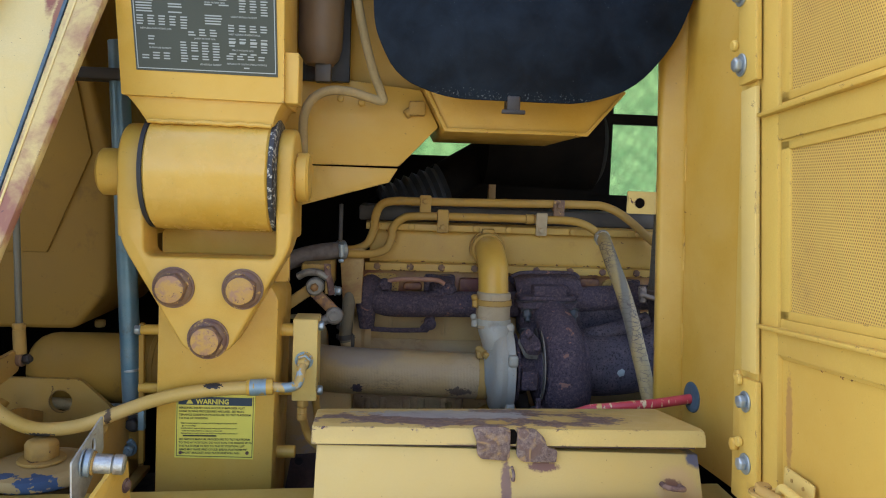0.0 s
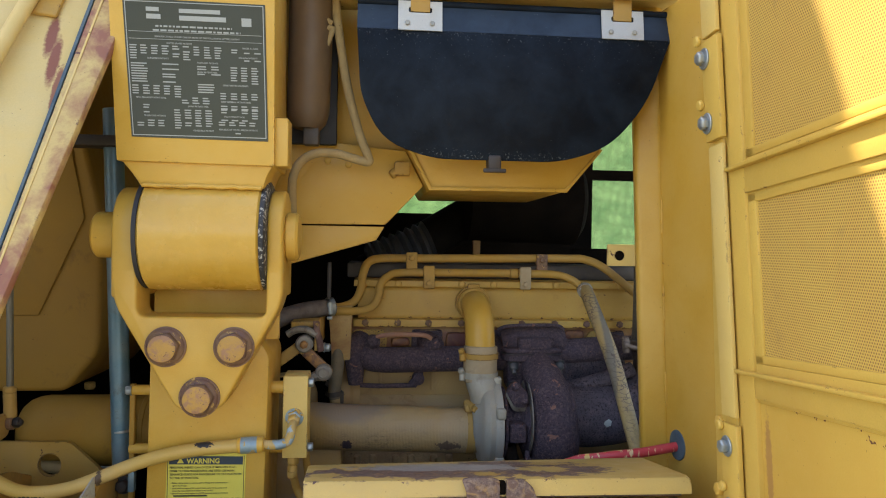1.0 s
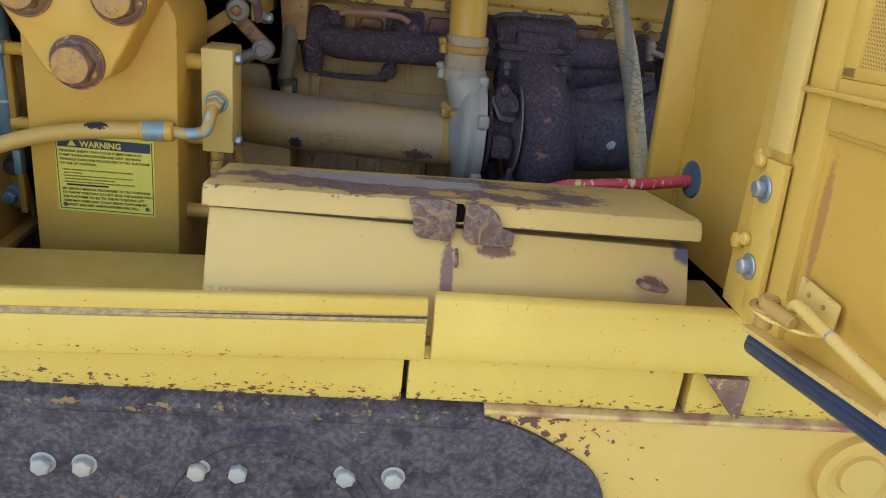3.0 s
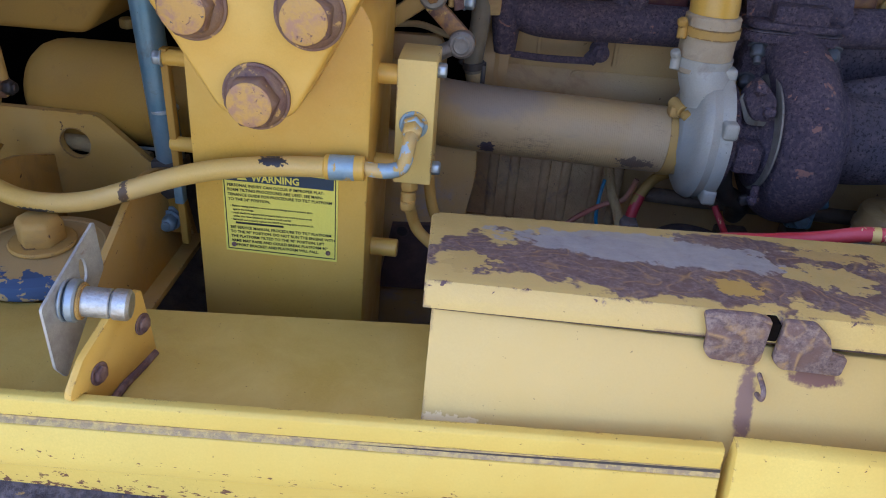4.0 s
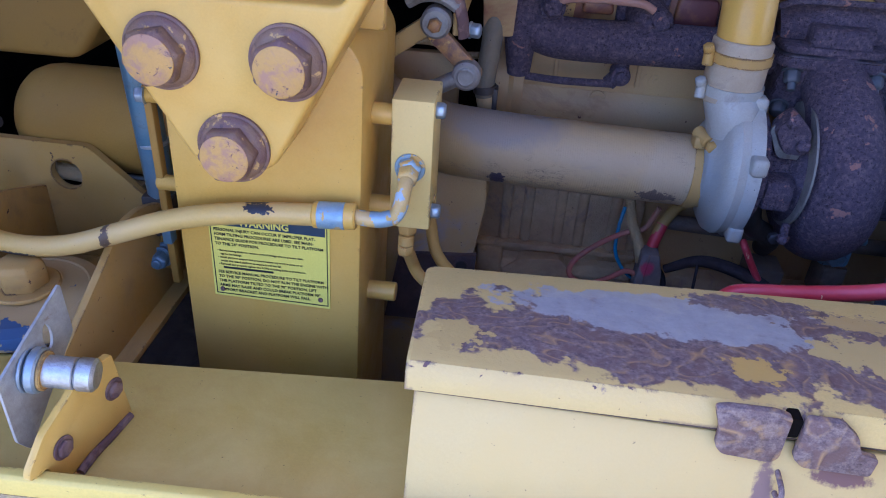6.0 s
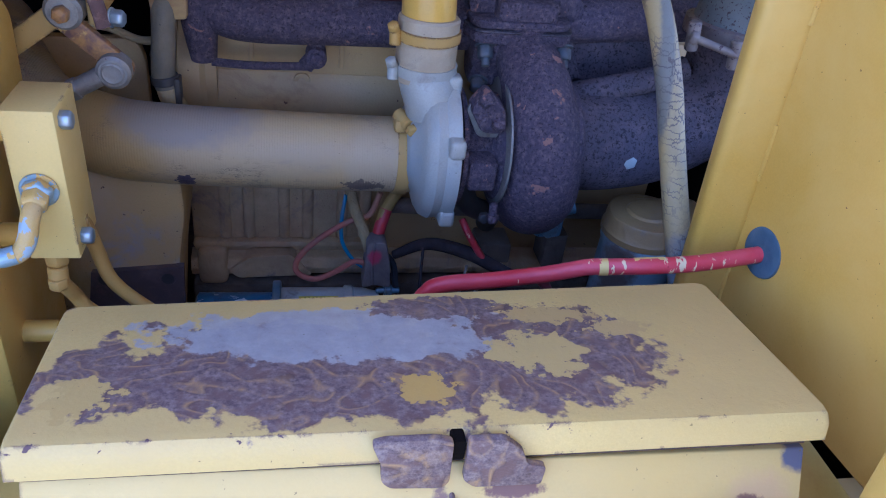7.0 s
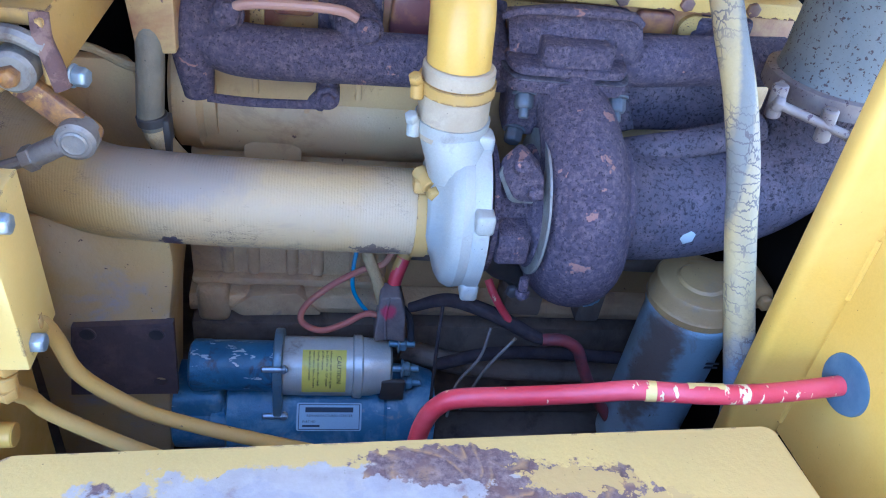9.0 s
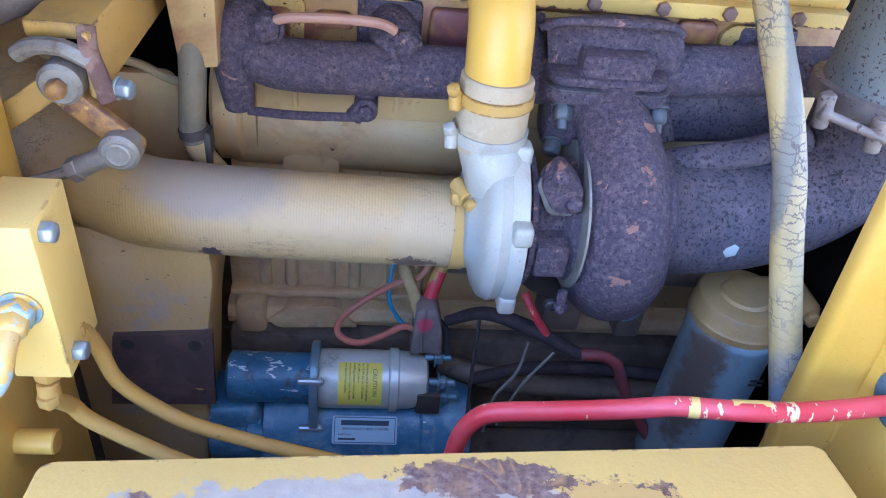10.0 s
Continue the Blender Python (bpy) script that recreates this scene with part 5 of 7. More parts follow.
part("crankcase_panel", [box(-0.185, 0.12, 2.396, 2.41, 0.715, 0.93, 0.004), box(-0.185, 0.12, 2.380, 2.41, 0.738, 0.752, 0.005)], greasy_cast, engine, "grease-caked crankcase side")
pad_rust = surface("dark_rusted_pad", (0.082, 0.056, 0.054), 0.7, fade=(0.13, 0.085, 0.070), fade_scale=22, fade_amt=(0.45, 0.68), grime=(0.04, 0.028, 0.03), grime_at=(0.55, 0.72), chips=(0.26, 0.15, 0.08), chip_scale=60, chip_at=0.74, bump=0.5, bump_scale=150)
for x, z in ((-0.2820, 0.8072), (-0.1946, 0.8090)):
    part("pad_socket", [lathe((x, 2.1952, z), (0, -1, 0), [(0, 0.0120), (0.0012, 0.0112), (0.0012, 0.0095)], 24)], pad_rust, housing)
    # dark disc, slightly proud, in place of the shade inside a bolt hole
    part("pad_bore", cyl((x, 2.1970, z), (x, 2.1936, z), 0.0092, 20, 0), steel_dark, housing)
part("panel_ridge", sweep([(-0.318, 2.206, 0.945), (-0.326, 2.206, 0.905), (-0.335, 2.206, 0.85)], 0.004, 10), housing_paint, housing)
part("mount_pad", plate_with_hole([(-0.322, 0.687), (-0.178, 0.691), (-0.171, 0.830), (-0.300, 0.819)], [(-0.1987 + 0.0100 * math.cos(a), 0.7168 + 0.0080 * math.sin(a)) for a in np.linspace(0, 6.0, 12)], "y", 2.195, 2.206), pad_rust, housing, "rust-brown bare mounting pad")
part("rear_plate", prism(rounded([(-0.62, 0.70), (-0.238, 0.70), (-0.238, 1.06), (-0.250, 1.088), (-0.62, 1.080)], [0, 0, 0.02, 0.02, 0]), "y", 2.430, 2.450, 0.002), engine_yellow, engine, "dusty plate at the end of the engine")
part("plate_wire", sweep([(-0.50, 2.425, 1.10), (-0.36, 2.42, 1.105), (-0.29, 2.41, 1.112), (-0.235, 2.38, 1.105), (-0.20, 2.35, 1.115)], 0.006, 10), braid, engine)
part("corner_bracket", prism(rounded([(-0.205, 1.30), (-0.146, 1.30), (-0.150, 1.168), (-0.194, 1.164)], 0.004), "y", 2.285, 2.345, 0.002), lnk_paint, engine)
for z in (1.075, 1.10):
    part("plate_bolt", hexbolt((-0.205, 2.34, z), (0, -1, 0), 0.008, 0.008), steel_dark, engine)

cover_paint = surface("heat_dulled_yellow_paint", (0.60, 0.375, 0.085), 0.45, fade=(0.50, 0.305, 0.085), fade_scale=8, grime=(0.26, 0.125, 0.045), grime_at=(0.60, 0.85), chips=(0.13, 0.06, 0.035), chip_scale=80, chip_at=0.70, bands=[("Z", 1.2425, 0.006, 0.20), ("Z", 1.266, 0.004, 0.14)], bump=0.3, spec=0.35)
cover = part("valve_cover", [prism(rounded([(2.375, 1.258), (2.368, 1.268), (2.368, 1.338), (2.38, 1.352), (2.60, 1.40), (2.62, 1.25), (2.375, 1.25)], [0.0, 0.01, 0.015, 0.01, 0.02, 0, 0]), "x", -0.135, 0.62, 0.003)], cover_paint, engine)
part("lower_flange", prism(rounded([(2.352, 1.243), (2.352, 1.262), (2.372, 1.264), (2.40, 1.243)], 0.002), "x", -0.145, 0.62, 0.001), cover_paint, cover, "rust-stained lower flange")
part("upper_flange", prism(rounded([(2.350, 1.346), (2.350, 1.362), (2.38, 1.366), (2.60, 1.366), (2.60, 1.346)], 0.002), "x", -0.145, 0.62, 0.001), cover_paint, cover)
part("rocker_box", box(-0.165, 0.62, 2.40, 2.62, 1.366, 1.405, 0.006), steel_dark, cover, "dark rocker box top")
for x in (-0.115, -0.032, 0.047, 0.131, 0.290, 0.377, 0.462, 0.551):
    part("cover_bolt", hexbolt((x, 2.353, 1.2535), (0, -1, 0), 0.0095, 0.008, 0.0), bolt_rust, cover)
for x in (-0.115, -0.032, 0.131, 0.214, 0.378, 0.463, 0.55):
    part("cover_bolt", hexbolt((x, 2.351, 1.3545), (0, -1, 0), 0.0095, 0.008, 0.0), cover_paint, cover)

fuel_line = thing("coolant_tubes", (0.1, 2.33, 1.30), "pair of bent yellow steel tubes with bolted clips", "tubes")
part("upper_tube", sweep([(-0.205, 2.28, 1.297), (-0.170, 2.31, 1.297), (-0.140, 2.33, 1.312), (-0.126, 2.335, 1.345), (-0.122, 2.338, 1.380), (-0.108, 2.34, 1.408), (-0.075, 2.34, 1.418), (0.0, 2.34, 1.419), (0.20, 2.34, 1.422), (0.40, 2.34, 1.425), (0.455, 2.34, 1.422), (0.51, 2.34, 1.397), (0.60, 2.34, 1.325), (0.68, 2.34, 1.26)], 0.0105, 16), yellow_dirty, fuel_line)
part("lower_tube", sweep([(-0.205, 2.27, 1.290), (-0.14, 2.29, 1.288), (-0.098, 2.31, 1.298), (-0.082, 2.32, 1.325), (-0.078, 2.32, 1.352), (-0.058, 2.32, 1.374), (-0.02, 2.32, 1.383), (0.15, 2.32, 1.385), (0.30, 2.32, 1.385), (0.37, 2.32, 1.383), (0.41, 2.315, 1.371), (0.437, 2.30, 1.350)], 0.0100, 16), yellow_dirty, fuel_line)
for x in (0.0, 0.335):
    part("tall_clip", [box(x - 0.014, x + 0.014, 2.322, 2.330, 1.375, 1.435, 0.003), cyl((x - 0.014, 2.34, 1.42), (x + 0.014, 2.34, 1.42), 0.0135, 16), hexbolt((x, 2.322, 1.420), (0, -1, 0), 0.008, 0.006)], bolt_rust if x > 0.1 else yellow_dirty, fuel_line)
for x in (0.043, 0.288):
    part("low_clip", [box(x - 0.014, x + 0.014, 2.300, 2.308, 1.345, 1.402, 0.003), cyl((x - 0.014, 2.32, 1.385), (x + 0.014, 2.32, 1.385), 0.013, 16), hexbolt((x, 2.300, 1.358), (0, -1, 0), 0.008, 0.006)], cream_rubber if x > 0.1 else yellow_dirty, fuel_line)
part("union", cyl((0.25, 2.32, 1.385), (0.272, 2.32, 1.385), 0.0125, 16), yellow_dirty, fuel_line)
coolant_hose = thing("coolant_hose", (-0.27, 2.18, 1.28), "brown dusty rubber hose with a steel band clamp", "hose")
part("hose", sweep([(-0.44, 2.10, 1.20), (-0.36, 2.13, 1.255), (-0.30, 2.165, 1.283), (-0.25, 2.19, 1.297), (-0.190, 2.225, 1.303)], 0.020, 18), surface("brown_rubber", (0.085, 0.065, 0.055), 0.7, fade=(0.16, 0.135, 0.12), fade_scale=26, bump=0.8, bump_scale=90), coolant_hose)
part("clamp", [lathe((-0.203, 2.215, 1.303), (1, 0.5, 0.05), [(0, 0.020), (0.0, 0.0225), (0.013, 0.0225), (0.013, 0.020)], 28), cyl((-0.197, 2.196, 1.318), (-0.195, 2.2, 1.288), 0.006, 10), hexbolt((-0.196, 2.192, 1.284), (0, 0, -1), 0.007, 0.008)], zinc, coolant_hose, "bright steel band clamp")

# ---- exhaust manifold ----
strap_tan = surface("heat_bleached_strap", (0.40, 0.215, 0.13), 0.6, fade=(0.30, 0.15, 0.11), fade_scale=30)
manifold = thing("exhaust_manifold", (0.2, 2.30, 1.10), "purple-brown rusted cast-iron exhaust manifold", "exhaust manifold")
part("runner", [sweep([(-0.128, 2.325, 1.185), (-0.105, 2.305, 1.172), (-0.06, 2.298, 1.167), (0.05, 2.295, 1.170), (0.16, 2.295, 1.172), (0.30, 2.29, 1.178), (0.40, 2.30, 1.19), (0.60, 2.31, 1.20)], 0.032, 20)], cast_iron, manifold)
part("end_port", [sweep([(-0.128, 2.36, 1.205), (-0.133, 2.32, 1.198), (-0.138, 2.302, 1.165), (-0.136, 2.303, 1.105)], lambda t: 0.030 - 0.012 * max(0, t - 0.5) * 2, 18)], cast_iron, manifold)
for x in (0.045, 0.20, 0.36, 0.53):
    part("port", [sweep([(x, 2.36, 1.205), (x + 0.008, 2.32, 1.200), (x + 0.012, 2.30, 1.180)], 0.030, 18), box(x - 0.04, x + 0.04, 2.345, 2.362, 1.168, 1.238, 0.008)], cast_iron, manifold)
for x, z in ((-0.095, 1.212), (0.065, 1.205), (0.385, 1.212)):
    part("stud_nut", hexbolt((x, 2.295, z), (0, -1, 0.35), 0.016, 0.016, 0.019, 0.003), cast_iron, manifold)
part("bracket", [sweep([(-0.125, 2.296, 1.104), (-0.07, 2.294, 1.102), (0.01, 2.294, 1.104)], 0.006, 10), cyl((0.020, 2.31, 1.122), (0.020, 2.275, 1.122), 0.015, 18), hexbolt((0.020, 2.275, 1.122), (0, -1, 0), 0.010, 0.008), sweep([(0.02, 2.295, 1.15), (0.02, 2.295, 1.125), (0.005, 2.295, 1.104)], 0.012, 10)], cast_iron, manifold)
part("lock_strap", sweep([(-0.092, 2.288, 1.214), (-0.078, 2.284, 1.228), (-0.03, 2.284, 1.232), (0.03, 2.284, 1.231), (0.052, 2.286, 1.222)], 0.006, 10), strap_tan, manifold, "pink-brown heat-bleached lock strap")
part("lock_strap", sweep([(0.215, 2.262, 1.248), (0.24, 2.258, 1.258), (0.31, 2.258, 1.261), (0.365, 2.258, 1.260), (0.383, 2.265, 1.250)], 0.0045, 10), cast_iron, manifold)

for ob in manifold.children:
    ob.data.transform(Matrix.Translation((0, 0.018, -0.003)))

# ---- turbocharger ----
turbo = thing("turbocharger", (0.27, 2.20, 0.92), "turbocharger with bare aluminium compressor and rusted turbine housing", "turbocharger")
comp = part("compressor_housing", [lathe((0.150, 2.215, 1.022), (1, 0, 0), [(0, 0.054), (0.004, 0.060), (0.012, 0.068), (0.018, 0.090), (0.024, 0.100), (0.034, 0.105), (0.046, 0.103), (0.052, 0.107), (0.064, 0.107), (0.066, 0.101)], 56),
                                 sweep([(0.184, 2.195, 1.085), (0.178, 2.195, 1.105), (0.170, 2.203, 1.128), (0.167, 2.208, 1.155)], lambda t: 0.038 - 0.003 * t, 24)], aluminium, turbo, "dull silver aluminium compressor housing")
for a in (0.1, 1.0, 1.8, 2.72, 3.9, 5.0):
    part("lug", box(0.196, 0.218, 2.215 - 0.014 + 0.105 * math.cos(a), 2.215 + 0.014 + 0.105 * math.cos(a), 1.022 - 0.013 + 0.105 * math.sin(a), 1.022 + 0.013 + 0.105 * math.sin(a), 0.006, 3), aluminium, comp)
part("centre_housing", [lathe((0.214, 2.215, 1.03), (1, 0, 0), [(0, 0.085), (0.006, 0.085), (0.008, 0.052), (0.045, 0.050), (0.055, 0.075), (0.062, 0.08)], 36), box(0.222, 0.262, 2.13, 2.19, 1.00, 1.045, 0.006)], cast_iron, turbo)
oil = part("oil_flange", [prism(rounded([(0.218, 1.112), (0.240, 1.140), (0.268, 1.112), (0.268, 1.078), (0.238, 1.078)], 0.010), "y", 2.150, 2.185, 0.004), hexbolt((0.236, 2.150, 1.125), (0, -0.8, 0.6), 0.010, 0.010), hexbolt((0.258, 2.150, 1.092), (0, -0.8, 0.6), 0.010, 0.010)], cast_iron, turbo)
part("oil_gasket", prism(rounded([(0.215, 1.108), (0.240, 1.132), (0.272, 1.100), (0.272, 1.066), (0.236, 1.066)], 0.010), "y", 2.166, 2.172, 0.001), steel_grey, oil)
NECK = ((0.0, 0.042), (0.16, 0.043), (0.30, 0.051), (0.44, 0.0555), (0.57, 0.0585), (1.0, 0.060))
turb = part("turbine_housing", [sweep([(0.312, 2.300, 1.178), (0.310, 2.262, 1.158), (0.319, 2.210, 1.128), (0.326, 2.172, 1.082), (0.331, 2.158, 1.030), (0.336, 2.170, 0.982), (0.338, 2.212, 0.952), (0.336, 2.265, 0.958), (0.326, 2.295, 1.015)],
                                     lambda t: float(np.interp(t, *zip(*NECK))), 32, 8), lathe((0.276, 2.215, 1.040), (1, 0, 0), [(0, 0.07), (0.008, 0.088), (0.05, 0.096), (0.10, 0.088), (0.115, 0.07)], 40)], cast_iron, turbo, "bulky rusted turbine housing")
part("inlet_ear", prism(rounded([(2.245, 1.180), (2.330, 1.180), (2.315, 1.105), (2.262, 1.098)], 0.018), "x", 0.236, 0.290, 0.010, 3), cast_iron, turb)
part("vband_edge", lathe((0.2725, 2.207, 1.042), (1, 0, 0), [(0, 0.085), (0.0, 0.0905), (0.003, 0.0905), (0.003, 0.085)], 48), steel_grey, turb, "bright clamp edge")
part("vband_bolt", [cyl((0.263, 2.128, 0.985), (0.263, 2.122, 0.955), 0.006, 12), hexbolt((0.263, 2.124, 0.968), (0, -0.2, -1), 0.009, 0.010)], cast_iron, turb)
INLET = Matrix.Translation((0.018, 0.047, -0.008))
flange_out = [(0.214, 2.190), (0.350, 2.190), (0.360, 2.225), (0.350, 2.33), (0.218, 2.33), (0.204, 2.225)]
part("inlet_flange", turned(prism(rounded(flange_out, 0.020), "z", 1.180, 1.196, 0.004), INLET), cast_iron, turb)
part("gasket", turned(prism(rounded([(x * 1.004 - 0.001, y - 0.002) for x, y in flange_out], 0.020), "z", 1.1965, 1.1985, 0.0006), INLET), worn_dark, turb, "thin grey gasket edge")
part("manifold_flange", [turned(prism(rounded([(0.216, 2.194), (0.348, 2.194), (0.357, 2.228), (0.350, 2.30), (0.218, 2.30), (0.207, 2.228)], 0.020), "z", 1.199, 1.211, 0.005), INLET), turned(box(0.246, 0.330, 2.200, 2.26, 1.205, 1.236, 0.006, 3), INLET), sweep([(0.235, 2.318, 1.205), (0.31, 2.310, 1.218), (0.385, 2.318, 1.212)], 0.036, 18)], cast_iron, turb)
for x, y, z in ((0.2505, 2.252, 1.167), (0.364, 2.252, 1.169)):
    part("flange_bolt", hexbolt((x, y, z), (0, -0.75, -1), 0.0115, 0.017, 0.0145, 0.003), bolt_blue, turb)
    part("stud_end", cyl((x, y - 0.011, z - 0.015), (x, y - 0.0185, z - 0.025), 0.006, 12, 0.001), bolt_blue, turb)
part("flange_bolt", hexbolt((0.250, 2.262, 1.112), (-0.2, -0.8, -0.6), 0.0115, 0.016, 0.014), bolt_blue, turb)
part("foot_bolt", hexbolt((0.255, 2.14, 0.955), (0, -1, 0), 0.009, 0.009), steel_dark, turbo)

exhaust = thing("exhaust_elbow", (0.50, 2.2, 0.96), "rusted cast-iron exhaust elbow with a clamped grey stack", "exhaust pipe")
part("elbow", [sweep([(0.375, 2.21, 1.045), (0.45, 2.215, 1.045), (0.522, 2.225, 1.054), (0.585, 2.230, 1.088), (0.616, 2.226, 1.145), (0.613, 2.222, 1.215)], lambda t: 0.074 - 0.005 * t, 28)], pitted_iron, exhaust)
part("rib", sweep([(0.375, 2.225, 1.108), (0.43, 2.222, 1.122), (0.485, 2.215, 1.140), (0.54, 2.22, 1.158)], 0.018, 14), pitted_iron, exhaust)
part("shield", [prism(rounded([(0.376, 1.212), (0.47, 1.216), (0.545, 1.205), (0.57, 1.10), (0.40, 1.09), (0.378, 1.14)], 0.03), "y", 2.305, 2.36, 0.016, 4), sweep([(0.384, 2.325, 1.205), (0.378, 2.315, 1.180), (0.382, 2.300, 1.145), (0.392, 2.275, 1.110)], 0.017, 14)], pitted_iron, exhaust)
part("plug", hexbolt((0.456, 2.150, 1.044), (0.05, -1, 0.1), 0.0115, 0.008), aluminium, exhaust, "bright hex plug")
part("exhaust_tube", [lathe((0.612, 2.222, 1.222), (0.02, 0.02, 1), [(0, 0.074), (0.01, 0.071), (0.03, 0.069), (0.50, 0.068)], 36)], surface("grey_rust_stack", (0.092, 0.098, 0.090), 0.65, 0.1, fade=(0.135, 0.125, 0.105), fade_scale=9, grime=(0.15, 0.08, 0.055), grime_at=(0.62, 0.8), chips=(0.045, 0.026, 0.024), chip_scale=230, chip_at=0.60, bump=0.3), exhaust, "grey rust-specked upright exhaust tube")
clamp_rust = surface("rusted_clamp_steel", (0.125, 0.090, 0.080), 0.6, 0.2, fade=(0.20, 0.155, 0.115), fade_scale=28, chips=(0.07, 0.04, 0.04), chip_scale=160, chip_at=0.62, bump=0.4)
band = part("clamp_band", lathe((0.611, 2.223, 1.204), (0.02, 0.02, 1), [(0, 0.076), (0.002, 0.081), (0.022, 0.081), (0.024, 0.076)], 40), clamp_rust, exhaust, "rust-stained steel band clamp")
part("clamp_bolt", [cyl((0.492, 2.142, 1.228), (0.585, 2.118, 1.203), 0.0052, 14), hexbolt((0.500, 2.140, 1.226), (-1, 0.2, 0.25), 0.0090, 0.010), cyl((0.576, 2.120, 1.206), (0.612, 2.112, 1.197), 0.0080, 14, 0.002)], clamp_rust, band, "rusty clamp bolt")
for x, y, z in ((0.500, 2.148, 1.227), (0.556, 2.130, 1.211)):
    part("clamp_lug", [cyl((x, y, z - 0.019), (x - 0.004, y, z + 0.019), 0.0085, 18, 0.002), bar3((x + 0.002, y, z), (x + 0.018, y + 0.034, z - 0.006), 0.006, 0.030, 0.002)], clamp_rust, band)

for ob in [comp, *comp.children]:
    ob.data.transform(Matrix.Translation((-0.008, 0, 0.007)))

# ---- intake and charge pipes ----
intake = thing("intake_hose", (0.0, 2.21, 0.96), "dusty tan ribbed rubber intake hose", "hose")
part("hose", sweep([(-0.47, 2.52, 1.07), (-0.42, 2.40, 1.055), (-0.345, 2.275, 1.038), (-0.25, 2.222, 1.026), (-0.18, 2.212, 1.022), (-0.10, 2.211, 1.019), (0.05, 2.215, 1.0135), (0.158, 2.219, 1.010)], 0.0538, 40, 10), tan_hose, intake)
part("clamp", [lathe((0.128, 2.218, 1.0105), (1, 0.03, -0.03), [(0, 0.0538), (0.0, 0.0560), (0.018, 0.0560), (0.018, 0.0538)], 44)], yellow_dirty, intake, "painted band clamp")
part("clamp_screw", [cyl((0.130, 2.205, 1.080), (0.143, 2.180, 1.073), 0.0095, 16), hexbolt((0.145, 2.176, 1.071), (0.3, -0.9, -0.25), 0.0085, 0.010), box(0.124, 0.146, 2.182, 2.206, 1.060, 1.078, 0.004)], yellow_dirty, intake)
charge = thing("charge_pipe", (0.165, 2.24, 1.13), "smooth yellow charge-air elbow with clamped sleeves", "pipe")
part("elbow", sweep([(0.165, 2.40, 1.306), (0.165, 2.345, 1.306), (0.165, 2.285, 1.300), (0.166, 2.235, 1.272), (0.166, 2.217, 1.235), (0.167, 2.212, 1.19), (0.167, 2.21, 1.14)], 0.0355, 28, 8), yellow, charge)
part("top_sleeve", cyl((0.165, 2.375, 1.307), (0.165, 2.315, 1.305), 0.042, 32, 0.003), yellow_dirty, charge)
part("top_clamp", [lathe((0.165, 2.350, 1.307), (0, -1, -0.03), [(0, 0.042), (0, 0.045), (0.014, 0.045), (0.014, 0.042)], 32), cyl((0.152, 2.335, 1.350), (0.180, 2.335, 1.350), 0.007, 12), box(0.150, 0.174, 2.325, 2.345, 1.342, 1.356, 0.002)], yellow_dirty, charge)
part("low_sleeve", cyl((0.1675, 2.211, 1.215), (0.1665, 2.209, 1.128), 0.0405, 32, 0.003), cream_rubber, charge, "dusty cream rubber sleeve")
for z in (1.192, 1.146):
    part("low_clamp", [lathe((0.167, 2.210, z - 0.007), (0, 0, 1), [(0, 0.0405), (0, 0.0432), (0.014, 0.0432), (0.014, 0.0405)], 32), cyl((0.122, 2.195, z + 0.010), (0.122, 2.190, z - 0.012), 0.0075, 12), hexbolt((0.120, 2.190, z + 0.008), (-0.3, -0.3, 1), 0.008, 0.010)], yellow_dirty if z > 1.17 else aluminium, charge)

for k, (a0, zc) in enumerate(((-80, 1.192), (-55, 1.146))):
    part("clamp_slots", [bar3((0.167 + 0.0440 * math.sin(radians(a)), 2.210 - 0.0440 * math.cos(radians(a)), zc - 0.0045), (0.167 + 0.0440 * math.sin(radians(a)), 2.210 - 0.0440 * math.cos(radians(a)), zc + 0.0045), 0.0016, 0.0016, 0) for a in range(a0 + 30, a0 + 75, 4)], steel_dark, charge)

for ob in charge.children:
    ob.data.transform(Matrix.Translation((-0.005, 0, 0)))
vent = thing("breather_hose", (0.47, 2.1, 0.85), "cracked yellow-painted rubber breather hose", "hose")
# first patch greys the hose's left side: shading and dust, both in the colour
cracked = crazed(surface("cracked_painted_rubber", (0.40, 0.285, 0.115), 0.6, fade=(0.26, 0.205, 0.13), fade_scale=9, fade_amt=(0.46, 0.66), bump=0.3, stains=[((0.446, 2.12, 1.19), (0.014, 0.25, 0.40), (0.17, 0.150, 0.11), 0.4), ((0.50, 1.99, 0.93), (0.06, 0.08, 0.115), (0.13, 0.17, 0.20), 0.6)]), 58, (0.105, 0.080, 0.062), 0.036, 0.40, 0.56, (0.75, 0.75, 1.7), 0.6)
part("hose", sweep([(0.440, 2.300, 1.348), (0.437, 2.262, 1.338), (0.434, 2.215, 1.315), (0.438, 2.175, 1.280), (0.444, 2.140, 1.246), (0.451, 2.116, 1.211), (0.460, 2.095, 1.168), (0.469, 2.080, 1.122), (0.477, 2.064, 1.080), (0.484, 2.036, 1.028), (0.490, 2.012, 0.985), (0.500, 1.985, 0.92), (0.512, 1.97, 0.80), (0.515, 1.97, 0.65)], 0.0170, 18, 5), cracked, vent)
part("clamp", [lathe((0.440, 2.298, 1.347), (-0.05, -0.85, -0.25), [(0, 0.0175), (0, 0.0198), (0.012, 0.0198), (0.012, 0.0175)], 24), cyl((0.424, 2.278, 1.352), (0.425, 2.268, 1.330), 0.0055, 10)], dull_zinc, vent)

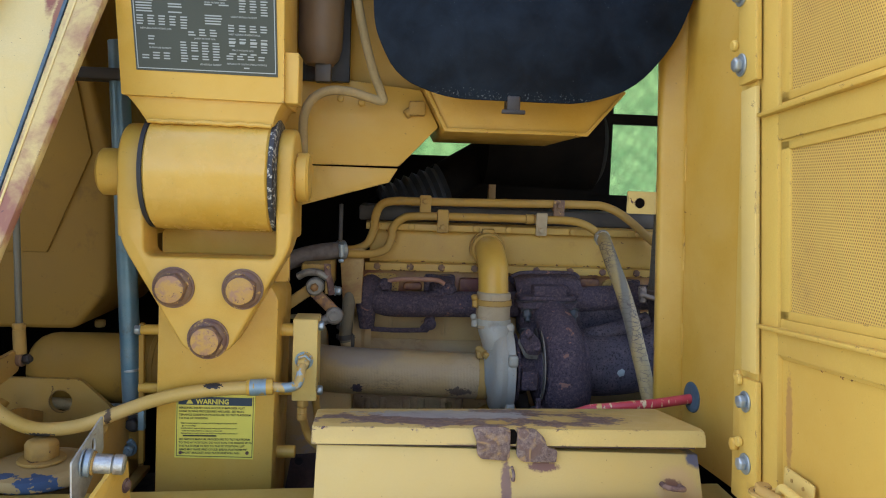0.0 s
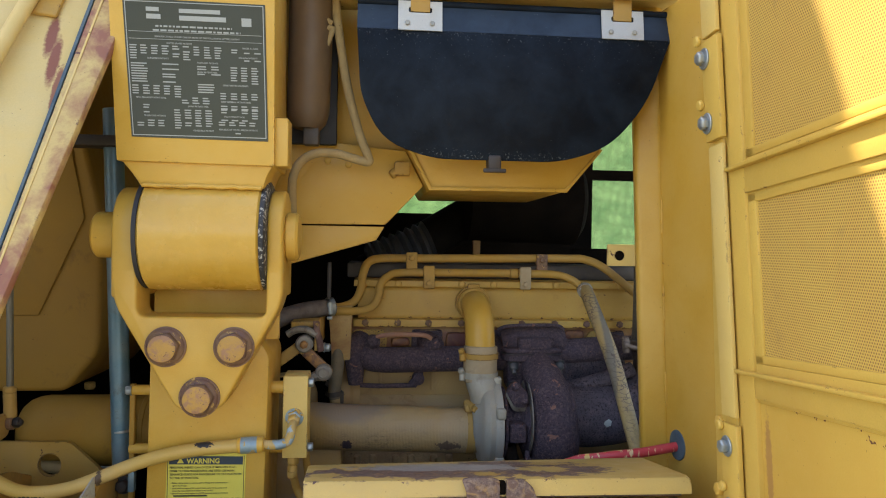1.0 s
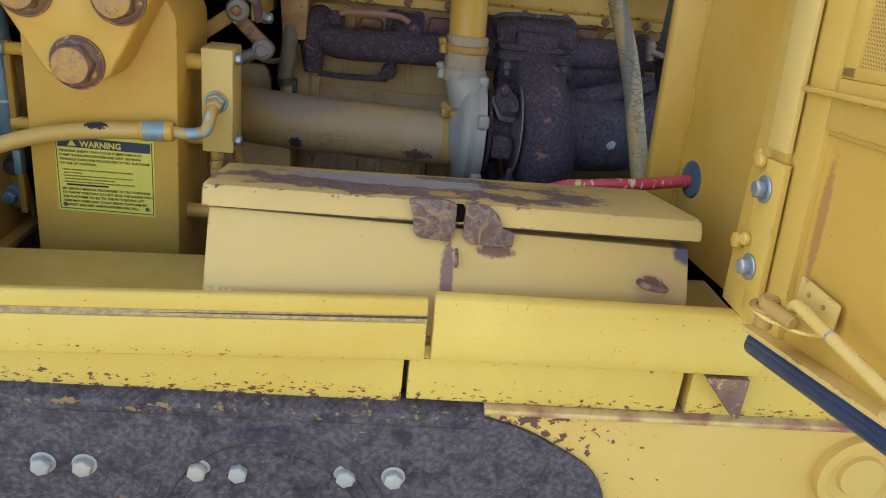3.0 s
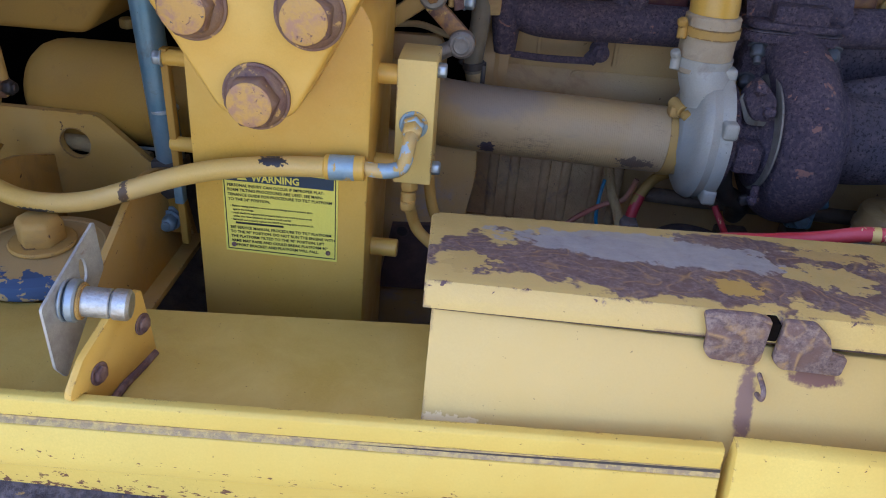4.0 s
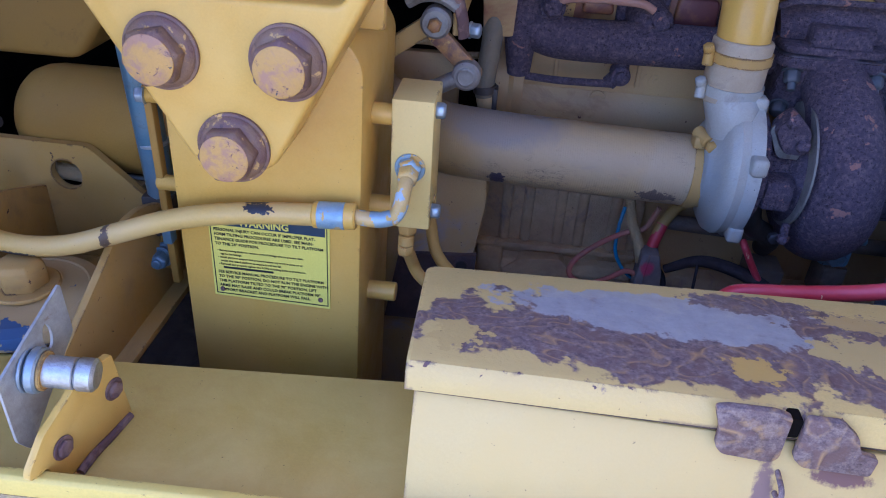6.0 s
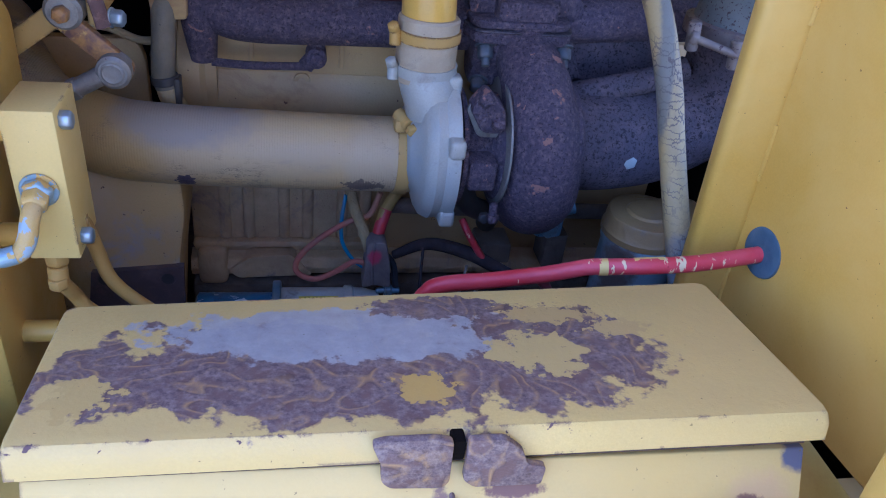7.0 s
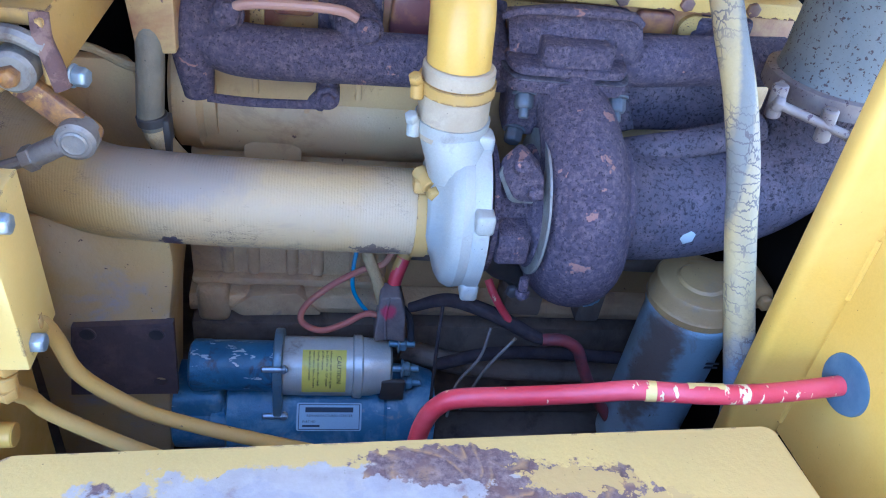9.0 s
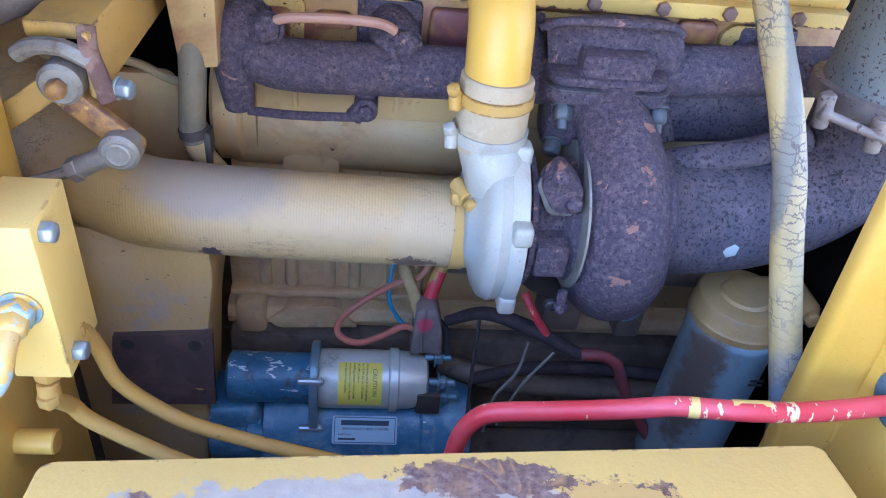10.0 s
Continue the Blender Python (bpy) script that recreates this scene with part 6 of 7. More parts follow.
# ---- starter motor and wiring ----
starter = thing("starter_motor", (0.0, 2.27, 0.50), "greasy blue starter motor with a plated solenoid", "starter motor")
part("motor", [lathe((-0.20, 2.255, 0.585), (1, 0, 0), [(0, 0.05), (0.004, 0.058), (0.08, 0.060), (0.085, 0.072), (0.32, 0.072), (0.325, 0.076), (0.37, 0.076), (0.40, 0.066), (0.405, 0.04)], 44)], starter_blue, starter)
part("nose", [box(-0.22, -0.12, 2.21, 2.30, 0.55, 0.66, 0.015, 3), cyl((-0.14, 2.21, 0.615), (-0.11, 2.205, 0.612), 0.016, 18)], starter_blue, starter)
part("end_cap_bolt", cyl((0.198, 2.20, 0.668), (0.205, 2.185, 0.668), 0.014, 18, 0.004), blue_grey, starter)
sol = part("solenoid", [lathe((-0.190, 2.29, 0.667), (1, 0, 0), [(0, 0.036), (0.003, 0.040), (0.005, 0.043), (0.03, 0.0435), (0.034, 0.0425), (0.13, 0.0425), (0.14, 0.041)], 40)], solenoid_blue, starter)
part("flange", [prism(rounded([(2.26, 0.730), (2.31, 0.733), (2.35, 0.70), (2.345, 0.63), (2.28, 0.585), (2.225, 0.60), (2.235, 0.70)], 0.02), "x", -0.053, -0.038, 0.003)], blue_grey, sol)
part("barrel", lathe((-0.038, 2.29, 0.668), (1, 0, 0), [(0, 0.049), (0.002, 0.050), (0.115, 0.050), (0.117, 0.054), (0.130, 0.054), (0.133, 0.050), (0.150, 0.049), (0.178, 0.042), (0.182, 0.036)], 44), solenoid_metal, sol, "plated solenoid barrel")
for y, z in ((2.243, 0.708), (2.232, 0.606)):
    part("through_bolt", [cyl((-0.070, y, z), (-0.028, y, z), 0.005, 10), hexbolt((-0.038, y, z), (1, 0, 0), 0.008, 0.007)], zinc, sol)


def curved_label(cy, cz, r, x0, x1, a0, a1, n=10):
    """A thin label wrapped round a body that lies along x."""
    bm = bmesh.new()
    rows = []
    for i in range(n + 1):
        a = radians(a0 + (a1 - a0) * i / n)
        rows.append([bm.verts.new((x, cy - math.cos(a) * rr, cz + math.sin(a) * rr)) for rr in (r, r + 0.0006) for x in (x0, x1)])
    for p, q in zip(rows, rows[1:]):
        for i, j in ((0, 1), (1, 3), (3, 2), (2, 0)):
            bm.faces.new((p[i], p[j], q[j], q[i]))
    bm.faces.new((rows[0][0], rows[0][1], rows[0][3], rows[0][2]))
    bm.faces.new((rows[-1][2], rows[-1][3], rows[-1][1], rows[-1][0]))
    return bm


caution = part("caution_label", curved_label(2.29, 0.668, 0.0501, -0.006, 0.066, -12, 78), label_yellow, sol, "yellow caution label")
for text, size, x, start in (("CAUTION", 0.0105, 0.0505, 66), ("minimum open circuit system", 0.0056, 0.0395, 76), ("be 12.4V for all 12V system", 0.0056, 0.0325, 76), ("of 24V system.", 0.0056, 0.0255, 76),
                             ("readings below these levels", 0.0056, 0.0185, 76), ("mature starter failure. For more", 0.0050, 0.0115, 76), ("see Special Instruction", 0.0056, 0.0045, 76)):
    word = lettering("lettering", text, size, (0, 0, 0), print_black, caution, rx=0)
    for v in word.data.vertices:
        a = radians(start) - v.co.x / 0.0508
        v.co = (x + v.co.y, 2.29 - math.cos(a) * (0.0509 + v.co.z), 0.668 + math.sin(a) * (0.0509 + v.co.z))
pm = Matrix.Translation((0.037, 2.255 - 0.0735 * math.cos(radians(42)), 0.585 + 0.0735 * math.sin(radians(42)))) @ pose(0, 0, 0, -42)
name_plate = part("name_plate", turned(prism(rounded([(-0.049, -0.021), (0.049, -0.021), (0.049, 0.021), (-0.049, 0.021)], 0.004), "y", -0.0005, 0.001, 0), pm), surface("pale_blue_plate", (0.34, 0.48, 0.56), 0.45), starter, "pale blue-grey maker's plate")
part("plate_mark", [turned(box(*b, 0.0), pm) for b in ((-0.036, 0.036, -0.0012, -0.0005, 0.0070, 0.0145), (-0.045, 0.045, -0.0012, -0.0005, 0.0180, 0.0190), (-0.045, 0.045, -0.0012, -0.0005, -0.0190, -0.0180), (-0.0460, -0.0450, -0.0012, -0.0005, -0.019, 0.019), (0.0450, 0.0460, -0.0012, -0.0005, -0.019, 0.019), (-0.040, -0.014, -0.0012, -0.0005, -0.0150, -0.0120))], label_blue, name_plate)
for text, size, lx, lz in (("REMANUFACTURED STARTER", 0.0052, -0.034, 0.000), ("PART NO", 0.0046, -0.040, -0.0085)):
    lettering("lettering", text, size, (lx, -0.0008, lz), print_black, name_plate).data.transform(pm)
for x, y, z in ((0.158, 2.262, 0.694), (0.165, 2.266, 0.655), (0.152, 2.30, 0.714)):
    part("terminal", [cyl((x - 0.015, y, z), (x + 0.030, y, z), 0.006, 12), hexbolt((x, y, z), (1, 0, 0), 0.013, 0.012, 0.016)], blue_grey, sol)
part("strap", box(0.125, 0.165, 2.243, 2.252, 0.635, 0.68, 0.003), steel_dark, sol)
for ob in [sol, *sol.children_recursive]:
    ob.data.transform(Matrix.Translation((-0.040, 2.25, 0.6937)) @ Matrix.Scale(0.89, 4) @ Matrix.Translation((0.0455, -2.29, -0.668)))

grey_rubber = surface("grey_rubber", (0.15, 0.125, 0.115), 0.7, fade=(0.22, 0.18, 0.155), fade_scale=30, grime=(0.09, 0.07, 0.07), bump=0.4, stains=[((0.116, 2.25, 0.808), (0.016, 0.05, 0.020), (0.42, 0.05, 0.09), 0.5)])
boot = thing("terminal_boot", (0.118, 2.265, 0.72), "grey rubber terminal boot on the starter", "terminal boot")
part("boot", prism(rounded([(0.098, 0.745), (0.118, 0.752), (0.146, 0.745), (0.142, 0.80), (0.133, 0.836), (0.103, 0.835), (0.101, 0.79)], 0.007), "y", 2.250, 2.285, 0.008, 3), grey_rubber, boot)
part("boot_fold", sweep([(0.116, 2.250, 0.835), (0.113, 2.249, 0.80), (0.116, 2.249, 0.755)], 0.0022, 8), grey_rubber, boot)
main_cable = thing("starter_cable", (0.13, 2.28, 0.80), "yellow and red sleeved starter cable", "cable")
part("jacket", sweep([(0.120, 2.272, 0.805), (0.123, 2.285, 0.83), (0.135, 2.30, 0.868), (0.165, 2.32, 0.90), (0.22, 2.34, 0.91)], 0.0095, 14), yellow_dirty, main_cable)
part("red_band", sweep([(0.1225, 2.283, 0.826), (0.127, 2.290, 0.845), (0.136, 2.301, 0.869)], 0.0102, 14), red_paint, main_cable)
single("braided_cable", sweep([(0.108, 2.27, 0.808), (0.098, 2.285, 0.84), (0.084, 2.30, 0.872), (0.075, 2.33, 0.91)], 0.009, 12), braid, "tan braided wire sleeve", "cable")
single("wire_loop", sweep([(0.125, 2.30, 0.90), (0.108, 2.30, 0.858), (0.075, 2.295, 0.848), (0.030, 2.285, 0.823), (-0.004, 2.275, 0.792), (-0.008, 2.268, 0.768), (0.020, 2.262, 0.757), (0.055, 2.262, 0.772), (0.085, 2.265, 0.790), (0.108, 2.267, 0.782)], 0.0048, 10), pink_wire, "faded pink looped wire", "wire")
single("blue_wire", sweep([(0.070, 2.31, 0.89), (0.064, 2.298, 0.85), (0.066, 2.292, 0.81), (0.085, 2.288, 0.777), (0.105, 2.28, 0.765)], 0.0032, 8), blue_wire, "thin bright blue wire", "wire")
single("grey_wire", sweep([(0.135, 2.275, 0.80), (0.150, 2.27, 0.78), (0.156, 2.262, 0.74)], 0.0055, 8), black_rubber, "short grey wire at the starter terminal", "wire")
battery = thing("battery_cable", (0.30, 1.89, 0.97), "red battery cable with chipped paint", "cable")
part("jacket", sweep([(0.122, 1.930, 0.86), (0.126, 1.930, 0.918), (0.131, 1.930, 0.946), (0.140, 1.928, 0.968), (0.158, 1.926, 0.983), (0.218, 1.922, 0.992), (0.278, 1.914, 1.006), (0.322, 1.905, 1.022), (0.348, 1.900, 1.026), (0.392, 1.890, 1.034), (0.449, 1.886, 1.041), (0.520, 1.887, 1.052), (0.560, 1.887, 1.057)], 0.0098, 18), red_paint, battery)
for x0, x1 in ((0.334, 0.344), (0.3725, 0.4055)):
    za, zb = (float(np.interp(x, (0.322, 0.348, 0.392, 0.449), (1.022, 1.026, 1.034, 1.041))) for x in (x0, x1))
    ya, yb = (float(np.interp(x, (0.322, 0.348, 0.392, 0.449), (1.905, 1.900, 1.890, 1.886))) for x in (x0, x1))
    part("paint_band", sweep([(x0, ya, za), ((x0 + x1) / 2, (ya + yb) / 2, (za + zb) / 2), (x1, yb, zb)], 0.0102, 18), yellow_pale, battery, "pale yellow paint band")
for ob in battery.children:
    ob.data.transform(Matrix.Translation((0.002, 0.014, 0.001)))
harness_wrap = surface("oily_harness_wrap", (0.030, 0.024, 0.026), 0.75, fade=(0.055, 0.042, 0.040), fade_scale=40, bump=0.6, spec=0.15)
harness = thing("engine_harness", (0.30, 2.22, 0.70), "dirty black and red wiring harness", "wiring harness")
part("trunk", sweep([(0.15, 2.27, 0.80), (0.20, 2.25, 0.835), (0.26, 2.22, 0.838), (0.315, 2.205, 0.815), (0.34, 2.20, 0.806)], lambda t: 0.0075 + 0.0035 * math.sin(t * 3.1), 12), harness_wrap, harness)
part("red_lead", sweep([(0.246, 2.225, 0.897), (0.252, 2.213, 0.886), (0.266, 2.21, 0.862), (0.284, 2.21, 0.834)], 0.0058, 12), red_paint, harness)
part("red_branch", sweep([(0.335, 2.20, 0.808), (0.365, 2.20, 0.808), (0.392, 2.20, 0.79), (0.410, 2.20, 0.752), (0.437, 2.20, 0.70), (0.49, 2.20, 0.62)], 0.009, 12), surface("dirty_red_jacket", (0.22, 0.035, 0.035), 0.5, fade=(0.10, 0.045, 0.045), fade_scale=30), harness)
part("wire", sweep([(0.19, 2.23, 0.84), (0.185, 2.20, 0.78), (0.186, 2.19, 0.70), (0.19, 2.19, 0.62)], 0.0026, 8), harness_wrap, harness)
part("wire", sweep([(0.26, 2.21, 0.82), (0.25, 2.20, 0.77), (0.22, 2.19, 0.72), (0.215, 2.19, 0.65)], 0.0023, 8), steel_grey, harness)
part("wire", sweep([(0.30, 2.21, 0.80), (0.26, 2.20, 0.74), (0.235, 2.195, 0.66)], 0.0023, 8), steel_grey, harness)
part("low_pipe", sweep([(0.20, 2.25, 0.70), (0.27, 2.24, 0.735), (0.36, 2.24, 0.74), (0.50, 2.25, 0.72)], 0.010, 12), harness_wrap, harness)
single("oil_drain", sweep([(0.235, 2.215, 0.975), (0.25, 2.22, 0.93), (0.29, 2.24, 0.90), (0.30, 2.28, 0.86)], 0.017, 16), steel_dark, "greasy steel oil drain pipe below the turbocharger", "pipe")
single("drain_fitting", [box(0.355, 0.40, 2.19, 2.24, 0.885, 0.93, 0.008, 2), hexbolt((0.375, 2.19, 0.905), (0, -1, 0), 0.014, 0.012), cyl((0.33, 2.215, 0.905), (0.42, 2.215, 0.93), 0.012, 14)], blue_grey, "grey steel drain fitting behind the turbine", "fitting")
bay_clutter = thing("lower_engine_pipes", (0.35, 2.33, 0.60), "oil-black pipes and brackets low on the engine", "pipes")
part("pipe", sweep([(0.15, 2.33, 0.86), (0.30, 2.33, 0.855), (0.62, 2.33, 0.85)], 0.014, 12), oily_brown, bay_clutter)
part("pipe", sweep([(0.15, 2.32, 0.66), (0.30, 2.30, 0.64), (0.62, 2.30, 0.63)], 0.018, 12), oily_brown, bay_clutter)
part("bracket", box(0.30, 0.36, 2.30, 2.36, 0.76, 0.80, 0.005), oily_brown, bay_clutter)
part("bracket", box(0.42, 0.46, 2.30, 2.36, 0.75, 0.82, 0.005), oily_brown, bay_clutter)

oil_filter = thing("oil_filter", (0.525, 2.20, 0.55), "dusty blue-grey spin-on oil filter", "oil filter")
part("canister", lathe((0.522, 2.205, 0.57), (0.01, -0.02, 1), [(0, 0.03), (0.01, 0.055), (0.03, 0.062), (0.31, 0.062), (0.314, 0.0645), (0.326, 0.0645), (0.33, 0.062)], 44), filter_grey, oil_filter)
for z in (0.83, 0.822, 0.79, 0.78):
    part("print_line", box(0.545, 0.565, 2.141, 2.1425, z, z + 0.003, 0), print_black, oil_filter)
part("filter_head", [lathe((0.525, 2.20, 0.895), (0, 0, 1), [(0, 0.0640), (0.003, 0.0665), (0.012, 0.0665), (0.016, 0.0635), (0.034, 0.0625), (0.039, 0.060), (0.041, 0.055), (0.0405, 0.034), (0.044, 0.030)], 40), box(0.51, 0.63, 2.175, 2.25, 0.90, 0.938, 0.015, 3), hexbolt((0.612, 2.175, 0.922), (0, -1, 0), 0.012, 0.010)], filter_cap, oil_filter, "oily yellow filter head")

# ---- throttle linkage ----
linkage = thing("throttle_linkage", (-0.23, 2.06, 1.14), "rusty throttle linkage with plated rod ends", "linkage")
lnk_rust = surface("worn_orange_linkage", (0.33, 0.165, 0.045), 0.5, fade=(0.11, 0.055, 0.045), fade_scale=38, fade_amt=(0.46, 0.60), chips=(0.52, 0.34, 0.09), chip_scale=45, chip_at=0.60, chip_soft=0.06, bump=0.4)


def link_bar(a, b, w, y0, y1, mat, name="bar"):
    a, b = Vector(a), Vector(b)
    d = (b - a).normalized()
    n = Vector((-d.y, d.x)) * w
    pts = [tuple(p) for p in (a - d * w + n * 0.7, a - d * w - n * 0.7, b + d * w - n * 0.7, b + d * w + n * 0.7)]
    return part(name, prism(rounded(pts, w * 0.8), "y", y0, y1, 0.002), mat, linkage)


link_bar((-0.228, 1.226), (-0.186, 1.186), 0.017, 2.062, 2.074, lnk_rust)
link_bar((-0.232, 1.243), (-0.303, 1.192), 0.017, 2.076, 2.088, yellow_dirty)
part("pivot", [lathe((-0.232, 2.085, 1.243), (0, -1, 0), [(0, 0.016), (0.004, 0.0195), (0.026, 0.0195), (0.030, 0.016), (0.030, 0.011)], 28)], steel_grey, linkage)
part("pivot_bolt", hexbolt((-0.232, 2.056, 1.243), (0, -1, 0), 0.0090, 0.014), lnk_rust, linkage)
part("eye_strap", sweep([(-0.27, 2.075, 1.262), (-0.252, 2.072, 1.272), (-0.228, 2.070, 1.273), (-0.206, 2.070, 1.262)], 0.008, 10), steel_grey, linkage)
part("rod_end", [lathe((-0.189, 2.072, 1.182), (0, -1, 0), [(0, 0.014), (0.003, 0.0185), (0.022, 0.0185), (0.025, 0.015)], 30), cyl((-0.200, 2.058, 1.177), (-0.232, 2.055, 1.160), 0.0105, 14), cyl((-0.228, 2.055, 1.162), (-0.238, 2.055, 1.157), 0.0125, 6, 0.001), cyl((-0.235, 2.055, 1.158), (-0.30, 2.05, 1.135), 0.006, 10)], steel_grey, linkage)
part("rod_end_ball", lathe((-0.189, 2.0475, 1.182), (0, -1, 0), [(0, 0.0125), (0.002, 0.0120), (0.003, 0.010), (0.0025, 0.009), (0.003, 0.004)], 24), steel_grey, linkage)
part("lower_rod", [cyl((-0.305, 2.068, 1.200), (-0.305, 2.068, 1.10), 0.013, 16), hexbolt((-0.305, 2.066, 1.192), (0, -1, 0), 0.012, 0.012)], blue_grey, linkage)
part("bracket", [box(-0.264, -0.204, 2.085, 2.33, 1.274, 1.290, 0.003), box(-0.212, -0.203, 2.070, 2.32, 1.226, 1.288, 0.003)], yellow_dirty, linkage, "dusty yellow angle bracket")
part("bracket_lip", sweep([(-0.208, 2.080, 1.290), (-0.206, 2.072, 1.270), (-0.200, 2.068, 1.250), (-0.196, 2.068, 1.226)], 0.009, 12, squash=0.6), rust_plate, linkage)
part("bracket_bolt", hexbolt((-0.191, 2.080, 1.233), (1, -0.2, 0), 0.0095, 0.012, 0.011), zinc, linkage)
for ob in linkage.children:
    ob.data.transform(Matrix.Translation((-0.012, 0.026, -0.010)))
conduit = thing("wiring_conduit", (-0.18, 2.30, 1.10), "olive wiring conduit with a flat clamp beside the engine", "conduit")
part("sleeve", sweep([(-0.178, 2.33, 1.22), (-0.180, 2.30, 1.19), (-0.181, 2.285, 1.150), (-0.186, 2.28, 1.095), (-0.183, 2.28, 1.075)], 0.0160, 16), surface("olive_rubber_sleeve", (0.13, 0.112, 0.075), 0.65, fade=(0.19, 0.15, 0.09), fade_scale=25, bump=0.4), conduit)
part("braid", sweep([(-0.184, 2.28, 1.082), (-0.180, 2.281, 1.060), (-0.168, 2.29, 1.030), (-0.150, 2.31, 0.99)], 0.0150, 16), braid, conduit, "open wire braid")
part("clamp", [cyl((-0.1855, 2.28, 1.092), (-0.184, 2.28, 1.080), 0.0185, 24, 0.001), box(-0.172, -0.164, 2.268, 2.292, 1.040, 1.090, 0.002)], steel_dark, conduit, "flat steel clamp band")
for ob in oil_filter.children:
    ob.data.transform(Matrix.Translation((0.012, 0, -0.006)))
single("vertical_stay", [box(-0.203, -0.194, 2.19, 2.20, 1.325, 1.41, 0.002)], steel_dark, "thin dark steel stay above the hose clamp", "stay")

# ---- door post, side panel and open door ----
post_poly = rounded([(0.470, 1.980), (0.468, 1.958), (0.516, 1.942), (0.530, 1.95), (0.530, 1.990)], [0, 0.012, 0.006, 0, 0], 6)
post = thing("door_post", (0.50, 2.0, 0.60), "yellow folded steel door post with welded panel", "post")
LEAN = about((0.48, 1.96, 1.12), 0, -2.5, 0)
part("post", turned(prism(post_poly, "z", 0.60, 2.15, 0.0015), LEAN), yellow, post)
part("side_panel", turned(prism([(0.517, 1.945), (0.548, 1.60), (0.556, 1.60), (0.526, 1.95)], "z", 0.93, 1.94, 0), LEAN), yellow, post)
for z in (0.80, 0.98, 1.16, 1.34, 1.52):
    part("weld", turned(sweep([(0.5165, 1.9435, z - 0.035), (0.5165, 1.943, z), (0.5165, 1.9435, z + 0.035)], 0.003, 8), LEAN), yellow, post)
part("tab", [turned(plate_with_hole(rounded([(0.398, 1.462), (0.482, 1.462), (0.482, 1.416), (0.398, 1.416)], 0.004), [(0.425 + 0.011 * math.cos(a), 1.438 + 0.011 * math.sin(a)) for a in np.linspace(0, 2 * math.pi, 17)[:-1]], "y", 1.985, 1.990), Matrix.Identity(4))], yellow_pale, post, "drilled steel tab")
part("front_edge", turned(box(0.462, 0.556, 1.52, 1.602, 0.985, 1.94, 0.003), LEAN), yellow_door, post)
for z in (1.072, 1.180):
    part("bolt", hexbolt((0.462, 1.582, z), (-1, 0, 0), 0.011, 0.009), yellow, post)
grommet = thing("cable_grommet", (0.521, 1.87, 1.02), "dusty blue-black rubber grommet in the side panel", "grommet")
part("ring", turned(lathe((0.5245, 1.886, 1.0530), (-1, 0, 0), [(0, 0.029), (0.003, 0.031), (0.006, 0.030), (0.008, 0.024), (0.007, 0.013)], 36), about((0.5245, 1.886, 1.053), 0, 0, 5) @ Matrix.Translation((0.004, 0.013, 0.004))), grommet_mat, grommet)

# the open door hangs a little out of square
DOOR = Matrix(((1, 0, -0.072, 0.072 * 1.2), (0, 1, 0, 0), (0, -0.072, 1, 0.072 * 1.5), (0, 0, 0, 1)))
XF = 0.446


def dbox(x0, x1, y0, y1, z0, z1, bev=0.0015):
    return turned(box(x0, x1, y0, y1, z0, z1, bev), DOOR)


def hole_sheet():
    """Yellow sheet with rows of round holes."""
    m = surface("perforated_yellow_sheet", (0.62, 0.42, 0.10), 0.55, fade=(0.56, 0.35, 0.085), fade_scale=7, grime=(0.30, 0.20, 0.09), grime_at=(0.6, 0.85), chips=RUST, chip_scale=70, chip_at=0.8)
    nt = m.node_tree
    p = nt.nodes["Principled BSDF"]
    tc = nt.nodes.new("ShaderNodeTexCoord")
    sep = nt.nodes.new("ShaderNodeSeparateXYZ")
    nt.links.new(tc.outputs["Object"], sep.inputs[0])

    def m2(op, a, b=None):
        n = nt.nodes.new("ShaderNodeMath")
        n.operation = op
        for s, v in zip(n.inputs, (a, b)):
            if v is None:
                continue
            if isinstance(v, (int, float)):
                s.default_value = v
            else:
                nt.links.new(v, s)
        return n.outputs[0]

    pitch = 0.0041
    v = m2("DIVIDE", sep.outputs["Z"], pitch * 0.866)
    row = m2("FLOOR", v)
    u = m2("ADD", m2("DIVIDE", sep.outputs["Y"], pitch), m2("MULTIPLY", row, 0.5))
    du, dv = m2("SUBTRACT", m2("FRACT", u), 0.5), m2("MULTIPLY", m2("SUBTRACT", m2("FRACT", v), 0.5), 0.866)
    r = m2("SQRT", m2("ADD", m2("MULTIPLY", du, du), m2("MULTIPLY", dv, dv)))
    mask = ramp(nt, r, [(0.26, (1.0,)), (0.34, (0.0,))])
    old = p.inputs["Base Color"].links[0].from_socket
    nt.links.new(mix(nt, mask, old, (0.28, 0.165, 0.045)), p.inputs["Base Color"])
    return m


perforated = hole_sheet()
door = thing("engine_door", (0.44, 1.2, 0.98), "open yellow engine door with perforated panels", "door")
part("stile", dbox(XF, XF + 0.034, 1.447, 1.497, 1.002, 2.15), yellow_door, door)
part("stile", dbox(XF, XF + 0.034, 0.80, 0.85, 1.06, 2.15), yellow_door, door)
# the edge return gets the paler yellow to paint in the light it catches
part("edge_strip", dbox(XF - 0.010, XF - 0.003, 1.489, 1.531, 1.205, 1.61), yellow_pale, door, "edge strip in paler yellow, for the light on it")
part("edge_strip", dbox(XF - 0.010, XF - 0.003, 1.489, 1.535, 1.775, 1.90), yellow_pale, door, "edge strip in paler yellow, for the light on it")
part("edge_return", dbox(XF - 0.003, XF + 0.030, 1.497, 1.530, 1.005, 2.15), yellow_door, door)
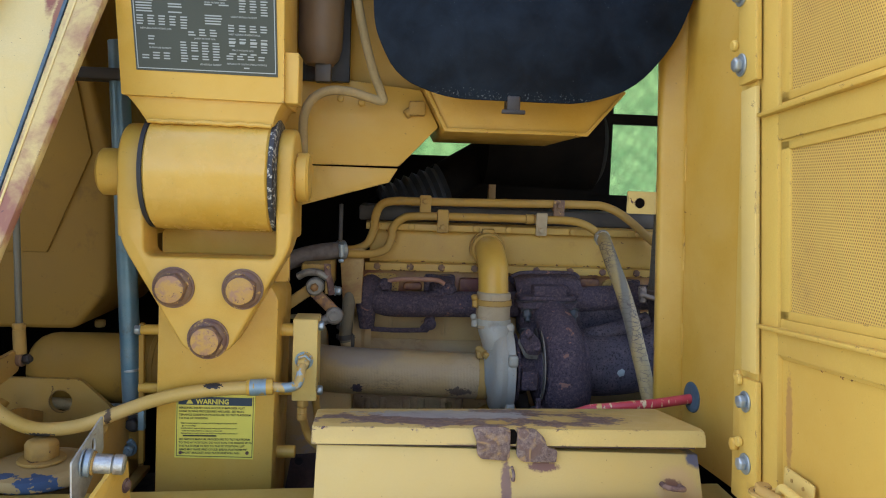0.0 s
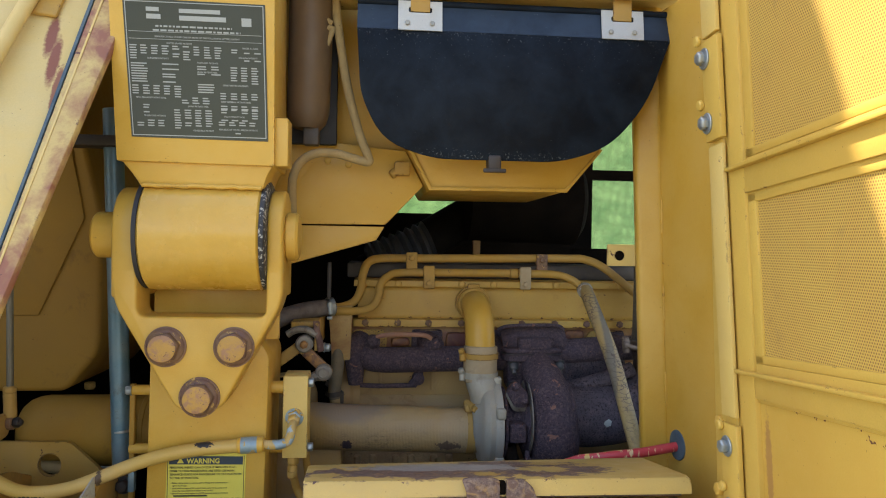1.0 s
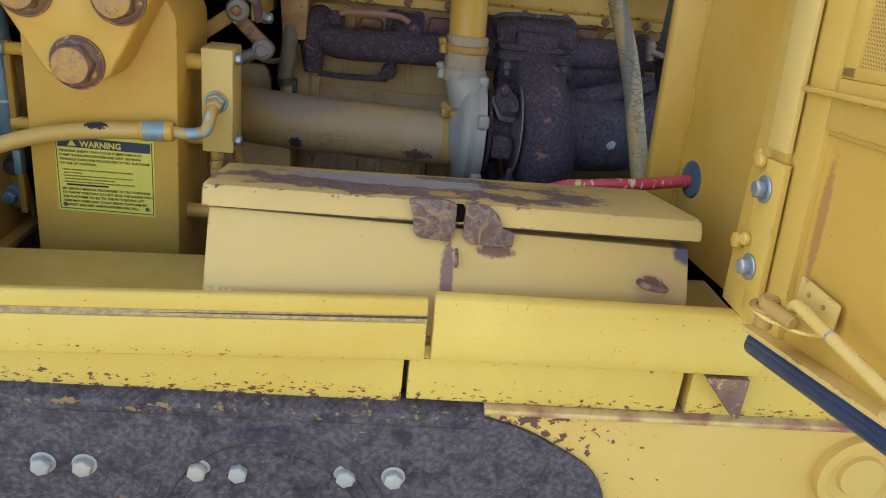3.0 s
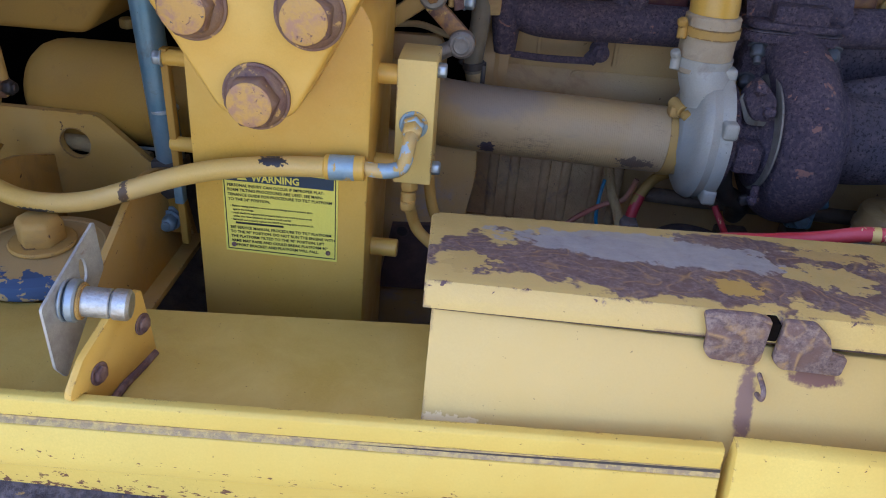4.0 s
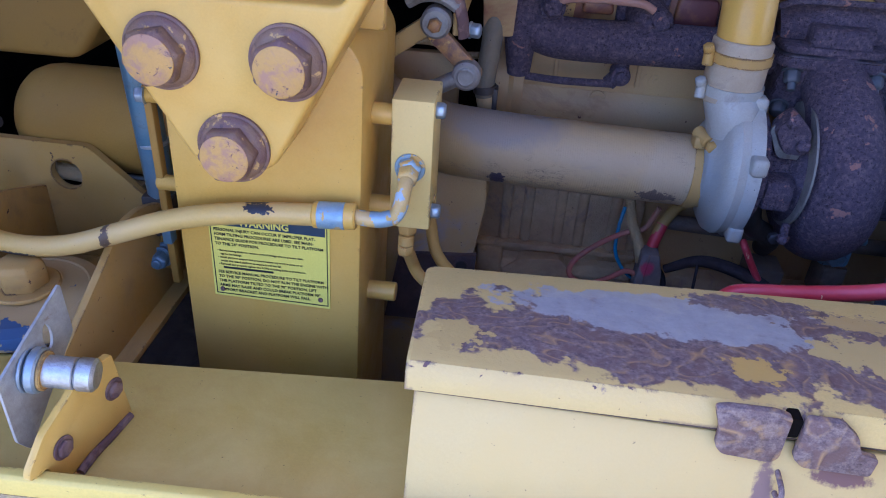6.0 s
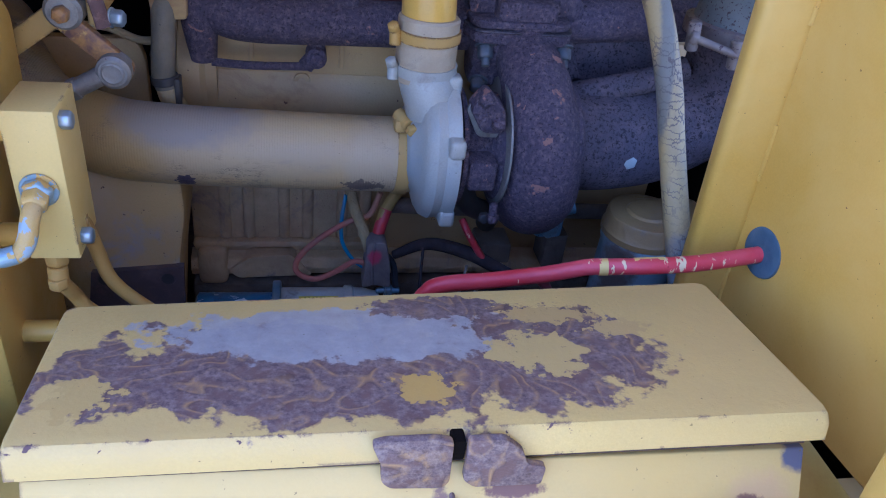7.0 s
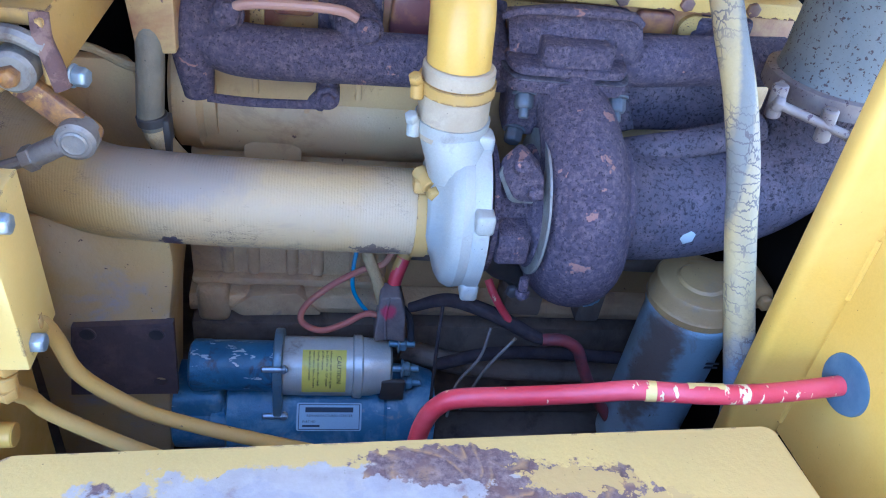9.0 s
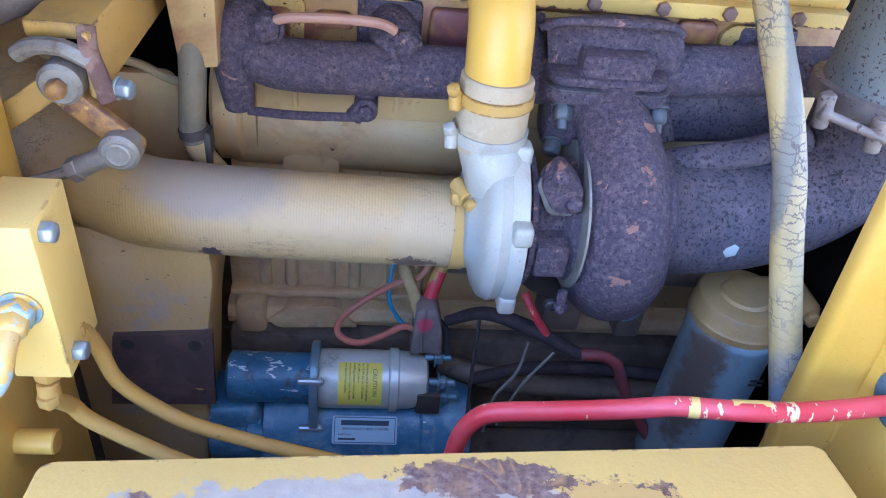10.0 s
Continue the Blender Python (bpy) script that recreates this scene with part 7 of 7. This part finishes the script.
for z0, z1, bolts, by in ((1.040, 1.194, (1.0665, 1.160), 1.513), (1.618, 1.768, (1.6455, 1.7427), 1.524)):
    leaf = part("hinge_leaf", [dbox(XF - 0.012, XF - 0.003, 1.484, 1.534, z0, z1)], yellow_door, door)
    for z in bolts:
        part("hinge_bolt", turned(hexbolt((XF - 0.012, by, z), (-1, 0, 0), 0.0105, 0.010, 0.0160, 0.003), DOOR), zinc, leaf, "plated hex bolt")
        part("weld_nut", turned(cyl((XF - 0.012, by + 0.014, z + 0.030), (XF - 0.020, by + 0.014, z + 0.030), 0.008, 14, 0.002), DOOR), yellow_door, leaf)
part("upper_rib", [dbox(XF - 0.010, XF + 0.002, 0.80, 1.486, 1.566, 1.572), dbox(XF, XF + 0.003, 0.80, 1.447, 1.530, 1.572)], yellow_door, door)
part("cross_member", dbox(XF + 0.004, XF + 0.03, 0.85, 1.447, 1.527, 1.580), yellow_door, door)
part("lower_rib", [dbox(XF - 0.010, XF + 0.002, 0.80, 1.486, 1.272, 1.278), dbox(XF, XF + 0.003, 0.80, 1.447, 1.24, 1.278)], yellow_door, door)
part("cross_member", dbox(XF + 0.004, XF + 0.03, 0.85, 1.447, 1.235, 1.290), yellow_door, door)
for z0, z1 in ((1.580, 2.12), (1.290, 1.528)):
    part("panel_border", [dbox(XF + 0.004, XF + 0.012, 1.425, 1.447, z0, z1), dbox(XF + 0.004, XF + 0.012, 0.85, 0.87, z0, z1), dbox(XF + 0.004, XF + 0.012, 0.85, 1.447, z0, z0 + 0.012), dbox(XF + 0.004, XF + 0.012, 0.85, 1.447, z1 - 0.012, z1)], yellow_door, door)
    part("perforated_panel", dbox(XF + 0.0075, XF + 0.012, 0.866, 1.428, z0 + 0.008, z1 - 0.008, 0), perforated, door, "finely perforated yellow panel")


def rake(y):
    """The height of the door's bottom edge."""
    return 0.998 + 0.178 * (1.47 - y)


def low_panel(x0, x1, y0, y1, z1):
    return turned(prism([(y0, rake(y0)), (y1, rake(y1)), (y1, z1 + 0.072 * (1.5 - y1)), (y0, z1 + 0.072 * (1.5 - y0))], "x", x0, x1, 0.001), Matrix(((1, 0, -0.072, 0.072 * 1.2), (0, 1, 0, 0), (0, 0, 1, 0), (0, 0, 0, 1))))


door_low = surface("lower_door_paint", (0.64, 0.42, 0.085), 0.5, fade=(0.58, 0.36, 0.07), fade_scale=4, chips=(0.14, 0.06, 0.03), chip_scale=70, chip_at=0.74, bands=[("Z", 1.250, 0.016, 0.16)], spec=0.3,
                   stains=[((0.44, 1.10, 1.090), (0.1, 0.035, 0.010), (0.36, 0.18, 0.06), 0.8), ((0.44, 1.43, 1.15), (0.1, 0.012, 0.10), (0.42, 0.23, 0.07), 0.8)])
part("solid_panel", low_panel(XF + 0.008, XF + 0.018, 0.85, 1.447, 1.236), door_low, door, "plain lower panel with rust along its top edge")
part("bottom_flange", bar3((XF + 0.012, 1.497, rake(1.497) + 0.004), (XF + 0.012, 0.80, rake(0.80) + 0.004), 0.030, 0.006, 0.001), yellow_pale, door, "pale bottom flange")
part("outer_skin", prism([(0.80, rake(0.80)), (1.497, rake(1.497)), (1.497, 2.15), (0.80, 2.15)], "x", XF + 0.060, XF + 0.066, 0), yellow_door, door)
seal_mat = surface("blue_black_seal", (0.012, 0.028, 0.075), 0.35, fade=(0.02, 0.045, 0.11), fade_scale=12)
seal = part("bottom_seal", sweep([(XF + 0.008, 1.475, rake(1.475) - 0.012), (XF + 0.008, 1.2, rake(1.2) - 0.012), (XF + 0.008, 0.80, rake(0.80) - 0.012)], 0.0125, 16, 2), seal_mat, door, "blue-black rubber bottom seal")
part("seal_lip", sweep([(XF + 0.000, 1.472, rake(1.475) - 0.003), (XF + 0.000, 1.2, rake(1.2) - 0.003), (XF + 0.000, 0.80, rake(0.80) - 0.003)], 0.0055, 12, 2), seal_mat, seal)
stay = part("stay_rod", sweep([(0.404, 1.382, 1.072), (0.403, 1.376, 1.084), (0.403, 1.362, 1.086), (0.403, 1.33, 1.085), (0.403, 1.215, 1.082), (0.403, 1.197, 1.078), (0.403, 1.192, 1.060)], 0.0062, 14), yellow_pale, door, "bent yellow stay rod")
part("stay_collar", cyl((0.403, 1.315, 1.0848), (0.403, 1.309, 1.0846), 0.0066, 14), aluminium, stay)
for pts, back, z in (([(0.436, 1.424), (0.436, 1.353), (0.405, 1.353), (0.378, 1.385), (0.376, 1.410), (0.390, 1.425)], (1.424, 1.355), 1.066), ([(0.436, 1.220), (0.436, 1.160), (0.400, 1.172), (0.388, 1.190), (0.388, 1.212), (0.40, 1.222)], (1.222, 1.162), 1.072)):
    br = part("stay_bracket", [prism(rounded(pts, [0.002, 0.006, 0.012, 0.014, 0.014, 0.01]), "z", z - 0.004, z, 0.001), box(0.432, 0.436, back[1], back[0], z - 0.002, z + 0.030, 0.0015)], yellow_pale, door, "worn angle bracket for the stay")
    for k in (0.3, 0.7):
        part("bracket_rivet", cyl((0.432, back[1] + (back[0] - back[1]) * k, z + 0.018), (0.4305, back[1] + (back[0] - back[1]) * k, z + 0.018), 0.0025, 10, 0), yellow_dirty, br)
part("pivot_pin", [cyl((0.392, 1.402, 1.066), (0.392, 1.402, 1.080), 0.0105, 20, 0.002), cyl((0.392, 1.402, 1.066), (0.392, 1.402, 1.070), 0.018, 24, 0.001), cyl((0.385, 1.400, 1.073), (0.396, 1.360, 1.072), 0.0075, 14, 0.002), cyl((0.392, 1.402, 1.045), (0.392, 1.402, 1.062), 0.009, 16, 0.002)], yellow_dirty, door, "worn pivot pin with a keeper")
for ob in [o for o in door.children if o.name.startswith(("stay_", "pivot_pin"))]:
    for o in [ob, *ob.children]:
        o.data.transform(Matrix.Translation((0.020, 0, 0)))

# ---- black flap and panels above the engine ----
flap = thing("black_flap", (0.17, 1.90, 1.62), "scuffed black sheet flap hung on two steel hooks", "flap")
fp = rounded([(-0.136, 1.872), (-0.128, 1.745), (-0.085, 1.655), (0.015, 1.622), (0.27, 1.622), (0.37, 1.655), (0.445, 1.745), (0.490, 1.872)], [0, 0.03, 0.05, 0.04, 0.04, 0.05, 0.05, 0], 5)
part("sheet", prism(fp, "y", 1.893, 1.897, 0.0015), flap_black, flap)
# lighter, bluer black: the sky's reflection on the fold is in its colour
flap_fold = surface("sky_lit_black_sheet", (0.012, 0.024, 0.042), 0.42, fade=(0.022, 0.040, 0.066), fade_scale=16, chips=(0.13, 0.15, 0.16), chip_scale=220, chip_at=0.69, chip_soft=0.08, chip_stretch=(0.4, 1, 1), spec=0.35)
part("folded_top", prism([(1.893, 1.872), (1.906, 1.925), (1.911, 1.925), (1.8975, 1.872)], "x", -0.136, 0.490, 0), flap_fold, flap)
part("top_bead", cyl((-0.136, 1.908, 1.928), (0.490, 1.908, 1.928), 0.007, 14), flap_black, flap)
for x0 in (-0.057, 0.348):
    hk = part("hook_plate", turned(plate_with_hole([(x0, 1.870), (x0 + 0.086, 1.870), (x0 + 0.086, 1.930), (x0, 1.930)], rounded([(x0 + 0.02, 1.906), (x0 + 0.066, 1.906), (x0 + 0.066, 1.918), (x0 + 0.02, 1.918)], 0.005), "y", 1.888, 1.891), about((x0, 1.89, 1.87), -9)), surface("bare_zinc_plate", (0.55, 0.54, 0.48), 0.5, 0.4), flap, "pale zinc hook plate")
    part("hook", box(x0 + 0.024, x0 + 0.062, 1.895, 1.90, 1.908, 1.965, 0.001), yellow_dirty, flap)
    for dx in (0.018, 0.066):
        part("rivet", turned(cyl((x0 + dx, 1.888, 1.884), (x0 + dx, 1.884, 1.884), 0.005, 12), about((x0, 1.89, 1.87), -9)), aluminium, hk)
part("tie_clip", [box(0.125, 0.150, 1.889, 1.93, 1.602, 1.632, 0.003), box(0.115, 0.160, 1.887, 1.895, 1.598, 1.606, 0.002)], steel_dark, flap)
single("hood_beam", [box(-0.20, 0.56, 1.885, 2.06, 1.955, 1.99, 0.004), box(-0.20, 0.56, 1.875, 1.89, 1.948, 2.01, 0.003)], yellow_pale, "pale yellow hood beam above the flap", "beam")
tray = thing("battery_tray", (0.17, 2.2, 1.57), "yellow folded steel tray behind the flap", "tray")
part("pan", prism(rounded([(-0.03, 1.665), (0.020, 1.573), (0.318, 1.575), (0.395, 1.665), (0.42, 1.95), (-0.06, 1.95)], 0.004), "y", 2.034, 2.45, 0.003), yellow, tray)
part("front_lip", prism(rounded([(-0.032, 1.667), (0.019, 1.571), (0.319, 1.573), (0.397, 1.667), (0.39, 1.667), (0.316, 1.580), (0.023, 1.578), (-0.024, 1.667)], 0.001), "y", 2.028, 2.034, 0.0008), yellow, tray)
gusset_plate = thing("gusset_plate", (-0.15, 2.1, 1.42), "large yellow gusset plate under the hood", "gusset plate")
part("plate", prism(rounded([(-0.36, 1.494), (-0.072, 1.497), (0.010, 1.584), (-0.030, 1.66), (-0.185, 1.675), (-0.185, 2.05), (-0.36, 2.05)], 0.004), "y", 2.095, 2.107, 0.002), yellow, gusset_plate)
part("upper_plate", box(-0.19, 0.02, 2.13, 2.14, 1.66, 2.05, 0.002), yellow, gusset_plate)
part("lower_flange", prism([(-0.36, 1.385), (-0.275, 1.408), (-0.092, 1.462), (-0.074, 1.4925), (-0.36, 1.4925)], "y", 2.098, 2.125, 0.002), yellow, gusset_plate)
part("lug", [box(-0.055, -0.02, 2.07, 2.10, 1.605, 1.635, 0.004), cyl((-0.062, 2.08, 1.605), (-0.03, 2.085, 1.63), 0.010, 14)], yellow_dirty, gusset_plate)
for x, z in ((-0.20, 1.635), (-0.155, 1.628)):
    part("bolt", hexbolt((x, 2.095, z), (0, -1, 0), 0.008, 0.006), yellow, gusset_plate)
reservoir = thing("coolant_reservoir", (-0.24, 2.0, 1.69), "brown-yellow upright coolant reservoir", "reservoir")
part("tank", lathe((-0.238, 2.01, 1.690), (0.02, 0, 1), [(0, 0.028), (0.012, 0.038), (0.035, 0.044), (0.50, 0.046)], 32), surface("smoked_yellow_plastic", (0.17, 0.105, 0.05), 0.5, fade=(0.10, 0.065, 0.04)), reservoir)
part("outlet", [box(-0.245, -0.213, 1.99, 2.02, 1.655, 1.692, 0.004)], steel_dark, reservoir)
single("black_bracket", box(-0.285, -0.18, 2.055, 2.075, 1.665, 2.05, 0.004), black_rubber, "black bracket behind the reservoir", "bracket")
single("braided_hose", sweep([(-0.186, 2.0, 2.02), (-0.182, 2.0, 1.94), (-0.176, 2.0, 1.89), (-0.158, 2.0, 1.785), (-0.133, 2.0, 1.69), (-0.112, 2.0, 1.636), (-0.112, 2.0, 1.624), (-0.140, 2.0, 1.630), (-0.18, 2.0, 1.640), (-0.222, 2.0, 1.638), (-0.252, 2.0, 1.618), (-0.266, 2.005, 1.585), (-0.268, 2.02, 1.54), (-0.268, 2.05, 1.47)], 0.0092, 14), braid, "tan braided sleeved hose hanging beside the flap", "hose")
single("cable_tie", sweep([(-0.19, 1.99, 1.905), (-0.21, 1.985, 1.915), (-0.228, 1.985, 1.905), (-0.215, 1.985, 1.89), (-0.19, 1.99, 1.895), (-0.20, 1.99, 1.86)], 0.006, 8), braid, "frayed tan tie knotted round the hose", "tie")

# ---- dark inside of the bay ----
# drum, walls and far door skin are painted near black to read as shade
muffler = thing("muffler", (0.3, 2.72, 1.45), "muffler drum behind the engine, coloured near black for shade", "muffler")
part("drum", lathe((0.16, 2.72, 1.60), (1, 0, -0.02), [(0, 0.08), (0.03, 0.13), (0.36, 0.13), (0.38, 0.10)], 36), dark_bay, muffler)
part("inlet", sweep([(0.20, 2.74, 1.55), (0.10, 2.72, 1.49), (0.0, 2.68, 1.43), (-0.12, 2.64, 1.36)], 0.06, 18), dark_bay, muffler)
bellows = thing("rubber_bellows", (0.0, 2.62, 1.40), "black ribbed rubber bellows on the air duct", "duct")
part("bellows", lathe((-0.10, 2.58, 1.385), (0.85, 0.1, 0.35), [(i * 0.012, 0.075 if i % 2 else 0.064) for i in range(16)], 32), black_rubber, bellows)
single("orange_bar", box(0.205, 0.228, 2.70, 2.72, 1.40, 1.505, 0.003), lnk_rust, "orange-painted upright bar behind the engine", "bar")
single("engine_bay_floor", box(-1.35, 1.3, 1.70, 3.20, 0.30, 0.44, 0), oily_brown, "oil-black engine bay floor plate", "floor plate", kind="structure")
single("bay_wall_west", box(-1.42, -1.36, 1.60, 3.20, 0.30, 2.05, 0), dark_bay, "end wall of the engine bay, coloured near black for shade", "wall", kind="structure")
single("bay_wall_east", box(0.66, 0.70, 1.62, 3.00, 0.30, 1.10, 0), dark_bay, "wall beside the engine, coloured near black for shade", "wall", kind="structure")
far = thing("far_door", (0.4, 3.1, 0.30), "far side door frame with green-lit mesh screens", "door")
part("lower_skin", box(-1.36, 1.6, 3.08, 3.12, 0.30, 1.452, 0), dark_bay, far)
# added sheet hides the low screen, so the bay behind the engine stays dark
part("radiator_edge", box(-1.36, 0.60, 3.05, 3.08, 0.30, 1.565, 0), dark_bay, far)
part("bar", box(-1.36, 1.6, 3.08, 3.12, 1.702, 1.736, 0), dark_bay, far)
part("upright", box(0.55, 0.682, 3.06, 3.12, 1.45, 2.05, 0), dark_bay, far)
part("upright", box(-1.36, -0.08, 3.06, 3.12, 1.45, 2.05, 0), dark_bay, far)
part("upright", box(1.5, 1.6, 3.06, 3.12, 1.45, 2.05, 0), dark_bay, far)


def mesh_screen():
    m = bpy.data.materials.new("fine_wire_screen")
    m.use_nodes = True
    nt = m.node_tree
    p = nt.nodes["Principled BSDF"]
    p.inputs["Base Color"].default_value = (0.05, 0.05, 0.03, 1)
    tr = nt.nodes.new("ShaderNodeBsdfTransparent")
    mx = nt.nodes.new("ShaderNodeMixShader")
    tc = nt.nodes.new("ShaderNodeTexCoord")
    vo = nt.nodes.new("ShaderNodeTexVoronoi")
    vo.inputs["Scale"].default_value, vo.inputs["Randomness"].default_value = 300, 0.0
    nt.links.new(tc.outputs["Object"], vo.inputs["Vector"])
    nt.links.new(ramp(nt, vo.outputs["Distance"], [(0.44, (1.0,)), (0.52, (0.0,))]), mx.inputs[0])
    nt.links.new(p.outputs[0], mx.inputs[1])
    nt.links.new(tr.outputs[0], mx.inputs[2])
    nt.links.new(mx.outputs[0], nt.nodes["Material Output"].inputs[0])
    return m


part("screen", box(-0.08, 1.5, 3.097, 3.099, 1.452, 2.05, 0), mesh_screen(), far, "fine perforated screen")

# ---- unseen body added above the bay to cast its shade, and the distance ----
body = thing("machine_body", (0, 2.4, 1.95), "unseen plain yellow upper body, added to keep the sun off the bay", "machine body")
part("hood_top", box(-1.42, 1.6, 1.99, 3.20, 2.06, 2.12, 0), yellow, body)
part("cab_side", box(-3.4, 0.60, 1.98, 3.20, 2.12, 3.72, 0.01), yellow, body)
hedge_mat = bpy.data.materials.new("glowing_green_distance")
hedge_mat.use_nodes = True
hn = hedge_mat.node_tree
hp = hn.nodes["Principled BSDF"]
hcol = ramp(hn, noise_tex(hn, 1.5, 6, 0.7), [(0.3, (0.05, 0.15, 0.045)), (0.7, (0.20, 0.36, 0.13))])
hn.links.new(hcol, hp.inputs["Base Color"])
# emission stands in for sunlight on the near side of the trees
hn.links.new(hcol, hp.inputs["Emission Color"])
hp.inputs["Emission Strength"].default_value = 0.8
single("backdrop", box(-40, 40, 30, 30.2, 0, 14, 0), hedge_mat, "green trees far behind the machine, glowing in place of sunlight", "backdrop", kind="structure")
